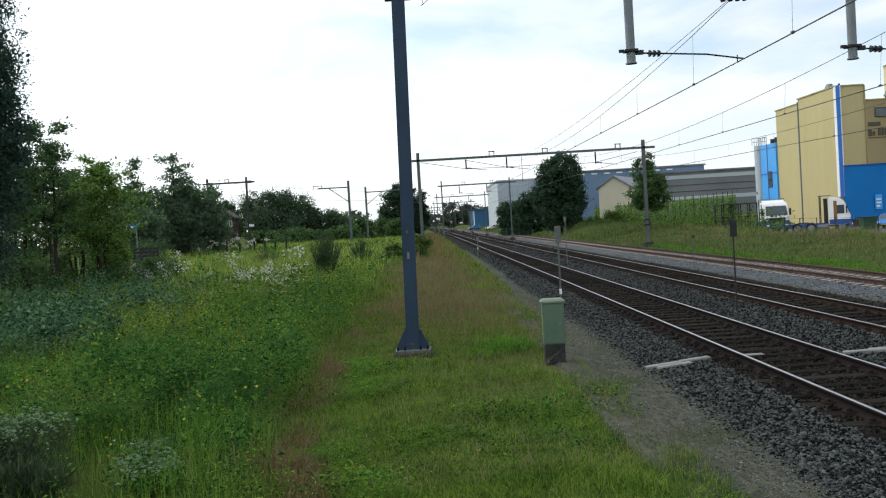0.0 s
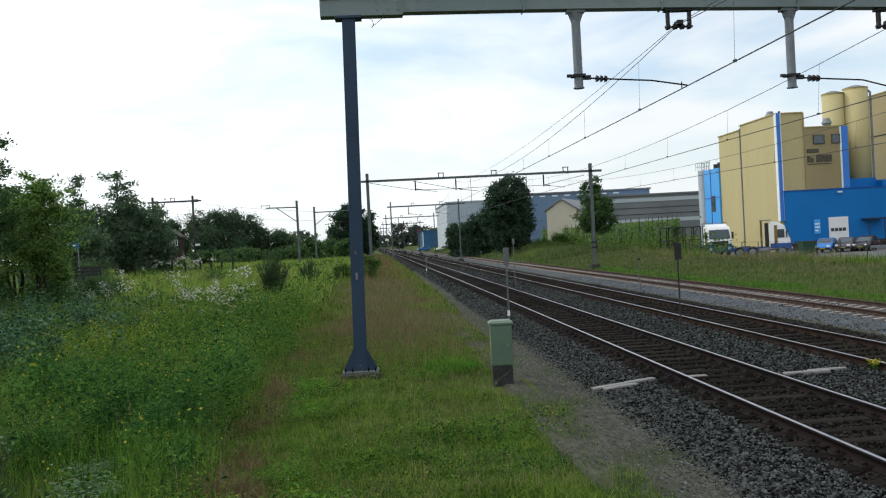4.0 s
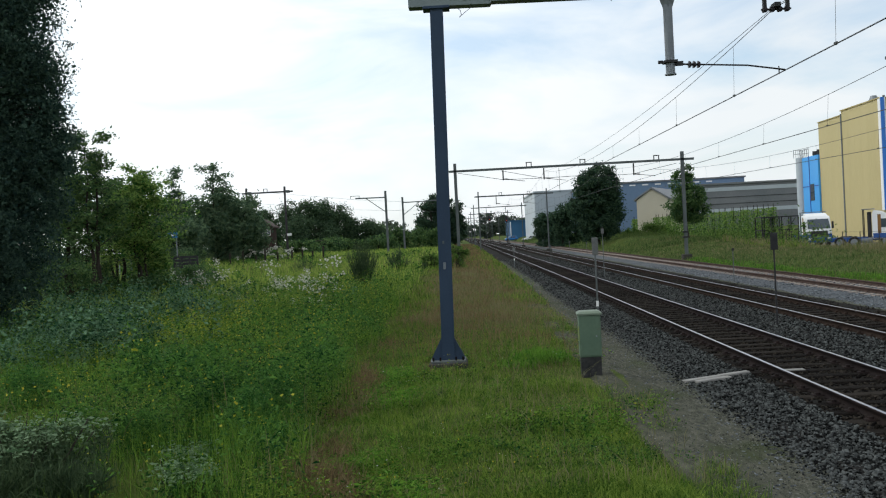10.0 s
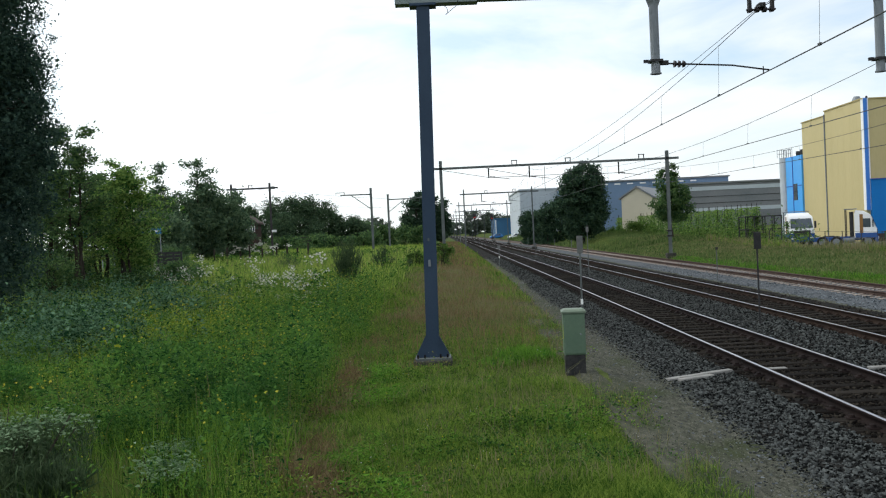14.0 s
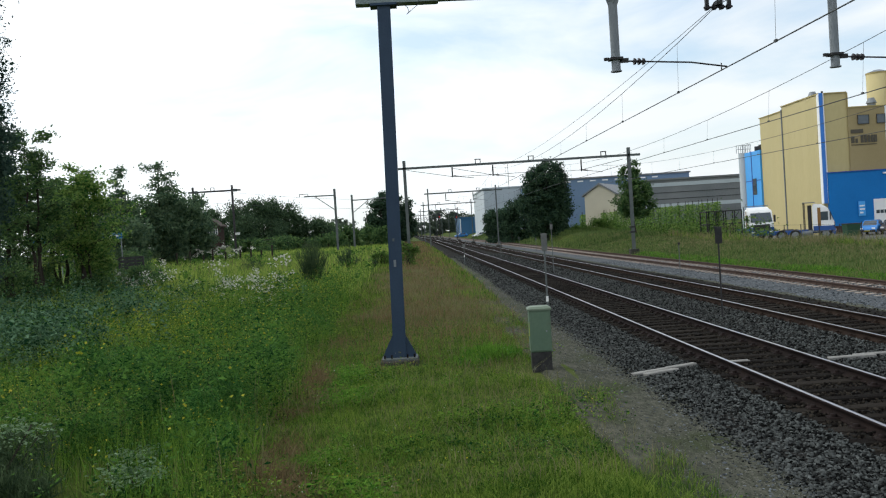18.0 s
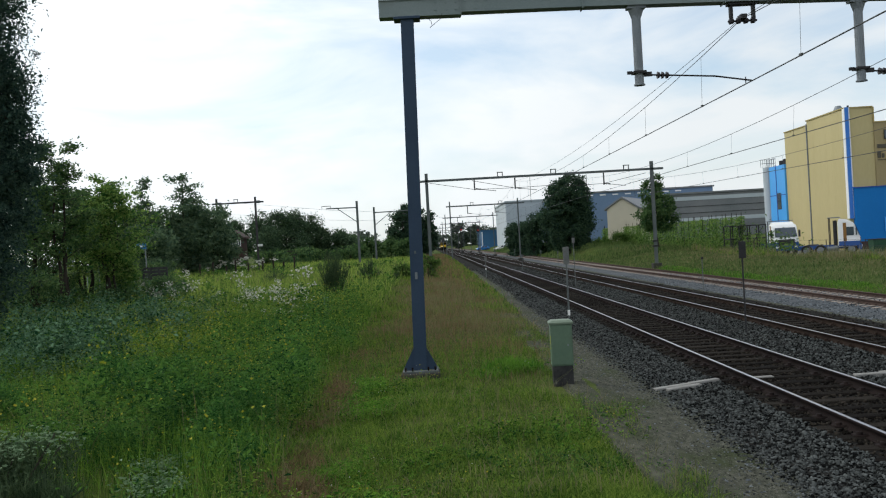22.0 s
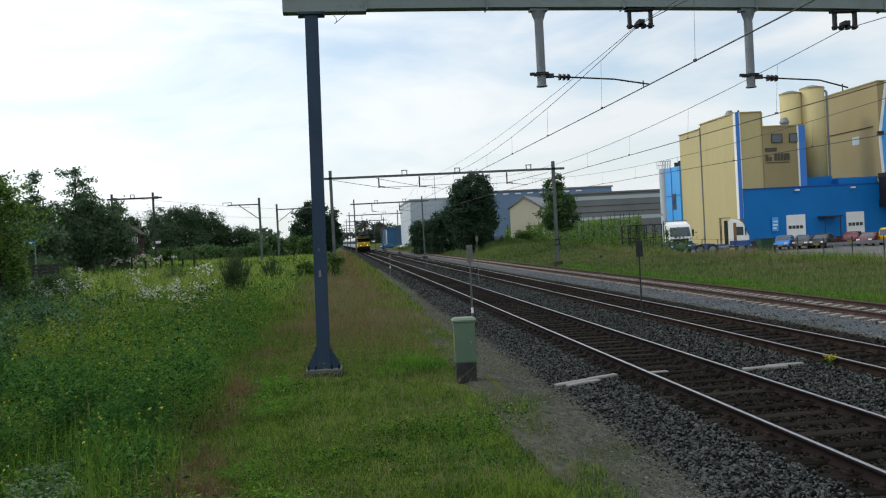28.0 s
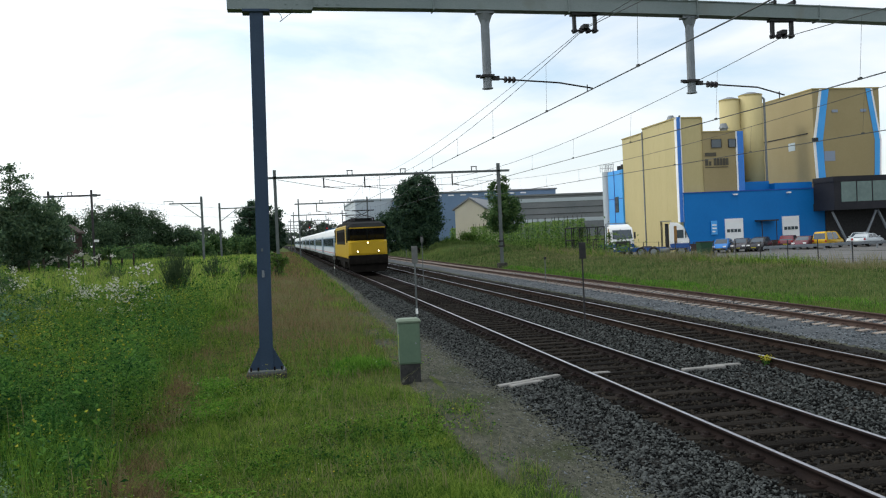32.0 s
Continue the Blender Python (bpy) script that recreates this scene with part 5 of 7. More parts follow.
def truck(at, turn, label, bed):
    t = thing("truck", at, turn, label, "truck", "trucks")
    part("chassis", boxes((-3.0, 2.3, -0.42, 0.42, 0.55, 0.85), (-3.0, 0.2, -1.1, 1.1, 0.55, 0.95), bevel=0.03), P_BLUE_TRUCK, t)
    part("cab", prism([(0.55, 0.75), (2.35, 0.75), (2.42, 1.5), (2.30, 1.75), (1.95, 2.75), (1.75, 3.0), (0.6, 3.15), (0.55, 3.1)], -1.2, 1.2, bevel=0.05), M_WHITE, t, "white cab")
    part("air_deflector", prism([(0.6, 3.12), (1.75, 2.98), (1.3, 3.25), (0.65, 3.35)], -1.05, 1.05, bevel=0.04), M_WHITE, t)
    part("cab_stripe", boxes((0.6, 2.40, -1.215, 1.215, 0.78, 1.25), bevel=0.02), P_BLUE_TRUCK, t)
    part("bumper", boxes((2.2, 2.5, -1.2, 1.2, 0.4, 0.95), bevel=0.05), P_BLUE_TRUCK, t)
    bm = bmesh.new()
    bm.faces.new([bm.verts.new(p) for p in ((2.34, -1.08, 1.78), (2.34, 1.08, 1.78), (2.0, 1.0, 2.72), (2.0, -1.0, 2.72))])
    r = bmesh.ops.extrude_face_region(bm, geom=list(bm.faces))
    bmesh.ops.translate(bm, vec=(0.03, 0, 0.012), verts=[v for v in r["geom"] if isinstance(v, bmesh.types.BMVert)])
    bmesh.ops.recalc_face_normals(bm, faces=bm.faces)
    part("windscreen", bm, M_GLASS, t)
    for s in (-1, 1):
        part("side_window", boxes((1.15, 1.9, s * 1.205 - 0.012, s * 1.205 + 0.012, 1.75, 2.55)), M_GLASS, t)
        part("mirror", boxes((2.05, 2.15, s * 1.38 - 0.1, s * 1.38 + 0.1, 1.75, 2.45), bevel=0.03), M_DARK, t)
        part("headlight", boxes((2.45, 2.52, s * 0.9 - 0.2, s * 0.9 + 0.2, 0.65, 0.85)), M_WHITE, t)
        for x in (-2.2, -1.0, 1.65):
            wheel(t, x, s * 0.98, 0.5, 0.32, M_GALV)
        part("fuel_tank", rods(((-0.4, s * 0.85, 0.65), (0.5, s * 0.85, 0.65), 0.3), n=14), M_GALV, t)
    part("grille", boxes((2.38, 2.44, -0.8, 0.8, 1.0, 1.55)), M_DARK, t)
    part("rear_frame", boxes((-0.25, -0.17, -1.15, -1.07, 0.9, 3.5), (-0.25, -0.17, 1.07, 1.15, 0.9, 3.5), (0.15, 0.42, -1.1, 1.1, 0.9, 3.2), bevel=0.02), M_DARK, t, "dark equipment rack behind the cab")
    part("rack_top", boxes((-0.3, 0.75, -1.2, 1.2, 3.42, 3.5), bevel=0.02), M_GALV, t, "pale rack top")
    part("side_stripe", boxes((1.0, 1.28, -1.222, -1.2, 1.25, 2.95), (1.0, 1.28, 1.2, 1.222, 1.25, 2.95)), P_STRIPE, t, "orange-brown stripe on the cab")
    if bed:
        part("bed", boxes((-3.2, 0.3, -1.2, 1.2, 0.95, 1.15), bevel=0.02), P_BLUE_TRUCK, t)
    else:
        part("coupling", boxes((-2.2, -1.2, -0.5, 0.5, 0.9, 1.05), bevel=0.06), M_DARK, t)
    return t


P_STRIPE = paint("orange_brown_stripe", (0.22, 0.11, 0.03))
P_BLUE_TRUCK = paint("truck_blue_paint", (0.02, 0.07, 0.24))
truck((36.9, 84.5, -0.36), -26, "white-cabbed tractor unit with a blue chassis", False)
truck((35.4, 93.5, -0.32), -96, "white lorry cab with a blue bumper facing the railway", True)
c = thing("waste_container", (44.3, 91.0, -0.55), 0, "dark green steel waste container", "container")
part("body", loft([[(-0.6, -0.5, 0), (0.6, -0.5, 0), (0.6, 0.5, 0), (-0.6, 0.5, 0)], [(-0.72, -0.6, 1.25), (0.72, -0.6, 1.25), (0.72, 0.6, 1.25), (-0.72, 0.6, 1.25)]]), mat("green_container_paint", (0.02, 0.06, 0.035), (0.03, 0.08, 0.045), rough=0.6), c)
part("rim", boxes((-0.78, 0.78, -0.65, 0.65, 1.25, 1.33)), M_DARK, c)

car("parked_car", (21.4, 245, 0.0), 200, M_WHITE, "white car parked beside the far hall", 4.4, 1.5)
car("parked_car", (18.2, 262, 0.0), 190, M_WHITE, "white car parked by the warehouse", 4.4, 1.6)
car("parked_car", (14.6, 300, 0.0), 190, P_BLUE, "pale blue car parked by the warehouse", 4.4, 1.6)

# yard fence
fe = thing("yard_fence", (0, 0, 0), label="dark steel post fence with thin wires between grass and yard", category="fence")
fy = 24.0
rng = random.Random(4)
while fy < 92:
    part("post", rods(((28.96, fy, -0.3), (28.96 + rng.uniform(-0.03, 0.03), fy, 1.45 + rng.uniform(-0.05, 0.08)), 0.032), n=7), M_DARK, fe)
    fy += 3.1
for z in (1.38, 0.95, 0.5, 0.1):
    part("wire", rods(((28.96, 24, z), (28.96, 92, z), 0.009), n=5), M_DARK, fe)
gr = thing("guard_rail", (0, 0, 0), label="galvanised steel guard rail in front of the parked cars", category="guard rail")
part("rail", prism([(47.5, -0.16), (76.0, -0.16), (76.0, 0.14), (47.5, 0.14)], 84.40, 84.44), M_GALV, gr)
part("rail_fold", boxes((47.5, 76.0, 84.36, 84.40, -0.06, 0.04)), M_GALV, gr)
for k in range(10):
    part("post", boxes((48.2 + 3 * k, 48.32 + 3 * k, 84.44, 84.56, -0.75, 0.12)), M_GALV, gr)
tt = thing("car_transporter_trailer", (33.6, 98.5, -0.5), 0, "dark steel lattice trailer parked behind the lorry", "trailer")
for z in (0.6, 1.9, 3.3):
    part("deck", boxes((-2.1, 1.9, -1.1, 1.1, z, z + 0.12), bevel=0.02), M_DARK, tt)
for x in (-2.05, -1.1, -0.2, 0.8, 1.8):
    for y in (-1.1, 1.1):
        part("upright", boxes((x - 0.05, x + 0.05, y - 0.05, y + 0.05, 0.4, 3.4)), M_DARK, tt)
for x in (-2.0, -0.2):
    part("brace", rods(((x, -1.12, 0.7), (x + 1.7, -1.12, 3.2), 0.04), n=6), M_DARK, tt)
for x in (-1.4, -0.2):
    for y in (-0.95, 0.95):
        wheel(tt, x, y, 0.42, 0.28, M_GALV)


# ---- plants ----
def leaves(centres, size, seed, flat=0.0, slim=0.45):
    """Small pointed leaves, one four-cornered blade at each centre, turned at random."""
    rng = np.random.default_rng(seed)
    n = len(centres)
    d = rng.normal(size=(n, 3))
    d[:, 2] *= 1 - flat
    d /= np.linalg.norm(d, axis=1)[:, None] + 1e-9
    e = np.cross(d, rng.normal(size=(n, 3)))
    e /= np.linalg.norm(e, axis=1)[:, None] + 1e-9
    s = (size * rng.uniform(0.6, 1.4, n))[:, None]
    bend = np.cross(d, e) * s * 0.18
    v = np.stack([centres - d * s * 0.5, centres + e * s * slim * 0.5 + bend, centres + d * s * 0.5, centres - e * s * slim * 0.5 + bend], 1)
    return v.reshape(-1, 3), np.arange(4 * n).reshape(-1, 4)


def blades(x, y, z, h, w, seed, lean=0.35):
    """Upright blades of grass, pointed, each leaning its own way."""
    rng = np.random.default_rng(seed)
    n = len(x)
    a = rng.uniform(0, 6.28, n)
    b = rng.uniform(0, 6.28, n)
    l = np.abs(rng.normal(0, lean, n)) * h
    p = np.stack([x, y, z], -1)
    side = np.stack([np.cos(a), np.sin(a), 0 * a], -1) * (w * 0.5)[:, None]
    mid = p + np.stack([np.cos(b) * l * 0.3, np.sin(b) * l * 0.3, h * 0.5], -1)
    tip = p + np.stack([np.cos(b) * l, np.sin(b) * l, h * 0.97], -1)
    v = np.stack([p - np.stack([0 * h, 0 * h, 0.03 + 0 * h], -1), mid + side, tip, mid - side], 1)
    return v.reshape(-1, 3), np.arange(4 * n).reshape(-1, 4)


def lobes_to_points(lobes, count, seed, clump=0.5, hollow=0.35):
    """Leaf places in clumps near the skin of several ellipsoids (x, y, z, rx, ry, rz)."""
    rng = np.random.default_rng(seed)
    vol = np.array([l[3] * l[4] + l[3] * l[5] for l in lobes])
    per = (count * vol / vol.sum()).astype(int)
    out = []
    for l, n in zip(lobes, per):
        k = max(6, int(n / 45))
        c = rng.normal(size=(k, 3))
        c /= np.linalg.norm(c, axis=1)[:, None]
        c *= (hollow + (1.08 - hollow) * rng.random(k) ** 0.6)[:, None]
        c = np.array(l[:3]) + c * np.array(l[3:])
        pick = rng.integers(0, k, n)
        r = clump * rng.uniform(0.5, 1.3, k)
        out.append(c[pick] + rng.normal(size=(n, 3)) * (r[pick] * 0.5)[:, None] * np.array((1, 1, 0.75)))
    return np.concatenate(out)


def tree(name, at, lobes, count, leaf, material, label, trunk=0.25, seed=1, stems=1, category="tree", clump=0.5, group="", hollow=0.35, flat=0.1, core=0):
    t = thing(name, at, 0, label, category, group)
    rng = random.Random(seed)
    bm = bmesh.new()
    top = max(l[2] + l[5] * 0.5 for l in lobes)
    for s in range(stems):
        bx, by = (0, 0) if stems == 1 else (rng.uniform(-1, 1) * trunk * 5, rng.uniform(-1, 1) * trunk * 5)
        prev, r = Vector((bx, by, -0.4)), trunk
        for i in range(6):
            nxt = Vector((bx + rng.uniform(-1, 1) * trunk * 1.2, by + rng.uniform(-1, 1) * trunk * 1.2, top * (i + 1) / 6.5))
            rod(bm, prev, nxt, r, r * 0.78, n=9)
            prev, r = nxt, r * 0.78
        for l in lobes:
            z0 = max(0.4, min(top * 0.8, l[2] - l[5] * 0.6))
            a, b = Vector((bx, by, z0)), Vector(l[:3])
            m = a.lerp(b, 0.5) + Vector((rng.uniform(-0.2, 0.2), rng.uniform(-0.2, 0.2), 0.2))
            rod(bm, a, m, trunk * 0.4, trunk * 0.28, n=6)
            rod(bm, m, b, trunk * 0.28, trunk * 0.1, n=6)
            for _ in range(3):
                c = b + Vector((rng.uniform(-1, 1) * l[3], rng.uniform(-1, 1) * l[4], rng.uniform(-0.6, 1) * l[5])) * 0.75
                rod(bm, m.lerp(b, rng.uniform(0.3, 1)), c, trunk * 0.13, trunk * 0.04, n=5)
    part("trunk", bm, M_BARK, t)
    pts = lobes_to_points(lobes, count, seed, clump, hollow)
    pts = pts[pts[:, 2] > 0.05]
    if core:       # the dense shaded twigs and leaves inside
        inner = lobes_to_points([(x, y, z, a * 0.8, b * 0.8, c * 0.8) for x, y, z, a, b, c in lobes], core, seed + 3, clump * 1.6, 0.0)
        part("inner_crown", mesh_from("inner_crown", *leaves(inner[inner[:, 2] > 0.2], leaf * 1.35, seed + 8, 0, 0.6)), material, t)
    part("crown", mesh_from("crown", *leaves(pts, leaf, seed + 7, flat)), material, t)
    return t


def random_lobes(w, h, n, seed, low=0.25, d=None):
    rng = random.Random(seed)
    d = d or w
    out = [(0, 0, h * 0.55, w * 0.30, d * 0.30, h * 0.32)]
    for i in range(int(n * 1.8)):
        z = h * rng.uniform(low, 0.9)
        k = math.sqrt(max(0.10, 1 - abs(z / h - 0.45) * 1.7))
        a = rng.uniform(0, 6.28)
        r = rng.uniform(0.10, 0.21)
        out.append((math.cos(a) * w * 0.36 * k, math.sin(a) * d * 0.36 * k, z, w * r, d * r, min(h * r * 0.8, (h - z) * 1.0 + 0.1)))
    return out


def tree_at(name, x, y, w, h, count, leaf, material, label, seed, n=12, low=0.25, trunk=0.2, z=None, **kw):
    z0 = float(ground_z(x, y)) if z is None else z
    return tree(name, (x, y, z0 - 0.05), random_lobes(w, h, n, seed, low), count, leaf, material, label, trunk, seed, **kw)


def airy_tree(name, at, h, spread, stems, seed, material, label, leaf=0.13, per=16, low=0.25, thick=0.09, cluster=0.2, limbs=9, category="tree", group=""):
    """A tree grown limb by limb: stems, limbs, twigs, and a spray of leaves on each twig."""
    t = thing(name, at, 0, label, category, group)
    rng = np.random.default_rng(seed)
    bm = bmesh.new()
    spots = []
    for s in range(stems):
        a = rng.uniform(0, 6.28)
        out = np.array((math.cos(a), math.sin(a), 0)) * spread * (0.18 if stems > 1 else 0.03)
        top = h * (rng.uniform(0.72, 1.0) if s else 1.0)
        line = [np.array((0, 0, -0.4)) + out * 0.35]
        for k in range(1, 8):
            line.append(out * (0.35 + k * 0.09) + np.array((rng.normal(0, 0.07), rng.normal(0, 0.07), 0)) * spread * 0.4 + np.array((0, 0, top * k / 7)))
        for k in range(7):
            rod(bm, line[k], line[k + 1], thick * (1 - k / 7.6), thick * (1 - (k + 1) / 7.6), n=7)
        for u in np.linspace(low, 0.97, limbs) + rng.uniform(-0.03, 0.03, limbs):
            f = u * 7
            k = min(6, int(f))
            foot = line[k] + (line[k + 1] - line[k]) * (f - k)
            b = rng.uniform(0, 6.28)
            size = spread * (0.62 * math.sin(3.14 * min(1, max(0.08, (1.04 - u) * 0.75 + 0.08))) + 0.06) * rng.uniform(0.6, 1.15)
            tip = foot + np.array((math.cos(b) * size, math.sin(b) * size, size * rng.uniform(0.15, 0.75)))
            if tip[2] > h:
                tip[2] = h
            mid = (foot + tip) / 2 + np.array((0, 0, size * 0.10))
            rod(bm, foot, mid, thick * 0.34 * (1.1 - u), thick * 0.22 * (1.1 - u), n=5)
            rod(bm, mid, tip, thick * 0.22 * (1.1 - u), 0.006, n=5)
            for w in np.linspace(0.25, 1.0, 8):
                p = foot + (mid - foot) * (w * 2) if w < 0.5 else mid + (tip - mid) * (w * 2 - 1)
                e = p + rng.normal(size=3) * np.array((1, 1, 0.6)) * size * 0.24
                rod(bm, p, e, 0.012, 0.004, n=4)
                spots.append(e)
                spots.append(p + (e - p) * 0.5)
        spots.append(line[-1])
    part("trunk", bm, M_BARK, t)
    spots = np.array(spots)
    pick = rng.integers(0, len(spots), len(spots) * per)
    weight = rng.uniform(0.5, 1.25, len(spots))
    pts = spots[pick] + rng.normal(size=(len(pick), 3)) * (cluster * weight[pick])[:, None] * np.array((1, 1, 0.6))
    part("crown", mesh_from("crown", *leaves(pts[pts[:, 2] > 0.1], leaf, seed + 7, 0.35, 0.5)), material, t)
    return t


# the dark tall trees at the meadow's near edge
tree("alder", (-17.55, 29.5, 0.1), [(0.8, 0, 5.6, 2.6, 3, 5.0), (2.4, -1, 3.2, 1.8, 2, 3.0), (2.2, 0, 9.8, 2.2, 2.4, 3.3), (3.0, 0.4, 6.4, 1.4, 2, 1.7), (3.3, 0.2, 8.6, 1.1, 1.5, 1.0), (3.0, 0, 11.8, 1.3, 1.6, 2.2), (2.6, 0.5, 14, 1.5, 1.6, 1.5), (-2.4, -1, 4, 2.6, 2.5, 3.8), (1.5, 0, 12.5, 1.6, 2.2, 3.0), (1.4, -1.5, 1.8, 2.2, 1.6, 1.9), (-3, -1.5, 1.8, 2.5, 1.6, 2.0), (-2.2, 0, 5.8, 2.0, 2.2, 2.4), (3.1, 0, 4.6, 1.1, 1.4, 1.6), (3.9, -0.2, 5.6, 0.6, 0.8, 0.5), (4.0, -0.2, 7.3, 0.5, 0.8, 0.4)],
     190000, 0.105, M_LEAF_ALDER, "tall dense dark green alder at the meadow's edge", 0.32, 11, 2, clump=0.42, hollow=0.3, core=95000)
tree("alder", (-21.4, 33, 0.2), random_lobes(8, 18, 16, 3, 0.1), 46000, 0.15, M_LEAF_SHRUB, "tall mid-green alder behind the first one", 0.3, 12, clump=0.6, hollow=0.3)
tree("alder", (-21.94, 23.5, 0.1), random_lobes(7, 12, 12, 5, 0.06), 40000, 0.14, M_LEAF_ALDER, "dark bushy alder with low branches", 0.3, 13, clump=0.6, hollow=0.3)
airy_tree("ash_tree", (-18.5, 44, 0.1), 8.5, 2.7, 3, 21, M_LEAF_MID, "airy young ash tree with slim dark stems beside the alders", 0.17, 14, 0.36, 0.10, 0.21, 9)
airy_tree("ash_tree", (-20.4, 45, 0.1), 8.3, 3.0, 3, 25, M_LEAF_MID, "airy young ash tree half hidden by an alder", 0.17, 14, 0.36, 0.11, 0.21, 9)
airy_tree("ash_tree", (-17.1, 47, 0.2), 6.9, 3.2, 5, 22, M_LEAF_SHRUB, "fresh green young ash tree with several stems", 0.17, 13, 0.32, 0.08, 0.21, 9)
airy_tree("ash_tree", (-17.3, 49.5, 0.2), 3.4, 1.6, 4, 23, M_LEAF_SHRUB, "low fresh green ash shrub at the meadow's edge", 0.16, 11, 0.25, 0.06, 0.2, 8)
airy_tree("ash_tree", (-19.6, 50, 0.2), 6.6, 3.2, 4, 24, M_LEAF_MID, "dark green young ash tree behind the others", 0.18, 9, 0.35, 0.09, 0.22, 8)
airy_tree("poplar", (-29.0, 90, 0.8), 9.8, 2.3, 2, 131, M_LEAF_POPLAR, "slim airy poplar standing above its neighbours", 0.3, 7, 0.3, 0.13, 0.34, 10, group="trees behind the meadow")
airy_tree("poplar", (-26.1, 92, 0.8), 10.3, 2.8, 2, 132, M_LEAF_POPLAR, "slim airy poplar with a pointed top", 0.3, 9, 0.25, 0.14, 0.36, 11, group="trees behind the meadow")
for i, (x, y, w, h, n) in enumerate(((-29.18, 91, 5.6, 7.4, 5200), (-26.12, 93, 5.2, 7.6, 5000), (-23.68, 95, 4.6, 7.6, 4200), (-33.15, 88, 6, 9.6, 5000), (-27.07, 84, 5, 5.6, 3500), (-37.59, 85, 6, 11, 4500))):
    tree_at("poplar", x, y, w * 1.15, h, n * 2, 0.32, M_LEAF_POPLAR, "mid-green poplar behind the meadow", 30 + i, 12, 0.03, 0.16, clump=0.8, group="trees behind the meadow", flat=0)
for i, (x, y, w, h, n) in enumerate(((-35.5, 152, 8, 8.6, 3600), (-29.2, 158, 8, 10.2, 4500), (-24.7, 163, 7, 9.5, 4200), (-21.8, 166, 4.5, 7.4, 2400), (-17.4, 165, 5.5, 6.3, 2400), (-26.5, 158, 8, 6.6, 2800), (-39.5, 150, 9, 10, 4000), (-47.8, 150, 14, 12, 4000))):
    tree_at("oak", x, y, w * 1.1, h, int(n * 3.2), 0.34, M_LEAF_OAK, "broad dark green oak at the far side of the meadow", 40 + i, 14, 0.02, 0.25, clump=1.0, group="trees behind the meadow", flat=0)
for i, (x, y, w, h, n) in enumerate(((-12.9, 178, 6, 4.3, 1800), (-17.09, 176, 6, 5.6, 1800), (-9.9, 190, 5, 4.2, 1300), (-14.8, 150, 9, 2.6, 1500), (-24.62, 140, 14, 3.0, 1800), (-7.26, 185, 4, 4.0, 1000))):
    tree_at("hedge_bush", x, y, w, h, n * 2, 0.45, M_LEAF_MID, "dark bush at the far side of the meadow", 55 + i, 9, 0.02, 0.1, clump=0.8, group="far bushes", category="bush", flat=0)
tree_at("oak", -36.2, 137, 4.0, 7.6, 6000, 0.3, M_LEAF_OAK, "dark oak beside the brick house", 161, 12, 0.04, 0.2, clump=0.8, group="trees behind the meadow", flat=0)
tree_at("oak", -26.9, 142, 3.4, 6.6, 6000, 0.3, M_LEAF_OAK, "dark oak beside the brick house", 162, 12, 0.04, 0.2, clump=0.8, group="trees behind the meadow", flat=0)
tree_at("oak", -7.6, 198, 6.6, 11.4, 9000, 0.55, M_LEAF_DARK, "tall dark oak close beside the line", 62, 12, 0.05, 0.3, clump=0.9, flat=0)
tree_at("oak", -4.9, 203, 6.0, 11.0, 6500, 0.55, M_LEAF_DARK, "dark oak between its neighbours", 66, 12, 0.05, 0.3, clump=0.9, flat=0)
tree_at("oak", -2.7, 206, 5.2, 10.0, 6000, 0.55, M_LEAF_DARK, "dark oak close beside the line", 63, 12, 0.05, 0.3, clump=0.9, flat=0)
tree("lime_tree", (18.5, 128, 0.0), [(0, 0, 7.0, 3.2, 3.0, 4.2), (0.8, 0, 9.6, 2.2, 2.2, 1.8), (-1.6, 0, 5.2, 1.9, 2, 3.0), (1.9, 0, 5.4, 1.9, 2, 3.2), (0, -0.5, 3.2, 2.6, 2.4, 2.0), (-1.2, 0.3, 8.6, 1.6, 2, 1.8)],
     30000, 0.36, M_LEAF_DARK, "large round dark lime tree beside the siding", 0.35, 64, clump=0.6, hollow=0.4)
tree_at("lime_tree", 20.8, 140, 6.5, 8.6, 9000, 0.36, M_LEAF_DARK, "dark lime tree behind the larger one", 65, 10, 0.1, 0.25, z=0, clump=0.7)
for i, (x, y, w, h) in enumerate(((13.6, 158, 4.2, 6.2), (16.0, 152, 4.4, 7.0), (18.2, 152, 5, 7.8), (14.8, 162, 5, 6.0))):
    tree_at("hedge_bush", x, y, w, h, 5500, 0.38, M_LEAF_DARK, "dark rounded bush beside the siding", 70 + i, 10, 0.02, 0.12, z=0, clump=0.7, group="bushes beside the siding", category="bush", flat=0)
tree("maple", (24.6, 101, -0.3), [(0, 0, 5.2, 1.7, 1.7, 2.2), (-0.6, 0, 7.4, 1.0, 1.1, 1.4), (0.3, 0, 8.6, 0.7, 0.8, 1.0), (0.9, 0, 6.0, 1.1, 1.1, 1.2), (-1.1, 0, 4.4, 1.1, 1.1, 1.3), (1.3, 0, 4.2, 1.1, 1.0, 1.0)], 9000, 0.28, M_LEAF_MID,
     "single young maple standing in the tall hedge", 0.14, 75, clump=0.5)
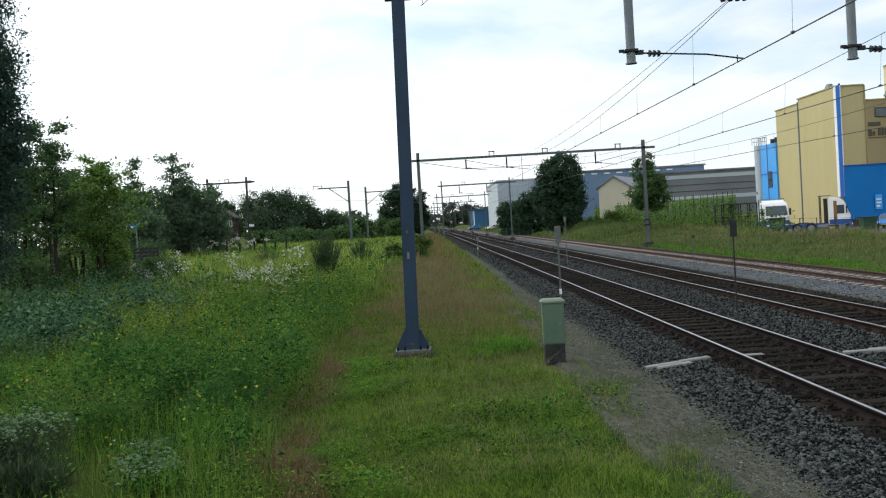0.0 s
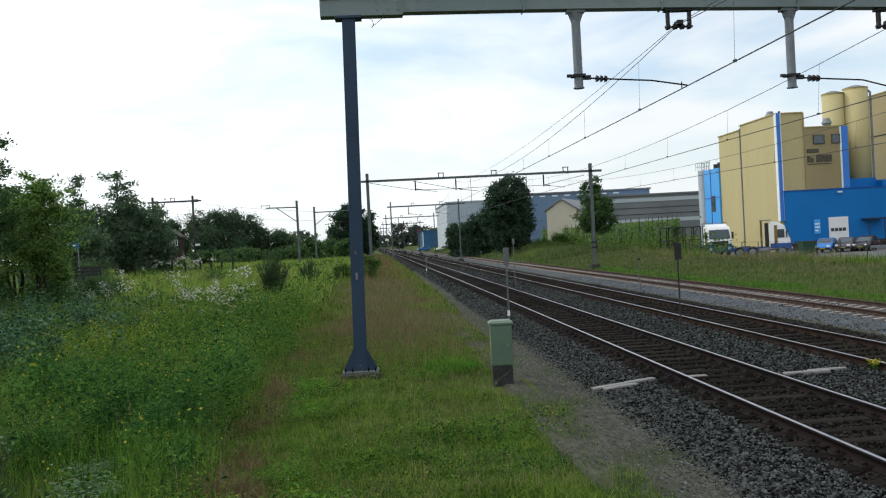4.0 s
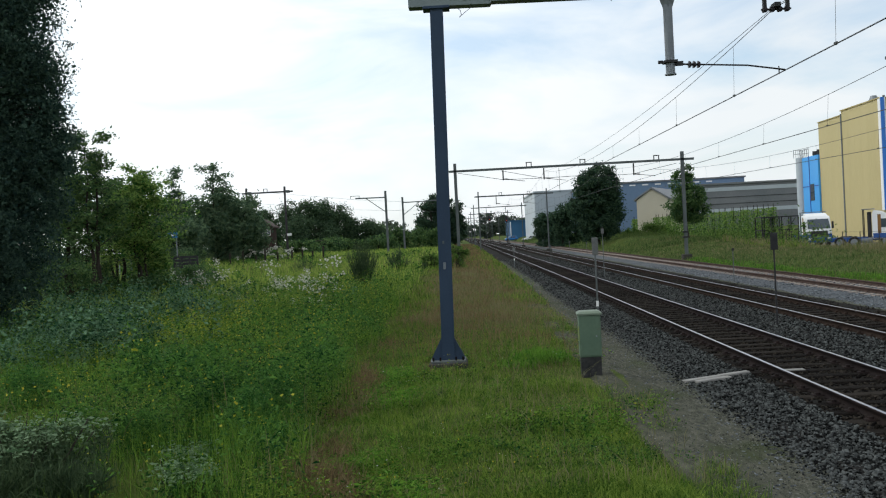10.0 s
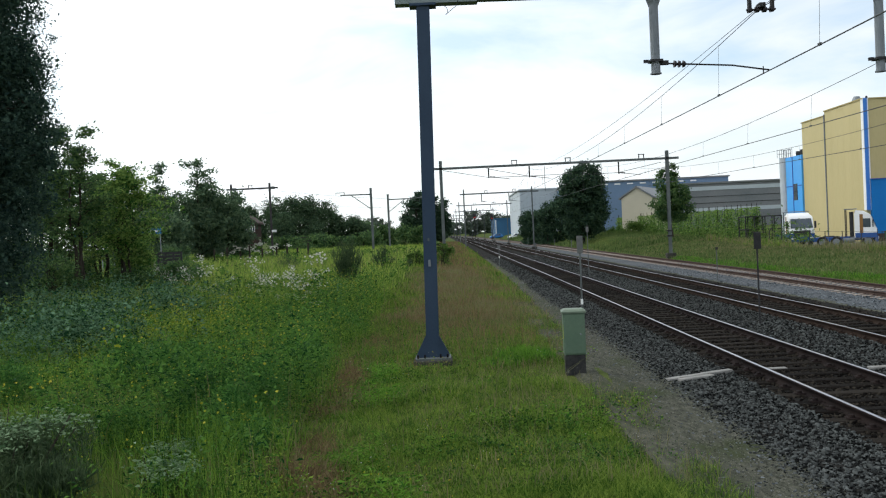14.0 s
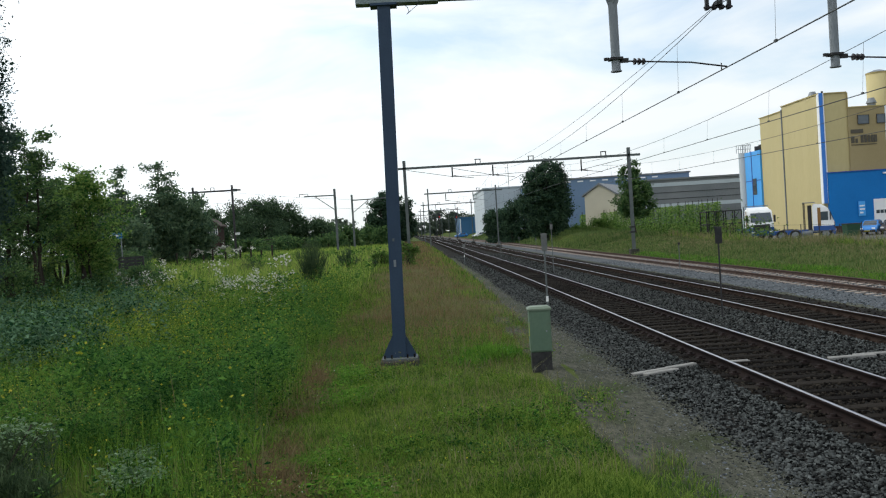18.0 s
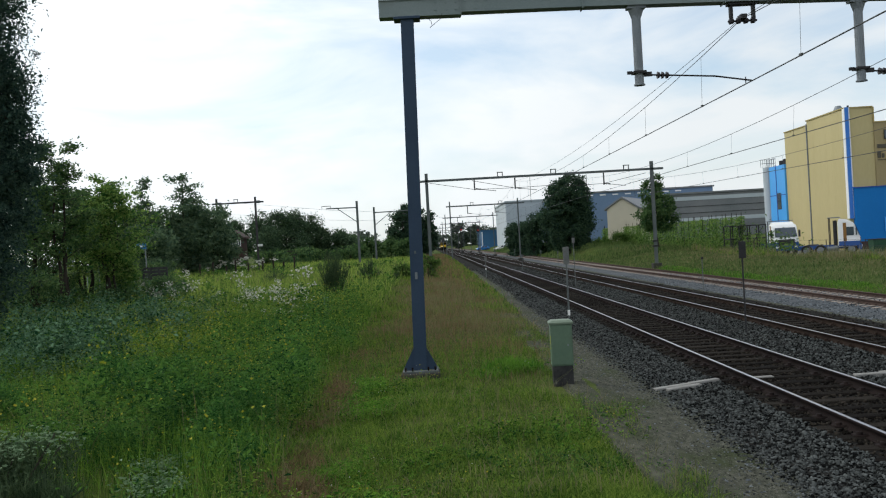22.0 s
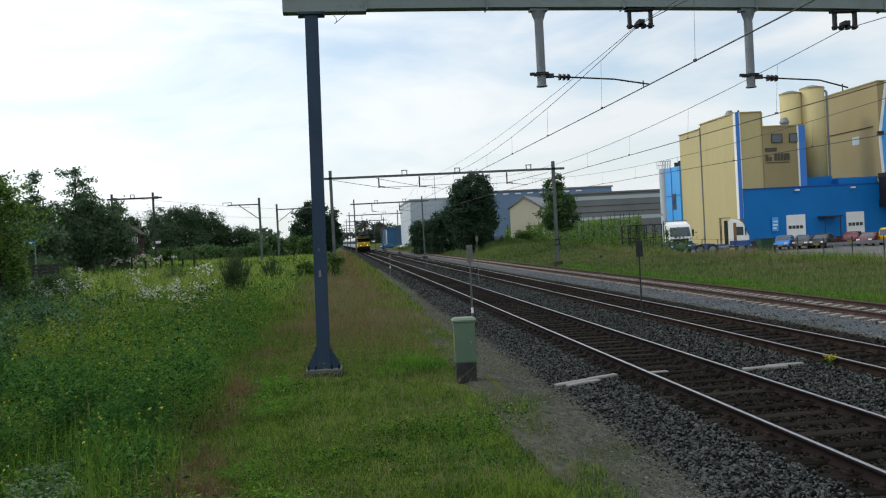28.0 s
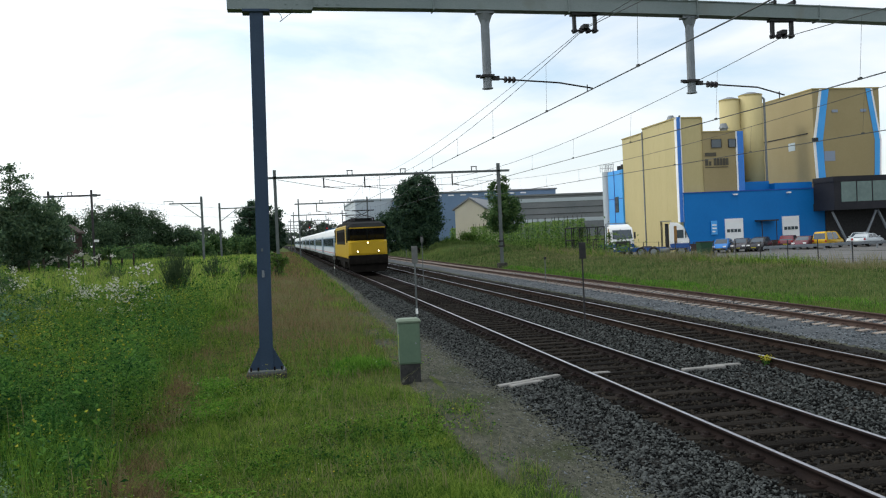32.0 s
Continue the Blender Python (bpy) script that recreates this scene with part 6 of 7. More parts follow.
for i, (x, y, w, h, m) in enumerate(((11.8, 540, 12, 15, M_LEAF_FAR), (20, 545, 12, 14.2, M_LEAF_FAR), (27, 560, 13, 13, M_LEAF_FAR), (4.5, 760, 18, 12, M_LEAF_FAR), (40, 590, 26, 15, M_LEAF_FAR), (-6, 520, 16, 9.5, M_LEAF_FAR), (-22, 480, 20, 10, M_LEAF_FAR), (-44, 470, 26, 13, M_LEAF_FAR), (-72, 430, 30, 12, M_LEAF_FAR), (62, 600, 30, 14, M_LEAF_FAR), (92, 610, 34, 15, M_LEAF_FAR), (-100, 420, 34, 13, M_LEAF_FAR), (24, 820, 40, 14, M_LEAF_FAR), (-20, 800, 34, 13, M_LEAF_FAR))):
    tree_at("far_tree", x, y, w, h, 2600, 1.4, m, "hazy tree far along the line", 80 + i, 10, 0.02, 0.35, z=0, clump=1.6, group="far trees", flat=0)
for i, (x, y, w, h) in enumerate(((-18.0, 40, 3.0, 2.4), (-20.2, 43, 3.6, 3.0), (-16.2, 46, 2.4, 1.6), (-22, 46, 4, 4), (-18.6, 52, 4.5, 2.0), (-16.0, 53, 3.0, 1.5), (-24.5, 56, 5, 2.6), (-21.5, 66, 5, 2.2), (-27, 70, 6, 5), (-19.6, 46.5, 3, 2.2), (-17.6, 49, 2.6, 1.5), (-21, 49, 3.4, 3.4), (-15.4, 50.5, 2.2, 1.4), (-22.5, 43, 3.2, 4.2))):
    tree_at("undergrowth_bush", x, y, w, h, 3600, 0.14, M_LEAF_MID, "dark low undergrowth beneath the trees", 110 + i, 9, 0.02, 0.05, stems=3, clump=0.4, group="undergrowth", category="bush", flat=0)
for i, (x, y, w, h) in enumerate(((28.6, 142, 3.0, 3.2), (30.8, 141, 3.0, 3.0), (26.6, 143, 2.6, 2.8), (24.6, 140, 2.6, 2.4))):
    tree_at("hedge_bush", x, y, w, h, 2600, 0.24, M_LEAF_FRESH, "fresh green shrub in front of the shed", 140 + i, 9, 0.02, 0.05, z=0, clump=0.6, group="shrubs by the shed", category="bush", flat=0)
# small plants close to masts
tree_at("elder_bush", -0.7, 62, 2.2, 1.9, 2200, 0.13, M_LEAF_FRESH, "small fresh green bush beside a mast", 101, 6, 0.15, 0.03, stems=3, clump=0.2, category="bush")
tree_at("elder_bush", -2.6, 66, 2.0, 1.4, 1500, 0.13, M_LEAF_FRESH, "low fresh green bush", 102, 6, 0.15, 0.03, stems=3, clump=0.2, category="bush")


def broom(at, h, w, n, seed, label):
    """Upright broom bush: many slim green shoots from one foot."""
    b = thing("broom_bush", at, 0, label, "bush", "broom bushes")
    rng = np.random.default_rng(seed)
    bm = bmesh.new()
    pts = []
    for i in range(n):
        a, r = rng.uniform(0, 6.28), w * 0.5 * rng.random() ** 0.7
        foot = Vector((math.cos(a) * r * 0.25, math.sin(a) * r * 0.25, 0))
        tip = Vector((math.cos(a) * r, math.sin(a) * r, h * rng.uniform(0.55, 1.0) * (1 - 0.35 * (2 * r / w) ** 2)))
        mid = foot.lerp(tip, 0.5) + Vector((math.cos(a) * -0.06, math.sin(a) * -0.06, 0.05))
        rod(bm, foot, mid, 0.018, 0.013, n=5)
        rod(bm, mid, tip, 0.013, 0.004, n=5)
        for u in rng.random(26 if h > 1 else 70):
            p = foot.lerp(mid, u * 2) if u < 0.5 else mid.lerp(tip, u * 2 - 1)
            pts.append(np.array(p) + rng.normal(size=3) * (0.05, 0.05, 0.06))
    part("shoot", bm, M_BROOM, b)
    v, f = blades(*np.array(pts).T, *((rng.uniform(0.1, 0.28, len(pts)), np.full(len(pts), 0.012 + 0.010 * min(1, h / 2)), seed, 0.35) if h > 1 else (rng.uniform(0.04, 0.13, len(pts)), np.full(len(pts), 0.007), seed, 1.1)))
    part("foliage", mesh_from("foliage", v, f), M_BROOM, b)


M_BROOM = leafy("dark_broom_shoots", (0.030, 0.056, 0.028), (0.078, 0.120, 0.056), 0.2)
broom((-5.15, 44, float(ground_z(-5.15, 44))), 2.75, 1.8, 150, 1, "upright dark green broom bush in the meadow")
broom((-4.62, 60, float(ground_z(-4.62, 60))), 1.85, 2.1, 60, 2, "low dark broom bush in the meadow")
broom((-5.94, 50, float(ground_z(-5.94, 50))), 0.9, 0.8, 18, 3, "small broom bush in the meadow")
broom((-3.06, 62, float(ground_z(-3.06, 62))), 0.9, 0.9, 18, 4, "small broom bush near the line")
for k, (x, y, h, w) in enumerate(((-5.9, 8.9, 0.78, 1.6), (-4.9, 8.8, 0.70, 1.6), (-4.2, 9.1, 0.55, 1.1), (-6.4, 9.4, 0.7, 1.3))):
    broom((x, y, 0), h, w, 70, 20 + k, "feathery dark grey-green broom in the near meadow")
broom((-12.23, 66, float(ground_z(-12.23, 66))), 1.3, 2.4, 30, 5, "round dark bush in the meadow")


# tall screen of staked young trees along the yard
rng = random.Random(9)
for k in range(44):
    y = 99 + k * 1.45
    x = 34.0 - 0.06 * (y - 88) + rng.uniform(-0.2, 0.2)
    h = rng.uniform(3.0, 3.7)
    s = thing("staked_sapling", (x, y, 0.45), rng.uniform(0, 360), "slender green sapling tied to a tall stake", "sapling", "row of saplings")
    if k < 3:
        g = random.Random(k)
        pts = np.array([(g.gauss(0, 0.34), g.gauss(0, 0.34), 3.4 * g.random() ** 0.8 + 0.05) for _ in range(420)])
        pts[:, :2] *= (1.15 - 0.55 * pts[:, 2:] / 3.5)
        if k == 0:
            SAPS = []
        SAPS.append((mesh_from("foliage", *leaves(pts, 0.22, k, 0.0)), None))
        sb = bmesh.new()
        rod(sb, (0.1, 0, -0.2), (0.1, 0, 3.9), 0.035, n=6)
        sm = bpy.data.meshes.new("stake")
        sb.to_mesh(sm)
        sb.free()
        sm.materials.append(M_BARK)
        SAPS[k] = (SAPS[k][0], sm)
        SAPS[k][0].materials.append(M_LEAF_SHRUB)
    me, sm = SAPS[k % 3]
    part("foliage", me, None, s)
    part("stake", sm, None, s)
g = np.random.default_rng(5)
hy = g.uniform(40, 160, 6000)
hx = 33.0 - 0.06 * (hy - 88) + g.normal(0, 0.7, 6000)
hz = 0.25 + np.abs(g.normal(0, 0.5, 6000)) * (1 + smooth(hy, 78, 92) * 1.1) * np.where(hy < 84, 0.45, 1)
keep = (hy > 84) | (hx < 31)
low = part("bank_scrub", mesh_from("bank_scrub", *leaves(np.stack([hx, hy, hz], -1)[keep], 0.3, 6)), M_LEAF_FRESH)
tagged(low, "rough green scrub at the foot of the saplings", "scrub", kind="stuff")


# ---- grass and meadow ----
def scatter(n, x0, x1, y0, y1, seed, power=1.0):
    rng = np.random.default_rng(seed)
    y = y0 + (y1 - y0) * rng.random(n) ** power
    return rng.uniform(x0, x1, n), y, rng


def patchy(x, y, s, seed):
    """A soft field of chance between 0 and 1."""
    r = np.random.default_rng(seed)
    v = 0
    for k in range(6):
        a, p = r.uniform(0, 6.28), r.uniform(0, 6.28)
        f = s * (0.6 + 0.5 * k)
        v = v + np.sin((x * math.cos(a) + y * math.sin(a)) * f + p) / (1 + 0.4 * k)
    return 1 / (1 + np.exp(-1.6 * v))


def in_view(x, y, margin=3.0):
    return (x > -0.60 * y - margin) & (x < 0.78 * y + margin)


def grass(name, n, x0, x1, y0, y1, h, w, material, label, seed, power=1.0, where=None, lean=0.4, kind_cat="grass"):
    x, y, rng = scatter(n, x0, x1, y0, y1, seed, power)
    keep = in_view(x, y)
    if where is not None:
        keep &= rng.random(n) < where(x, y)
    x, y = x[keep], y[keep]
    xo = x + off(y)
    hh = rng.uniform(h[0], h[1], len(x)) * (0.5 + 0.9 * patchy(x, y, 1.9, seed + 50))
    ww = w * (0.6 + 0.8 * rng.random(len(x))) * np.maximum(1, y / 22)
    ob = part(name, mesh_from(name, *blades(xo, y, ground_z(xo, y), hh, ww, seed, lean)), material)
    return tagged(ob, label, kind_cat, kind="stuff")


def lawn_edge(y):
    return -1.86 - 0.06 * np.clip(y - 10, -3, 9) - 0.012 * np.clip(y - 19, 0, 80) + 0.16 * np.sin(y * 0.9) + 0.12 * np.sin(y * 2.3)


def path_edge(y):
    bays = np.interp(y, (8, 10, 11.5, 13.4, 15, 17, 20, 28, 36, 60), (2.7, 2.64, 2.56, 2.78, 2.2, 2.35, 2.7, 2.9, 2.85, 3.0))
    return bays + 0.06 * np.sin(y * 2.1 + 1) + 0.07 * np.sin(y * 4.7) + 0.05 * np.sin(y * 11.3)


def parched(x, y):
    """The dried-out middle of the lawn, away from the camera's end."""
    return np.exp(-((x - 0.2) / 1.75) ** 4) * smooth(y, 19, 29)


def on_lawn(x, y):
    trodden = (np.hypot(x - 2.07, y - 16.2) < 0.42) | ((np.abs(x + 0.49) < 0.5) & (np.abs(y - 18.2) < 0.6)) | ((np.abs(x - 2.07) < 0.26) & (np.abs(y - 15.8) < 0.7))
    return ((x > lawn_edge(y) - 0.3) & (x < path_edge(y)) & ~trodden).astype(float)


def dry(x, y):
    return on_lawn(x + 0.9 * (patchy(x, y, 1.3, 44) - 0.4), y) * np.clip(-0.15 + 0.45 * parched(x, y) + 0.5 * patchy(x, y, 0.5, 3), 0, 1)


def in_meadow(x, y):
    return (x < lawn_edge(y)).astype(float)


def clear_of_bushes(x, y):
    return np.where((np.hypot((x + 5.2) / 1.25, y - 9.0) < 1.3) | (np.hypot(x + 3.5, y - 10.4) < 0.5) | (np.hypot(x + 3.1, y - 9.3) < 0.55), 0.0, 1.0)


def red_strip(x, y):
    return np.exp(-((x - lawn_edge(y) - 0.1) / 0.27) ** 2) * np.clip(1.3 * patchy(x, y, 0.9, 8) + 0.7 * (1 - smooth(y, 10, 13)) - 0.2, 0, 1) * (1 - smooth(y, 17, 26))


grass("lawn_grass", 330000, -2.8, 3.4, 7.5, 34, (0.03, 0.115), 0.0085, M_GRASS, "short tufty green lawn grass", 1, 1.45, lambda x, y: on_lawn(x, y) * (1 - 0.75 * red_strip(x, y)) * (1 - 0.8 * smooth(x - path_edge(y), -0.7, 0.0)) * (0.3 + 0.7 * patchy(x, y, 2.1, 2)) * (1 - 0.6 * parched(x, y)), 1.1)
grass("long_grass", 16000, -2.8, 3.2, 7.5, 34, (0.12, 0.28), 0.006, M_GRASS, "longer blades standing out of the lawn", 15, 1.4, lambda x, y: on_lawn(x, y) * patchy(x, y, 2.6, 9) ** 2, 0.7)
grass("lawn_grass", 60000, -3.5, 4.0, 33, 190, (0.15, 0.36), 0.012, M_GRASS, "longer grass strip along the line", 2, 1.5, lambda x, y: on_lawn(x, y) * (0.35 + 0.65 * patchy(x, y, 0.3, 42)) * (1 - 0.72 * parched(x, y)))
grass("dry_grass", 110000, -2.8, 3.6, 9, 60, (0.14, 0.36), 0.007, M_GRASS_DRY, "dry straw-coloured seeding grass", 3, 1.2, lambda x, y: 0.8 * dry(x, y) + 0.17 * on_lawn(x, y) * patchy(x, y, 1.6, 45), 0.6)
grass("dry_grass", 110000, -2.5, 3.6, 17, 200, (0.14, 0.40), 0.009, M_GRASS_RED, "reddish seeding grass along the line", 4, 1.7, lambda x, y: on_lawn(x, y) * (0.12 + 0.75 * parched(x, y)) * (0.3 + 0.7 * patchy(x, y, 0.5, 41)), 0.5)
grass("sorrel", 170000, -3.2, 0.5, 7.5, 30, (0.06, 0.22), 0.010, M_SORREL, "red-brown sorrel along the edge of the lawn", 5, 1.2, red_strip, 0.9)
grass("meadow_grass", 190000, -24, -0.8, 7.5, 40, (0.20, 0.62), 0.0075, M_MEADOW, "tall lush meadow grass", 6, 1.15, lambda x, y: in_meadow(x, y) * (0.35 + 0.65 * clear_of_bushes(x, y)) * (0.4 + 0.6 * patchy(x, y, 0.6, 5)))
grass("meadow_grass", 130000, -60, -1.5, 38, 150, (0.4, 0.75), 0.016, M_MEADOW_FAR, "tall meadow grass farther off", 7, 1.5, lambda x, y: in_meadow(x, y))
grass("meadow_straw", 34000, -40, -1.2, 9, 110, (0.45, 0.85), 0.008, M_GRASS_DRY, "pale seed stalks in the meadow", 8, 1.3, lambda x, y: in_meadow(x, y) * clear_of_bushes(x, y) * patchy(x, y, 0.35, 12) * 0.9)
grass("bank_grass", 50000, 16.5, 31, 14, 100, (0.10, 0.28), 0.012, M_BANK, "rough grass bank between siding and yard", 9, 1.3, None, 0.8)
grass("bank_grass", 60000, 16.8, 31, 14, 110, (0.15, 0.36), 0.009, M_GRASS_DRY, "straw-coloured seeding grass on the bank", 10, 1.3, lambda x, y: 0.15 + 0.85 * smooth(x, 19, 25) * patchy(x, y, 0.4, 14), 0.6)
grass("bank_edge_grass", 26000, 16.6, 18.6, 16, 70, (0.06, 0.2), 0.011, M_LUSH, "fresh green grass edge beside the siding", 19, 1.2, lambda x, y: np.exp(-((x - 17.3) / 0.6) ** 2), 0.8)
grass("bank_grass", 22000, 16.8, 34, 95, 260, (0.3, 0.6), 0.014, M_BANK, "rough grass beside the siding far off", 11, 1.3, None)
grass("ballast_weeds", 5000, 2.5, 3.9, 8, 60, (0.02, 0.06), 0.008, M_WEED, "sparse weeds on the path", 12, 1.2, lambda x, y: patchy(x, y, 2.2, 16) ** 3 * (1 - 0.7 * smooth(x, 2.9, 3.8)), 0.9, "weeds")
grass("bank_grass", 14000, 26.8, 29.3, 25, 95, (0.35, 0.85), 0.010, M_GRASS_DRY, "tall seeding grass along the yard fence", 13, 1.2, lambda x, y: patchy(x, y, 0.6, 17) ** 1.5)
grass("bank_grass", 14000, 26.8, 29.3, 25, 95, (0.3, 0.7), 0.010, M_GRASS, "tall green grass along the yard fence", 14, 1.2, lambda x, y: patchy(x, y, 0.6, 18) ** 1.5)


def herb_mesh(seed, h, n_leaf, leaf, spread, flowers=0, fl=0.03, slim=0.4):
    """One leafy plant: leaf places up a few stems, and flower places at the top."""
    rng = np.random.default_rng(seed)
    stems = rng.integers(3, 7)
    lp, fp = [], []
    for _ in range(stems):
        a, r = rng.uniform(0, 6.28), rng.uniform(0.1, 1) * spread
        top = np.array((math.cos(a) * r, math.sin(a) * r, h * rng.uniform(0.75, 1.05)))
        u = rng.random(n_leaf // stems) ** 0.8
        lp.append(u[:, None] * top + rng.normal(size=(len(u), 3)) * (0.08, 0.08, 0.04) * (0.6 + spread * 2))
        if flowers:
            fp.append(top + rng.normal(size=(flowers // stems + 1, 3)) * (0.07, 0.07, 0.035))
    v, f = leaves(np.concatenate(lp), leaf, seed, 0.45, slim)
    w = leaves(np.concatenate(fp), fl, seed + 1, 0.6, 0.9)[0] if flowers else np.zeros((0, 3))
    return v, w


def plants(name, n, x0, x1, y0, y1, make, material, label, seed, where, power=1.0, flower_mat=None, cat="herbs", flower_name="", size=(0.75, 1.25)):
    """Scatters a few sorts of one plant, joined into one mesh of leaves and one of flowers."""
    x, y, rng = scatter(n, x0, x1, y0, y1, seed, power)
    keep = in_view(x, y) & (rng.random(n) < where(x, y))
    x, y = x[keep], y[keep]
    sorts = [make(seed * 10 + k) for k in range(4)]
    out, outf = [], []
    for k, (v, w) in enumerate(sorts):
        m = np.arange(len(x)) % 4 == k
        a, s = rng.uniform(0, 6.28, m.sum()), rng.uniform(*size, m.sum()) * (0.4 + 1.35 * patchy(x[m], y[m], 2.3, 70) ** 1.8)
        for src, dst in ((v, out), (w, outf)):
            if len(src):
                p = src[None] * s[:, None, None]
                q = np.stack([p[..., 0] * np.cos(a)[:, None] - p[..., 1] * np.sin(a)[:, None], p[..., 0] * np.sin(a)[:, None] + p[..., 1] * np.cos(a)[:, None], p[..., 2]], -1)
                xo = x[m] + off(y[m])
                q += np.stack([xo, y[m], ground_z(xo, y[m])], -1)[:, None]
                dst.append(q.reshape(-1, 3))
    v = np.concatenate(out)
    ob = part(name, mesh_from(name, v, np.arange(len(v)).reshape(-1, 4)), material)
    tagged(ob, label, cat, kind="stuff")
    if outf:
        v = np.concatenate(outf)
        fo = part(flower_name, mesh_from(flower_name, v, np.arange(len(v)).reshape(-1, 4)), flower_mat)
        tagged(fo, label + ", in flower", "flowers", kind="stuff")


plants("meadow_herbs", 10500, -22, -1.3, 8, 42, lambda s: herb_mesh(s, 0.62, 84, 0.036, 0.15, slim=0.3), M_HERB, "bushy green meadow herbs", 1, lambda x, y: in_meadow(x, y) * clear_of_bushes(x, y) * np.where(x > lawn_edge(y) - 2.5, 1.0, 0.75) * patchy(x, y, 1.0, 21) ** 2.0, 1.15, size=(0.6, 1.6))
plants("meadow_herbs", 1800, -30, -1.6, 40, 100, lambda s: herb_mesh(s, 0.6, 40, 0.13, 0.3), M_HERB, "green meadow herbs farther off", 2, lambda x, y: in_meadow(x, y) * patchy(x, y, 0.3, 22), 1.2)
plants("tall_herbs", 2600, -6, -1.5, 8, 45, lambda s: herb_mesh(s, 0.8, 110, 0.042, 0.2, 3, 0.02, slim=0.34), M_HERB, "tall leafy herbs along the meadow's edge", 12, lambda x, y: ((x < lawn_edge(y) - 0.15) & (x > lawn_edge(y) - 3.2)) * clear_of_bushes(x, y) * (0.1 + 0.9 * patchy(x, y, 1.4, 51) ** 2), 1.1, M_YELLOW_BUD, "herbs", "small_yellow_flowers", (0.7, 1.35))
plants("edge_herbs", 1500, -4.5, -1.2, 11, 42, lambda s: herb_mesh(s, 0.95, 100, 0.045, 0.2, 4, 0.02, slim=0.32), M_HERB, "tall leafy herbs bordering the lawn", 14, lambda x, y: np.exp(-((x - lawn_edge(y) + 0.85) / 0.5) ** 2) * smooth(y, 11, 14) * patchy(x, y, 1.2, 77), 1.0, M_YELLOW_BUD, "herbs", "edge_herb_buds", (0.7, 1.3))
plants("ragwort", 620, -20, -0.9, 9, 48, lambda s: herb_mesh(s, 0.68, 30, 0.045, 0.14, 12, 0.022), M_HERB, "ragwort with yellow flower heads", 3, lambda x, y: in_meadow(x, y) * patchy(x, y, 0.5, 23) ** 1.5, 1.1, M_YELLOW_FL, "ragwort", "ragwort_flowers")
plants("bedstraw", 5200, -20, -1.6, 8.2, 44, lambda s: herb_mesh(s, 0.5, 90, 0.026, 0.18, slim=0.3), M_GALIUM, "yellow-green bedstraw among the meadow herbs", 18, lambda x, y: in_meadow(x, y) * clear_of_bushes(x, y) * (0.04 + patchy(x, y, 0.75, 91) ** 2.4), 1.15, size=(0.7, 1.6))
plants("bedstraw_fringe", 900, -3.6, -1.7, 8.2, 30, lambda s: herb_mesh(s, 0.34, 60, 0.026, 0.15, slim=0.3), M_GALIUM, "yellow-green bedstraw along the edge of the meadow", 19, lambda x, y: np.exp(-((x - lawn_edge(y) + 0.25) / 0.35) ** 2) * patchy(x, y, 1.4, 92), 1.1)
plants("goldenrod", 1100, -8.5, -2.0, 20, 38, lambda s: herb_mesh(s, 0.62, 60, 0.055, 0.2, 14, 0.022, slim=0.32), M_GALIUM, "bank of yellow-flowering herbs", 4, lambda x, y: in_meadow(x, y) * patchy(x, y, 0.5, 24), 1.0, M_YELLOW_BUD, "yellow herbs", "goldenrod_flowers")
plants("lawn_flowers", 200, -2, 2.4, 9, 26, lambda s: herb_mesh(s, 0.18, 8, 0.03, 0.06, 3, 0.013), M_GRASS, "small flowering weeds in the lawn", 5, on_lawn, 1.1, M_YELLOW_FL, "weeds", "lawn_blossoms")
plants("brambles", 3000, -19, -2.6, 17, 42, lambda s: herb_mesh(s, 0.75, 100, 0.062, 0.34, slim=0.55), M_NETTLE, "grey-green bramble thicket in front of the trees", 6,
       lambda x, y: in_meadow(x, y) * np.exp(-((x + 0.30 * y + 2.6) / (1.2 + 0.06 * y)) ** 2) * (y > 18) * (0.15 + patchy(x, y, 0.9, 33)), 1.0, cat="brambles")
plants("meadowsweet", 1500, -17, -4.6, 29, 51, lambda s: herb_mesh(s, 0.95, 50, 0.07, 0.2, 40, 0.042), M_HERB, "tall meadowsweet with creamy white plumes", 7, lambda x, y: in_meadow(x, y) * np.exp(-((y - 32.5 + 1.55 * (x + 5.5)) / 1.3) ** 2) * (0.2 + 0.8 * patchy(x, y, 0.8, 27)), 1.0, M_WHITE_FL, "meadowsweet", "meadowsweet_plumes")
plants("meadowsweet", 70, -23.5, -17.5, 90, 100, lambda s: herb_mesh(s, 1.1, 24, 0.2, 0.3, 18, 0.12), M_HERB, "white-flowering herbs far across the meadow", 8, lambda x, y: patchy(x, y, 0.3, 28), 1.0, M_WHITE_FL, "meadowsweet", "far_white_plumes")
plants("lawn_herbs", 6500, -2.5, 2.8, 7.8, 26, lambda s: herb_mesh(s, 0.11, 26, 0.026, 0.10, slim=0.5), M_MEADOW, "low leafy weeds in the lawn", 13, lambda x, y: on_lawn(x, y) * patchy(x, y, 1.8, 61) ** 2, 1.3, cat="weeds")
plants("clover_patches", 2600, -2.5, 2.8, 7.8, 24, lambda s: herb_mesh(s, 0.07, 34, 0.022, 0.12, slim=0.8), M_HERB, "dark green clover patches in the lawn", 16, lambda x, y: on_lawn(x, y) * patchy(x, y, 1.5, 63) ** 3, 1.3, cat="clover")
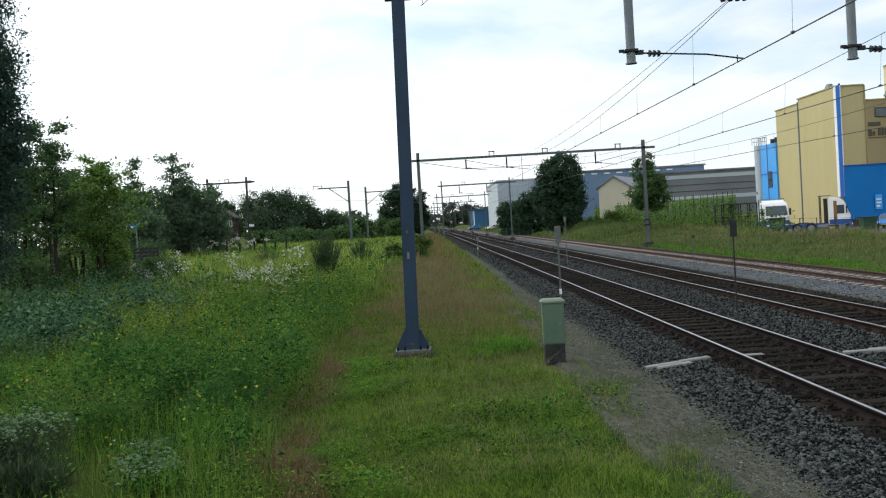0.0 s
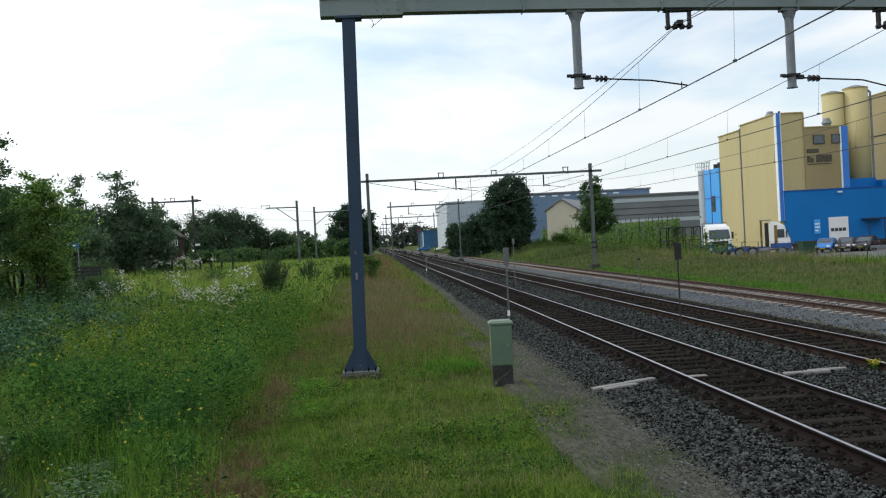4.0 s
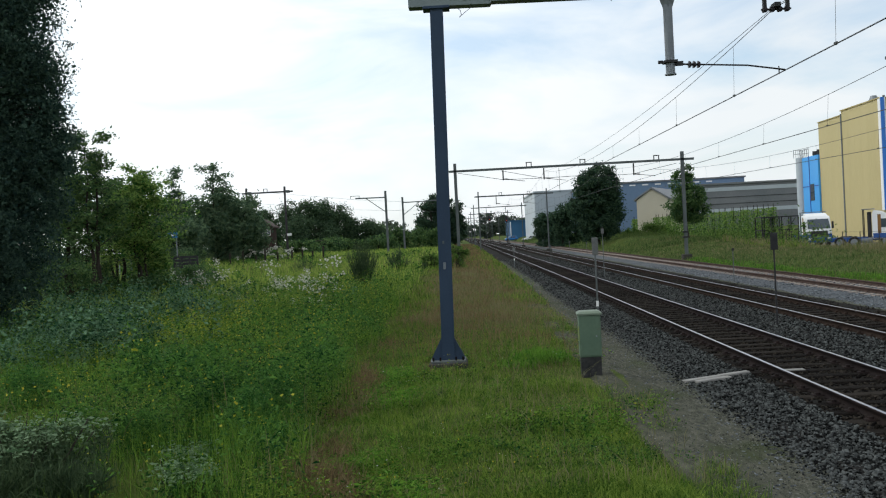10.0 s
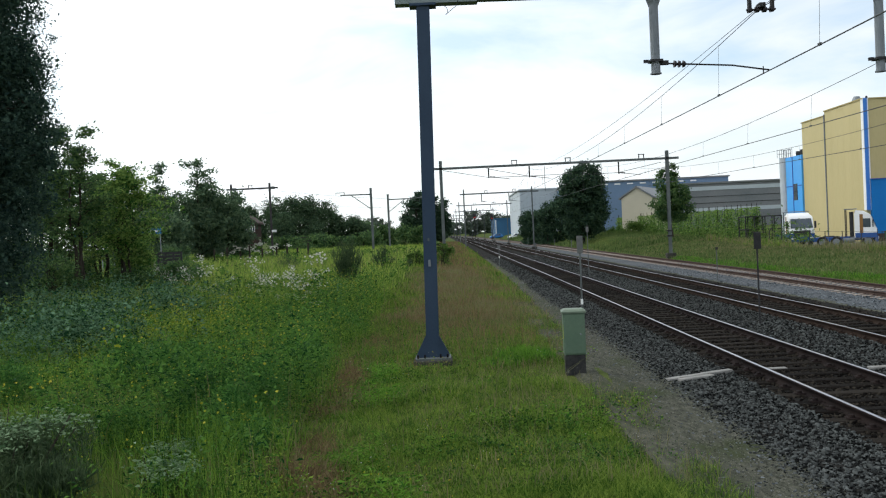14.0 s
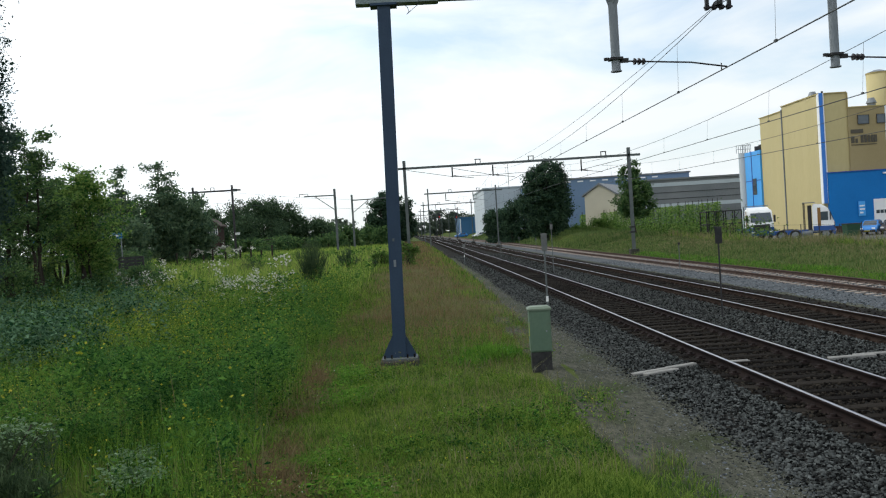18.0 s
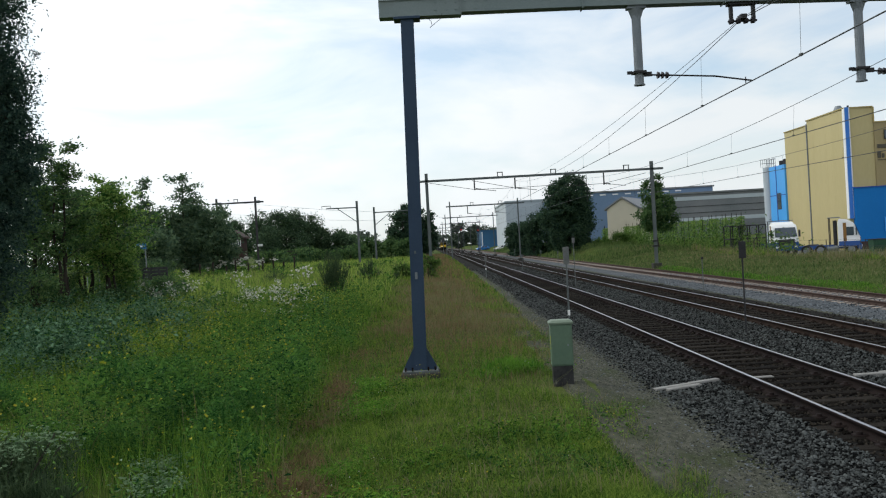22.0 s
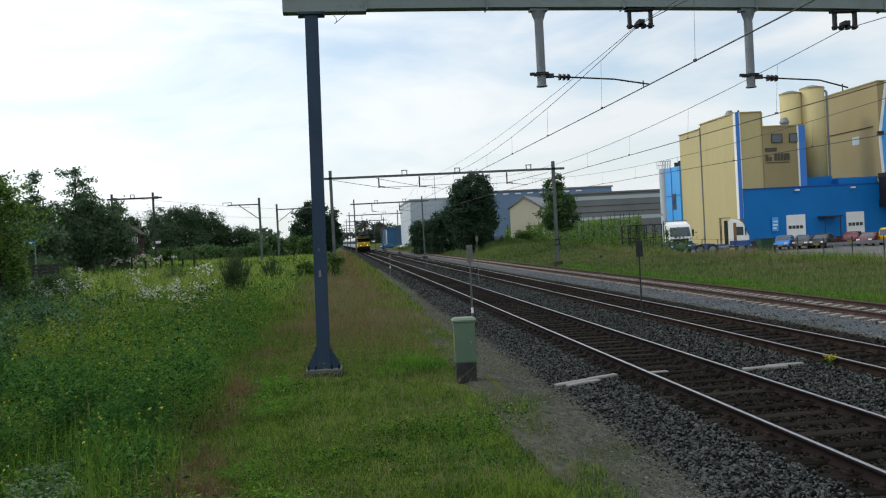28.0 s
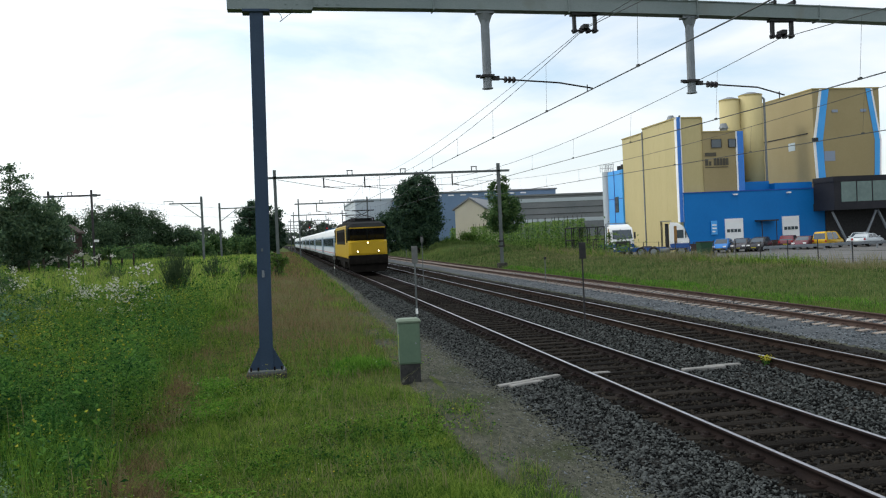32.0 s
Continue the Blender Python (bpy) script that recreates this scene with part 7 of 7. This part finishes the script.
plants("seeding_weeds", 150, -2.5, 2.6, 8.5, 26, lambda s: herb_mesh(s, 0.24, 10, 0.03, 0.05, 3, 0.010), M_GRASS, "pale-headed seeding weeds in the lawn", 17, lambda x, y: on_lawn(x, y) * patchy(x, y, 0.9, 64), 1.1, M_WHITE_FL, "weeds", "pale_seed_heads")
plants("edge_tufts", 900, -2.3, -0.5, 8.5, 18.5, lambda s: herb_mesh(s, 0.20, 60, 0.05, 0.12, slim=0.2), M_LUSH, "bright lush grass tufts along the lawn's meadow side", 20, lambda x, y: np.exp(-((x - lawn_edge(y) - 0.75) / 0.28) ** 2) * (0.15 + 0.85 * patchy(x, y, 1.7, 95) ** 2), 1.0, cat="grass tufts")
plants("lush_tufts", 320, -2.0, 2.0, 8.5, 22, lambda s: herb_mesh(s, 0.16, 40, 0.045, 0.12, slim=0.22), M_LUSH, "bright lush tufts in the lawn", 10, lambda x, y: patchy(x, y, 1.1, 31) ** 3, 1.0, cat="grass tufts")


def pale_bush(at, h, w, n, seed, label):
    b = thing("elder_bush", at, 0, label, "bush", "pale bushes")
    rng = np.random.default_rng(seed)
    bm = bmesh.new()
    for i in range(26):
        a, r = rng.uniform(0, 6.28), w * 0.45 * rng.random() ** 0.6
        rod(bm, (math.cos(a) * r * 0.3, math.sin(a) * r * 0.3, -0.1), (math.cos(a) * r, math.sin(a) * r, h * rng.uniform(0.6, 0.95)), 0.012, 0.005, n=5)
    part("stem", bm, M_BARK, b)
    lumps = [(math.cos(a) * w * 0.3 * u, math.sin(a) * w * 0.3 * u, h * z, w * 0.2, w * 0.2, h * 0.22) for a, u, z in zip(rng.uniform(0, 6.28, 14), rng.random(14) ** 0.5, rng.uniform(0.25, 0.78, 14))]
    p = lobes_to_points(lumps, n, seed, 0.14, 0.3)
    n = len(p)
    dark = p[p[:, 2] > 0.02]
    up = dark[rng.random(len(dark)) < 0.6]
    body = M_BROOM if h > 0.6 else M_HERB
    if h > 0.6:
        part("shoot", mesh_from("shoot", *blades(up[:, 0], up[:, 1], up[:, 2] - 0.1, rng.uniform(0.06, 0.2, len(up)), np.full(len(up), 0.010), seed, 0.9)), M_BROOM, b)
    part("foliage", mesh_from("foliage", *leaves(dark[::2], 0.05, seed, 0.2)), body, b)
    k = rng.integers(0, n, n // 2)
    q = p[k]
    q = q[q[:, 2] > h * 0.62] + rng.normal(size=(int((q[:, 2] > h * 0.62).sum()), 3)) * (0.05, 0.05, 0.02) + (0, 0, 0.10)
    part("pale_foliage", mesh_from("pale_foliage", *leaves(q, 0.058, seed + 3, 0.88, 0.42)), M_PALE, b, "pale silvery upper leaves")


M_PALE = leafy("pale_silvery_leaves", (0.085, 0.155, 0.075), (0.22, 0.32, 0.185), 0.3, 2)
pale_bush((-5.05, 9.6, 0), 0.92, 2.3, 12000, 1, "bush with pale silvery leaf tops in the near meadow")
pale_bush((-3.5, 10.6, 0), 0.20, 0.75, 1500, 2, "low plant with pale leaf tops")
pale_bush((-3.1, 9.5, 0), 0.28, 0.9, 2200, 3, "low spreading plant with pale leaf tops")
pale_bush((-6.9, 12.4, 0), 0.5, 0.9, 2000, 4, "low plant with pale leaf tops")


M_CLUMP = leafy("willowherb_leaves", (0.016, 0.075, 0.018), (0.095, 0.225, 0.050), 0.4, 1.0)


def shoot_clump(x, y, h, w, n, seed):
    rng = np.random.default_rng(seed)
    px, py = x + rng.normal(0, w * 0.3, n), y + rng.normal(0, w * 0.3, n)
    tall = rng.uniform(0.6, 1.05, n) * h * (1 - 0.4 * np.hypot(px - x, py - y) / w)
    u = rng.random((n, 26)) ** 0.8
    tilt = rng.normal(0, 0.07, (n, 2))
    q = np.stack([px[:, None] + tilt[:, :1] * u * tall[:, None], py[:, None] + tilt[:, 1:] * u * tall[:, None], ground_z(px, py)[:, None] + u * tall[:, None]], -1).reshape(-1, 3)
    v, f = leaves(q + rng.normal(0, 0.022, q.shape), 0.05, seed, 0.35, 0.24)
    ob = part("willowherb_clump", mesh_from("willowherb_clump", v, f), M_CLUMP)
    tagged(ob, "dense upright clump of leafy green willowherb", "herbs", "willowherb clumps", kind="stuff")


for x, y, h, w in ((1.3, 18.4, 0.32, 0.8), (0.95, 17.9, 0.25, 0.6), (1.6, 18.0, 0.28, 0.5)):
    n = 700
    px, py = x + np.random.default_rng(int(x * 100)).normal(0, w * 0.3, n), y + np.random.default_rng(int(y * 100)).normal(0, w * 0.3, n)
    ob = part("lush_grass_tuft", mesh_from("lush_grass_tuft", *blades(px, py, ground_z(px, py), np.random.default_rng(5).uniform(0.5, 1.0, n) * h, np.full(n, 0.016), 3, 0.6)), M_LUSH)
    tagged(ob, "bright lush grass tuft beside the cabinet", "grass tuft", "lush tufts", kind="stuff")
for i, (x, y, h, w) in enumerate(((-6.3, 17.1, 1.1, 0.75), (-5.4, 16.4, 0.95, 0.65), (-3.9, 13.4, 0.9, 0.6), (-3.55, 13.6, 0.95, 0.55), (-3.0, 11.8, 0.8, 0.6), (-2.95, 12.9, 0.95, 0.8), (-4.2, 14.6, 0.85, 0.7), (-3.2, 14.8, 0.95, 0.8), (-5.1, 17.2, 0.9, 0.7), (-3.3, 18.4, 0.8, 0.8), (-2.8, 17.2, 0.8, 0.7), (-2.5, 11.0, 0.45, 0.5), (-3.8, 21.5, 0.85, 1.0), (-3.2, 24.5, 0.8, 1.0), (-7.8, 15.6, 0.8, 0.8), (-4.6, 12.2, 0.6, 0.6), (-4.9, 26.0, 0.85, 1.1))):
    shoot_clump(x, y, h, w, int(420 * w), i)

g = np.random.default_rng(2)
yp = thing("yellow_weed", (9.05, 16.15, -0.14), 0, "small yellow-flowering weed beside the rail", "weed")
part("leaf_tuft", mesh_from("leaf_tuft", *leaves(g.normal(size=(40, 3)) * (0.06, 0.06, 0.03) + (0, 0, 0.06), 0.06, 3)), M_HERB, yp)
part("blossom", mesh_from("blossom", *leaves(g.normal(size=(50, 3)) * (0.06, 0.06, 0.03) + (0, 0, 0.15), 0.045, 4, 0.5, 0.9)), M_YELLOW_FL, yp)

# things seen between the meadow's trees
M_SIGN_BLUE = mat("blue_sign_enamel", (0.03, 0.17, 0.42), (0.04, 0.20, 0.47), rough=0.35, bump=0)
for x, y, w in ((-20.55, 61.5, 1.3), (-25.4, 61.5, 1.0), (-23.6, 61.5, 0.9)):
    b = thing("blue_sign", (x, y, 0.4), 8, "blue station sign board on thin posts", "sign", "blue signs")
    part("board", boxes((-w / 2, w / 2, -0.03, 0.03, 3.1, 3.5), bevel=0.01), M_SIGN_BLUE, b)
    part("bar", boxes((-w * 0.32, w * 0.32, -0.045, -0.03, 3.25, 3.36)), M_WHITE, b)
    for s in (-0.4, 0.4):
        part("post", rods(((s * w * 1.1, 0.05, -0.2), (s * w * 1.1, 0.05, 3.5), 0.035)), M_GALV, b)
b = thing("platform_fence", (0, 0, 0), label="dark low fence at the meadow's far edge", category="fence")
for k in range(4):
    part("post", boxes((-19.75 + 0.52 * k, -19.65 + 0.52 * k, 60, 60.1, 0.2, 2.2)), M_DARK, b)
for z in (2.08, 1.86, 1.64, 1.42, 1.2):
    part("board", boxes((-19.78, -18.08, 59.94, 59.98, z, z + 0.17)), M_DARK, b)
g = random.Random(3)
for k in range(9):
    p = thing("fence_post", (-22.2 + 0.95 * k + g.uniform(-0.2, 0.2), 84 + k * 0.8, 0.5), 0, "weathered wooden post at the meadow's edge", "fence post", "wooden posts")
    part("pole", rods(((0, 0, -0.2), (0.03, 0, 1.5 + g.uniform(-0.2, 0.4)), 0.09), n=7), M_BARK, p)


# ---- the train ----
M_LOCO_YELLOW = mat("loco_yellow_paint", (0.45, 0.29, 0.012), (0.39, 0.25, 0.016), rough=0.4, scale=0.8, fine=12, bump=0.02, stain=((0.40, 0.25, 0.04), 1.2, 0.66))
M_LOCO_GREY = mat("loco_roof_grey", (0.006, 0.0065, 0.007), (0.020, 0.021, 0.021), spec=0.04, rough=0.7, scale=1, fine=12, bump=0.05)
M_UNDER = mat("dirty_running_gear", (0.006, 0.0055, 0.005), (0.018, 0.016, 0.014), spec=0.03, rough=0.85, scale=2, fine=20, bump=0.2)
M_COACH_WHITE = mat("coach_white_paint", (0.50, 0.56, 0.62), (0.58, 0.64, 0.68), rough=0.35, scale=0.5, fine=6, bump=0.01)
M_COACH_BLUE = mat("coach_blue_band", (0.09, 0.16, 0.24), (0.12, 0.20, 0.29), rough=0.3, scale=0.5, fine=6, bump=0)
M_COACH_ROOF = mat("coach_pale_roof", (0.55, 0.57, 0.58), (0.66, 0.67, 0.67), rough=0.45, scale=0.6, fine=6, bump=0.02)
M_COACH_RED = mat("coach_red_line", (0.45, 0.10, 0.10), (0.5, 0.14, 0.13), rough=0.4, bump=0)
M_CAB_GLASS = mat("black_cab_glass", (0.004, 0.005, 0.006), (0.010, 0.011, 0.012), rough=0.15, scale=1, fine=3, bump=0, spec=0.3)
M_HEADLAMP = mat("lit_headlamp", (1.0, 0.76, 0.40), (1.0, 0.8, 0.45), rough=0.2, bump=0, glow=6.0)


def bogie(v, y, axles, base):
    b = part("bogie", boxes((-1.15, -1.0, y - base / 2 - 0.9, y + base / 2 + 0.9, 0.42, 0.78), (1.0, 1.15, y - base / 2 - 0.9, y + base / 2 + 0.9, 0.42, 0.78), (-1.0, 1.0, y - 0.35, y + 0.35, 0.45, 0.8), bevel=0.03), M_UNDER, v)
    for k in range(axles):
        a = y - base / 2 + base * k / (axles - 1)
        part("wheelset", rods(((-0.82, a, 0.5), (-0.69, a, 0.5), 0.5), ((0.69, a, 0.5), (0.82, a, 0.5), 0.5), ((-0.7, a, 0.5), (0.7, a, 0.5), 0.09), n=20), M_UNDER, b)
        part("axle_box", boxes((-1.25, -1.1, a - 0.2, a + 0.2, 0.35, 0.68), (1.1, 1.25, a - 0.2, a + 0.2, 0.35, 0.68), bevel=0.03), M_UNDER, b)


def locomotive():
    """Yellow electric locomotive; its front at y = 0 looks towards -y."""
    v = thing("electric_locomotive", (T1, 70, 0), 0, "yellow electric locomotive with dark windscreen and lit headlamps", "locomotive")
    W = 1.45
    # body: lower nose, raked windscreen, roof
    part("body", boxes((-W, W, 2.3, 15.6, 1.15, 3.55), bevel=0.05), M_LOCO_YELLOW, v)
    part("side_band", boxes((-W - 0.012, W + 0.012, 3.6, 14.2, 2.15, 3.3), bevel=0.01), M_LOCO_GREY, v, "grey louvred upper side band")
    for s in (-1, 1):
        for k in range(8):
            part("louvre", boxes((s * (W + 0.022) - 0.012, s * (W + 0.022) + 0.012, 4.0 + 1.25 * k, 5.0 + 1.25 * k, 2.4, 3.1)), M_UNDER, v)
    for flip in (1, -1):
        def yy(y):
            return y if flip > 0 else 17.9 - y
        def q(pts):
            return [(x, yy(y), z) for x, y, z in pts]
        n = "cab_front" if flip > 0 else "cab_rear"
        part(n, loft([q([(-W, 2.3, 1.15), (-W, 0.35, 1.15), (-1.25, 0.14, 1.15), (1.25, 0.14, 1.15), (W, 0.35, 1.15), (W, 2.3, 1.15)]),
                      q([(-W, 2.3, 1.5), (-W, 0.22, 1.5), (-1.25, 0.02, 1.5), (1.25, 0.02, 1.5), (W, 0.22, 1.5), (W, 2.3, 1.5)]),
                      q([(-W, 2.3, 2.30), (-W, 0.25, 2.30), (-1.25, 0.06, 2.30), (1.25, 0.06, 2.30), (W, 0.25, 2.30), (W, 2.3, 2.30)]),
                      q([(-W, 2.3, 2.42), (-W, 0.55, 2.42), (-1.28, 0.40, 2.42), (1.28, 0.40, 2.42), (W, 0.55, 2.42), (W, 2.3, 2.42)])]), M_LOCO_YELLOW, v)
        part("cab_upper", loft([q([(-W, 2.3, 2.42), (-W, 0.72, 2.42), (-1.32, 0.62, 2.42), (1.32, 0.62, 2.42), (W, 0.72, 2.42), (W, 2.3, 2.42)]),
                                q([(-W, 2.3, 3.30), (-W, 0.22, 3.30), (-1.32, 0.10, 3.30), (1.32, 0.10, 3.30), (W, 0.22, 3.30), (W, 2.3, 3.30)]),
                                q([(-W, 2.3, 3.45), (-W, 0.35, 3.40), (-1.25, 0.25, 3.40), (1.25, 0.25, 3.40), (W, 0.35, 3.40), (W, 2.3, 3.45)]),
                                q([(-1.15, 2.3, 3.80), (-1.15, 0.9, 3.62), (-1.0, 0.85, 3.64), (1.0, 0.85, 3.64), (1.15, 0.9, 3.62), (1.15, 2.3, 3.80)])]), M_LOCO_GREY, v)
        for x0, x1 in ((-1.28, -0.05), (0.05, 1.28)):
            bm = bmesh.new()
            bm.faces.new([bm.verts.new(p) for p in q([(x0, 0.585, 2.50), (x1, 0.585, 2.50), (x1, 0.13, 3.24), (x0, 0.13, 3.24)])])
            r = bmesh.ops.extrude_face_region(bm, geom=list(bm.faces))
            bmesh.ops.translate(bm, vec=(0, -0.03 * flip, -0.012), verts=[w for w in r["geom"] if isinstance(w, bmesh.types.BMVert)])
            bmesh.ops.recalc_face_normals(bm, faces=bm.faces)
            part("windscreen", bm, M_CAB_GLASS, v)
        part("cab_line", boxes((-1.34, 1.34, min(yy(0.09), yy(0.2)), max(yy(0.09), yy(0.2)), 3.27, 3.35)), M_LOCO_YELLOW, v, "thin yellow line above the windscreen")
        for s in (-1, 1):
            part("side_window", boxes((s * (W + 0.008) - 0.012, s * (W + 0.008) + 0.012, min(yy(0.95), yy(2.1)), max(yy(0.95), yy(2.1)), 2.3, 3.25)), M_CAB_GLASS, v)
        for x, z, r in ((-0.78, 1.64, 0.06), (0.78, 1.64, 0.06), (0.0, 2.24, 0.055)):
            part("lamp_ring", rods(((x, yy(0.10), z), (x, yy(-0.015), z), r + 0.045), n=16), M_UNDER, v)
            part("headlamp", rods(((x, yy(0.0), z), (x, yy(-0.03), z), r), n=16), M_HEADLAMP if flip > 0 else M_GLASS, v)
        part("buffer_beam", boxes((-1.47, 1.47, min(yy(-0.03), yy(0.5)), max(yy(-0.03), yy(0.5)), 0.70, 1.38), bevel=0.05), M_UNDER, v)
        part("skirt", prism([(-1.2, 0.18), (1.2, 0.18), (1.44, 0.5), (1.44, 0.95), (-1.44, 0.95), (-1.44, 0.5)], min(yy(0.1), yy(0.28)), max(yy(0.1), yy(0.28))), M_UNDER, v)
        for s in (-1, 1):
            part("buffer", rods(((s * 0.87, yy(0.1), 1.03), (s * 0.87, yy(-0.38), 1.03), 0.09), ((s * 0.87, yy(-0.36), 1.03), (s * 0.87, yy(-0.42), 1.03), 0.24), n=14), M_UNDER, v)
            for z in (0.35, 0.7):
                part("step", boxes((s * 1.2 - 0.2, s * 1.2 + 0.2, min(yy(0.4), yy(0.7)), max(yy(0.4), yy(0.7)), z, z + 0.05)), M_UNDER, v)
        part("coupling", boxes((-0.08, 0.08, min(yy(-0.3), yy(0.1)), max(yy(-0.3), yy(0.1)), 0.75, 1.05), bevel=0.02), M_UNDER, v)
        y0 = yy(3.4)
        # folded pantograph
        pn = part("pantograph", rods(((-0.75, y0 - 1.0 * flip, 4.05), (0, y0 + 0.9 * flip, 4.35), 0.03), ((0.75, y0 - 1.0 * flip, 4.05), (0, y0 + 0.9 * flip, 4.35), 0.03), ((0, y0 + 0.9 * flip, 4.35), (-0.5, y0 - 0.7 * flip, 4.55 if flip < 0 else 4.6), 0.025), ((0, y0 + 0.9 * flip, 4.35), (0.5, y0 - 0.7 * flip, 4.6), 0.025), ((-0.85, y0 - 0.7 * flip, 4.62), (0.85, y0 - 0.7 * flip, 4.62), 0.035), ((-0.85, y0 - 0.4 * flip, 4.62), (0.85, y0 - 0.4 * flip, 4.62), 0.035), n=6), M_DARK, v)
        for sx in (-0.75, 0.75):
            for sy in (-0.9, 0.7):
                part("roof_insulator", rods(((sx, y0 + sy, 3.8), (sx, y0 + sy, 4.08), 0.07), n=8), M_INSUL, v)
    part("roof", boxes((-1.15, 1.15, 2.2, 15.7, 3.55, 3.85), bevel=0.08), M_LOCO_GREY, v)
    for y in (5.5, 8.9, 12.2):
        part("roof_box", boxes((-0.8, 0.8, y - 0.9, y + 0.9, 3.85, 4.1), bevel=0.05), M_LOCO_GREY, v)
    part("roof_bus_bar", rods(((0.3, 3.0, 4.3), (0.3, 15.0, 4.3), 0.025), n=6), M_DARK, v)
    part("frame", boxes((-1.35, 1.35, 0.5, 17.4, 0.85, 1.16)), M_UNDER, v)
    part("battery_box", boxes((-1.3, 1.3, 7.2, 10.6, 0.35, 0.9), bevel=0.05), M_UNDER, v)
    bogie(v, 4.2, 2, 2.6)
    bogie(v, 13.6, 2, 2.6)
    for piece in v.children_recursive:
        piece.data.transform(Matrix.Diagonal((1.01, 1.0, 1.065, 1.0)))
    return v


def coach():
    v = thing("passenger_coach", (T1, 100, 0), 0, "white passenger coach with blue window band and red line", "coach", "train coaches")
    W, L = 1.42, 26.0
    part("body", prism([(-1.30, 1.05), (-W, 1.3), (-W, 3.12), (W, 3.12), (W, 1.3), (1.30, 1.05)], 0.2, L), M_COACH_WHITE, v)
    part("roof", prism([(-W, 3.12), (-1.25, 3.6), (-0.75, 3.92), (0, 4.03), (0.75, 3.92), (1.25, 3.6), (W, 3.12)], 0.2, L), M_COACH_ROOF, v)
    part("window_band", boxes((-W - 0.012, W + 0.012, 2.0, L - 1.8, 1.98, 2.95)), M_COACH_BLUE, v, "blue window band")
    part("red_line", boxes((-W - 0.01, W + 0.01, 0.2, L, 1.40, 1.47)), M_COACH_RED, v, "thin red line")
    for s in (-1, 1):
        for k in range(11):
            y = 2.7 + 1.95 * k
            part("pane", boxes((s * (W + 0.02) - 0.012, s * (W + 0.02) + 0.012, y, y + 1.45, 2.08, 2.86), bevel=0.008), M_GLASS, v)
        for y in (0.8, L - 1.4):
            part("door", boxes((s * (W + 0.012) - 0.015, s * (W + 0.012) + 0.015, y - 0.4, y + 0.45, 1.2, 3.1)), M_COACH_BLUE, v)
    part("underframe", boxes((-1.25, 1.25, 0.4, L - 0.2, 0.75, 1.08), (-1.2, 1.2, 8.5, 12.5, 0.4, 0.8), (-1.2, 1.2, 14, 17.5, 0.35, 0.8), bevel=0.02), M_UNDER, v)
    part("gangway", boxes((-0.7, 0.7, 0.0, 0.22, 1.1, 3.4), (-0.7, 0.7, L - 0.02, L + 0.2, 1.1, 3.4)), M_UNDER, v)
    bogie(v, 3.6, 2, 2.5)
    bogie(v, L - 3.6, 2, 2.5)
    return v


LOCO = locomotive()
COACHES = [coach()]
for _ in range(8):
    COACHES.append(copy_thing(COACHES[0], pose(T1, 130, 0)))

FRONT_AT_END, SPEED = 68.0, 38.5    # metres along the line at the clip's end; metres a second


def on_line(y, length):
    """The pose of a vehicle whose front stands at y on the bending line."""
    a, b = float(off(y)), float(off(y + length))
    return pose(T1 + a, y, 0, 0, 0, -math.degrees(math.atan2(b - a, length)))


def motions():
    times = [0.5 * k for k in range(65)]
    walk(LOCO, [(t, on_line(FRONT_AT_END + SPEED * (32 - t), 17.6)) for t in times])
    for k, c in enumerate(COACHES):
        start = 18.3 + 26.4 * k
        walk(c, [(t, on_line(FRONT_AT_END + SPEED * (32 - t) + start, 26.0)) for t in times])


motions()
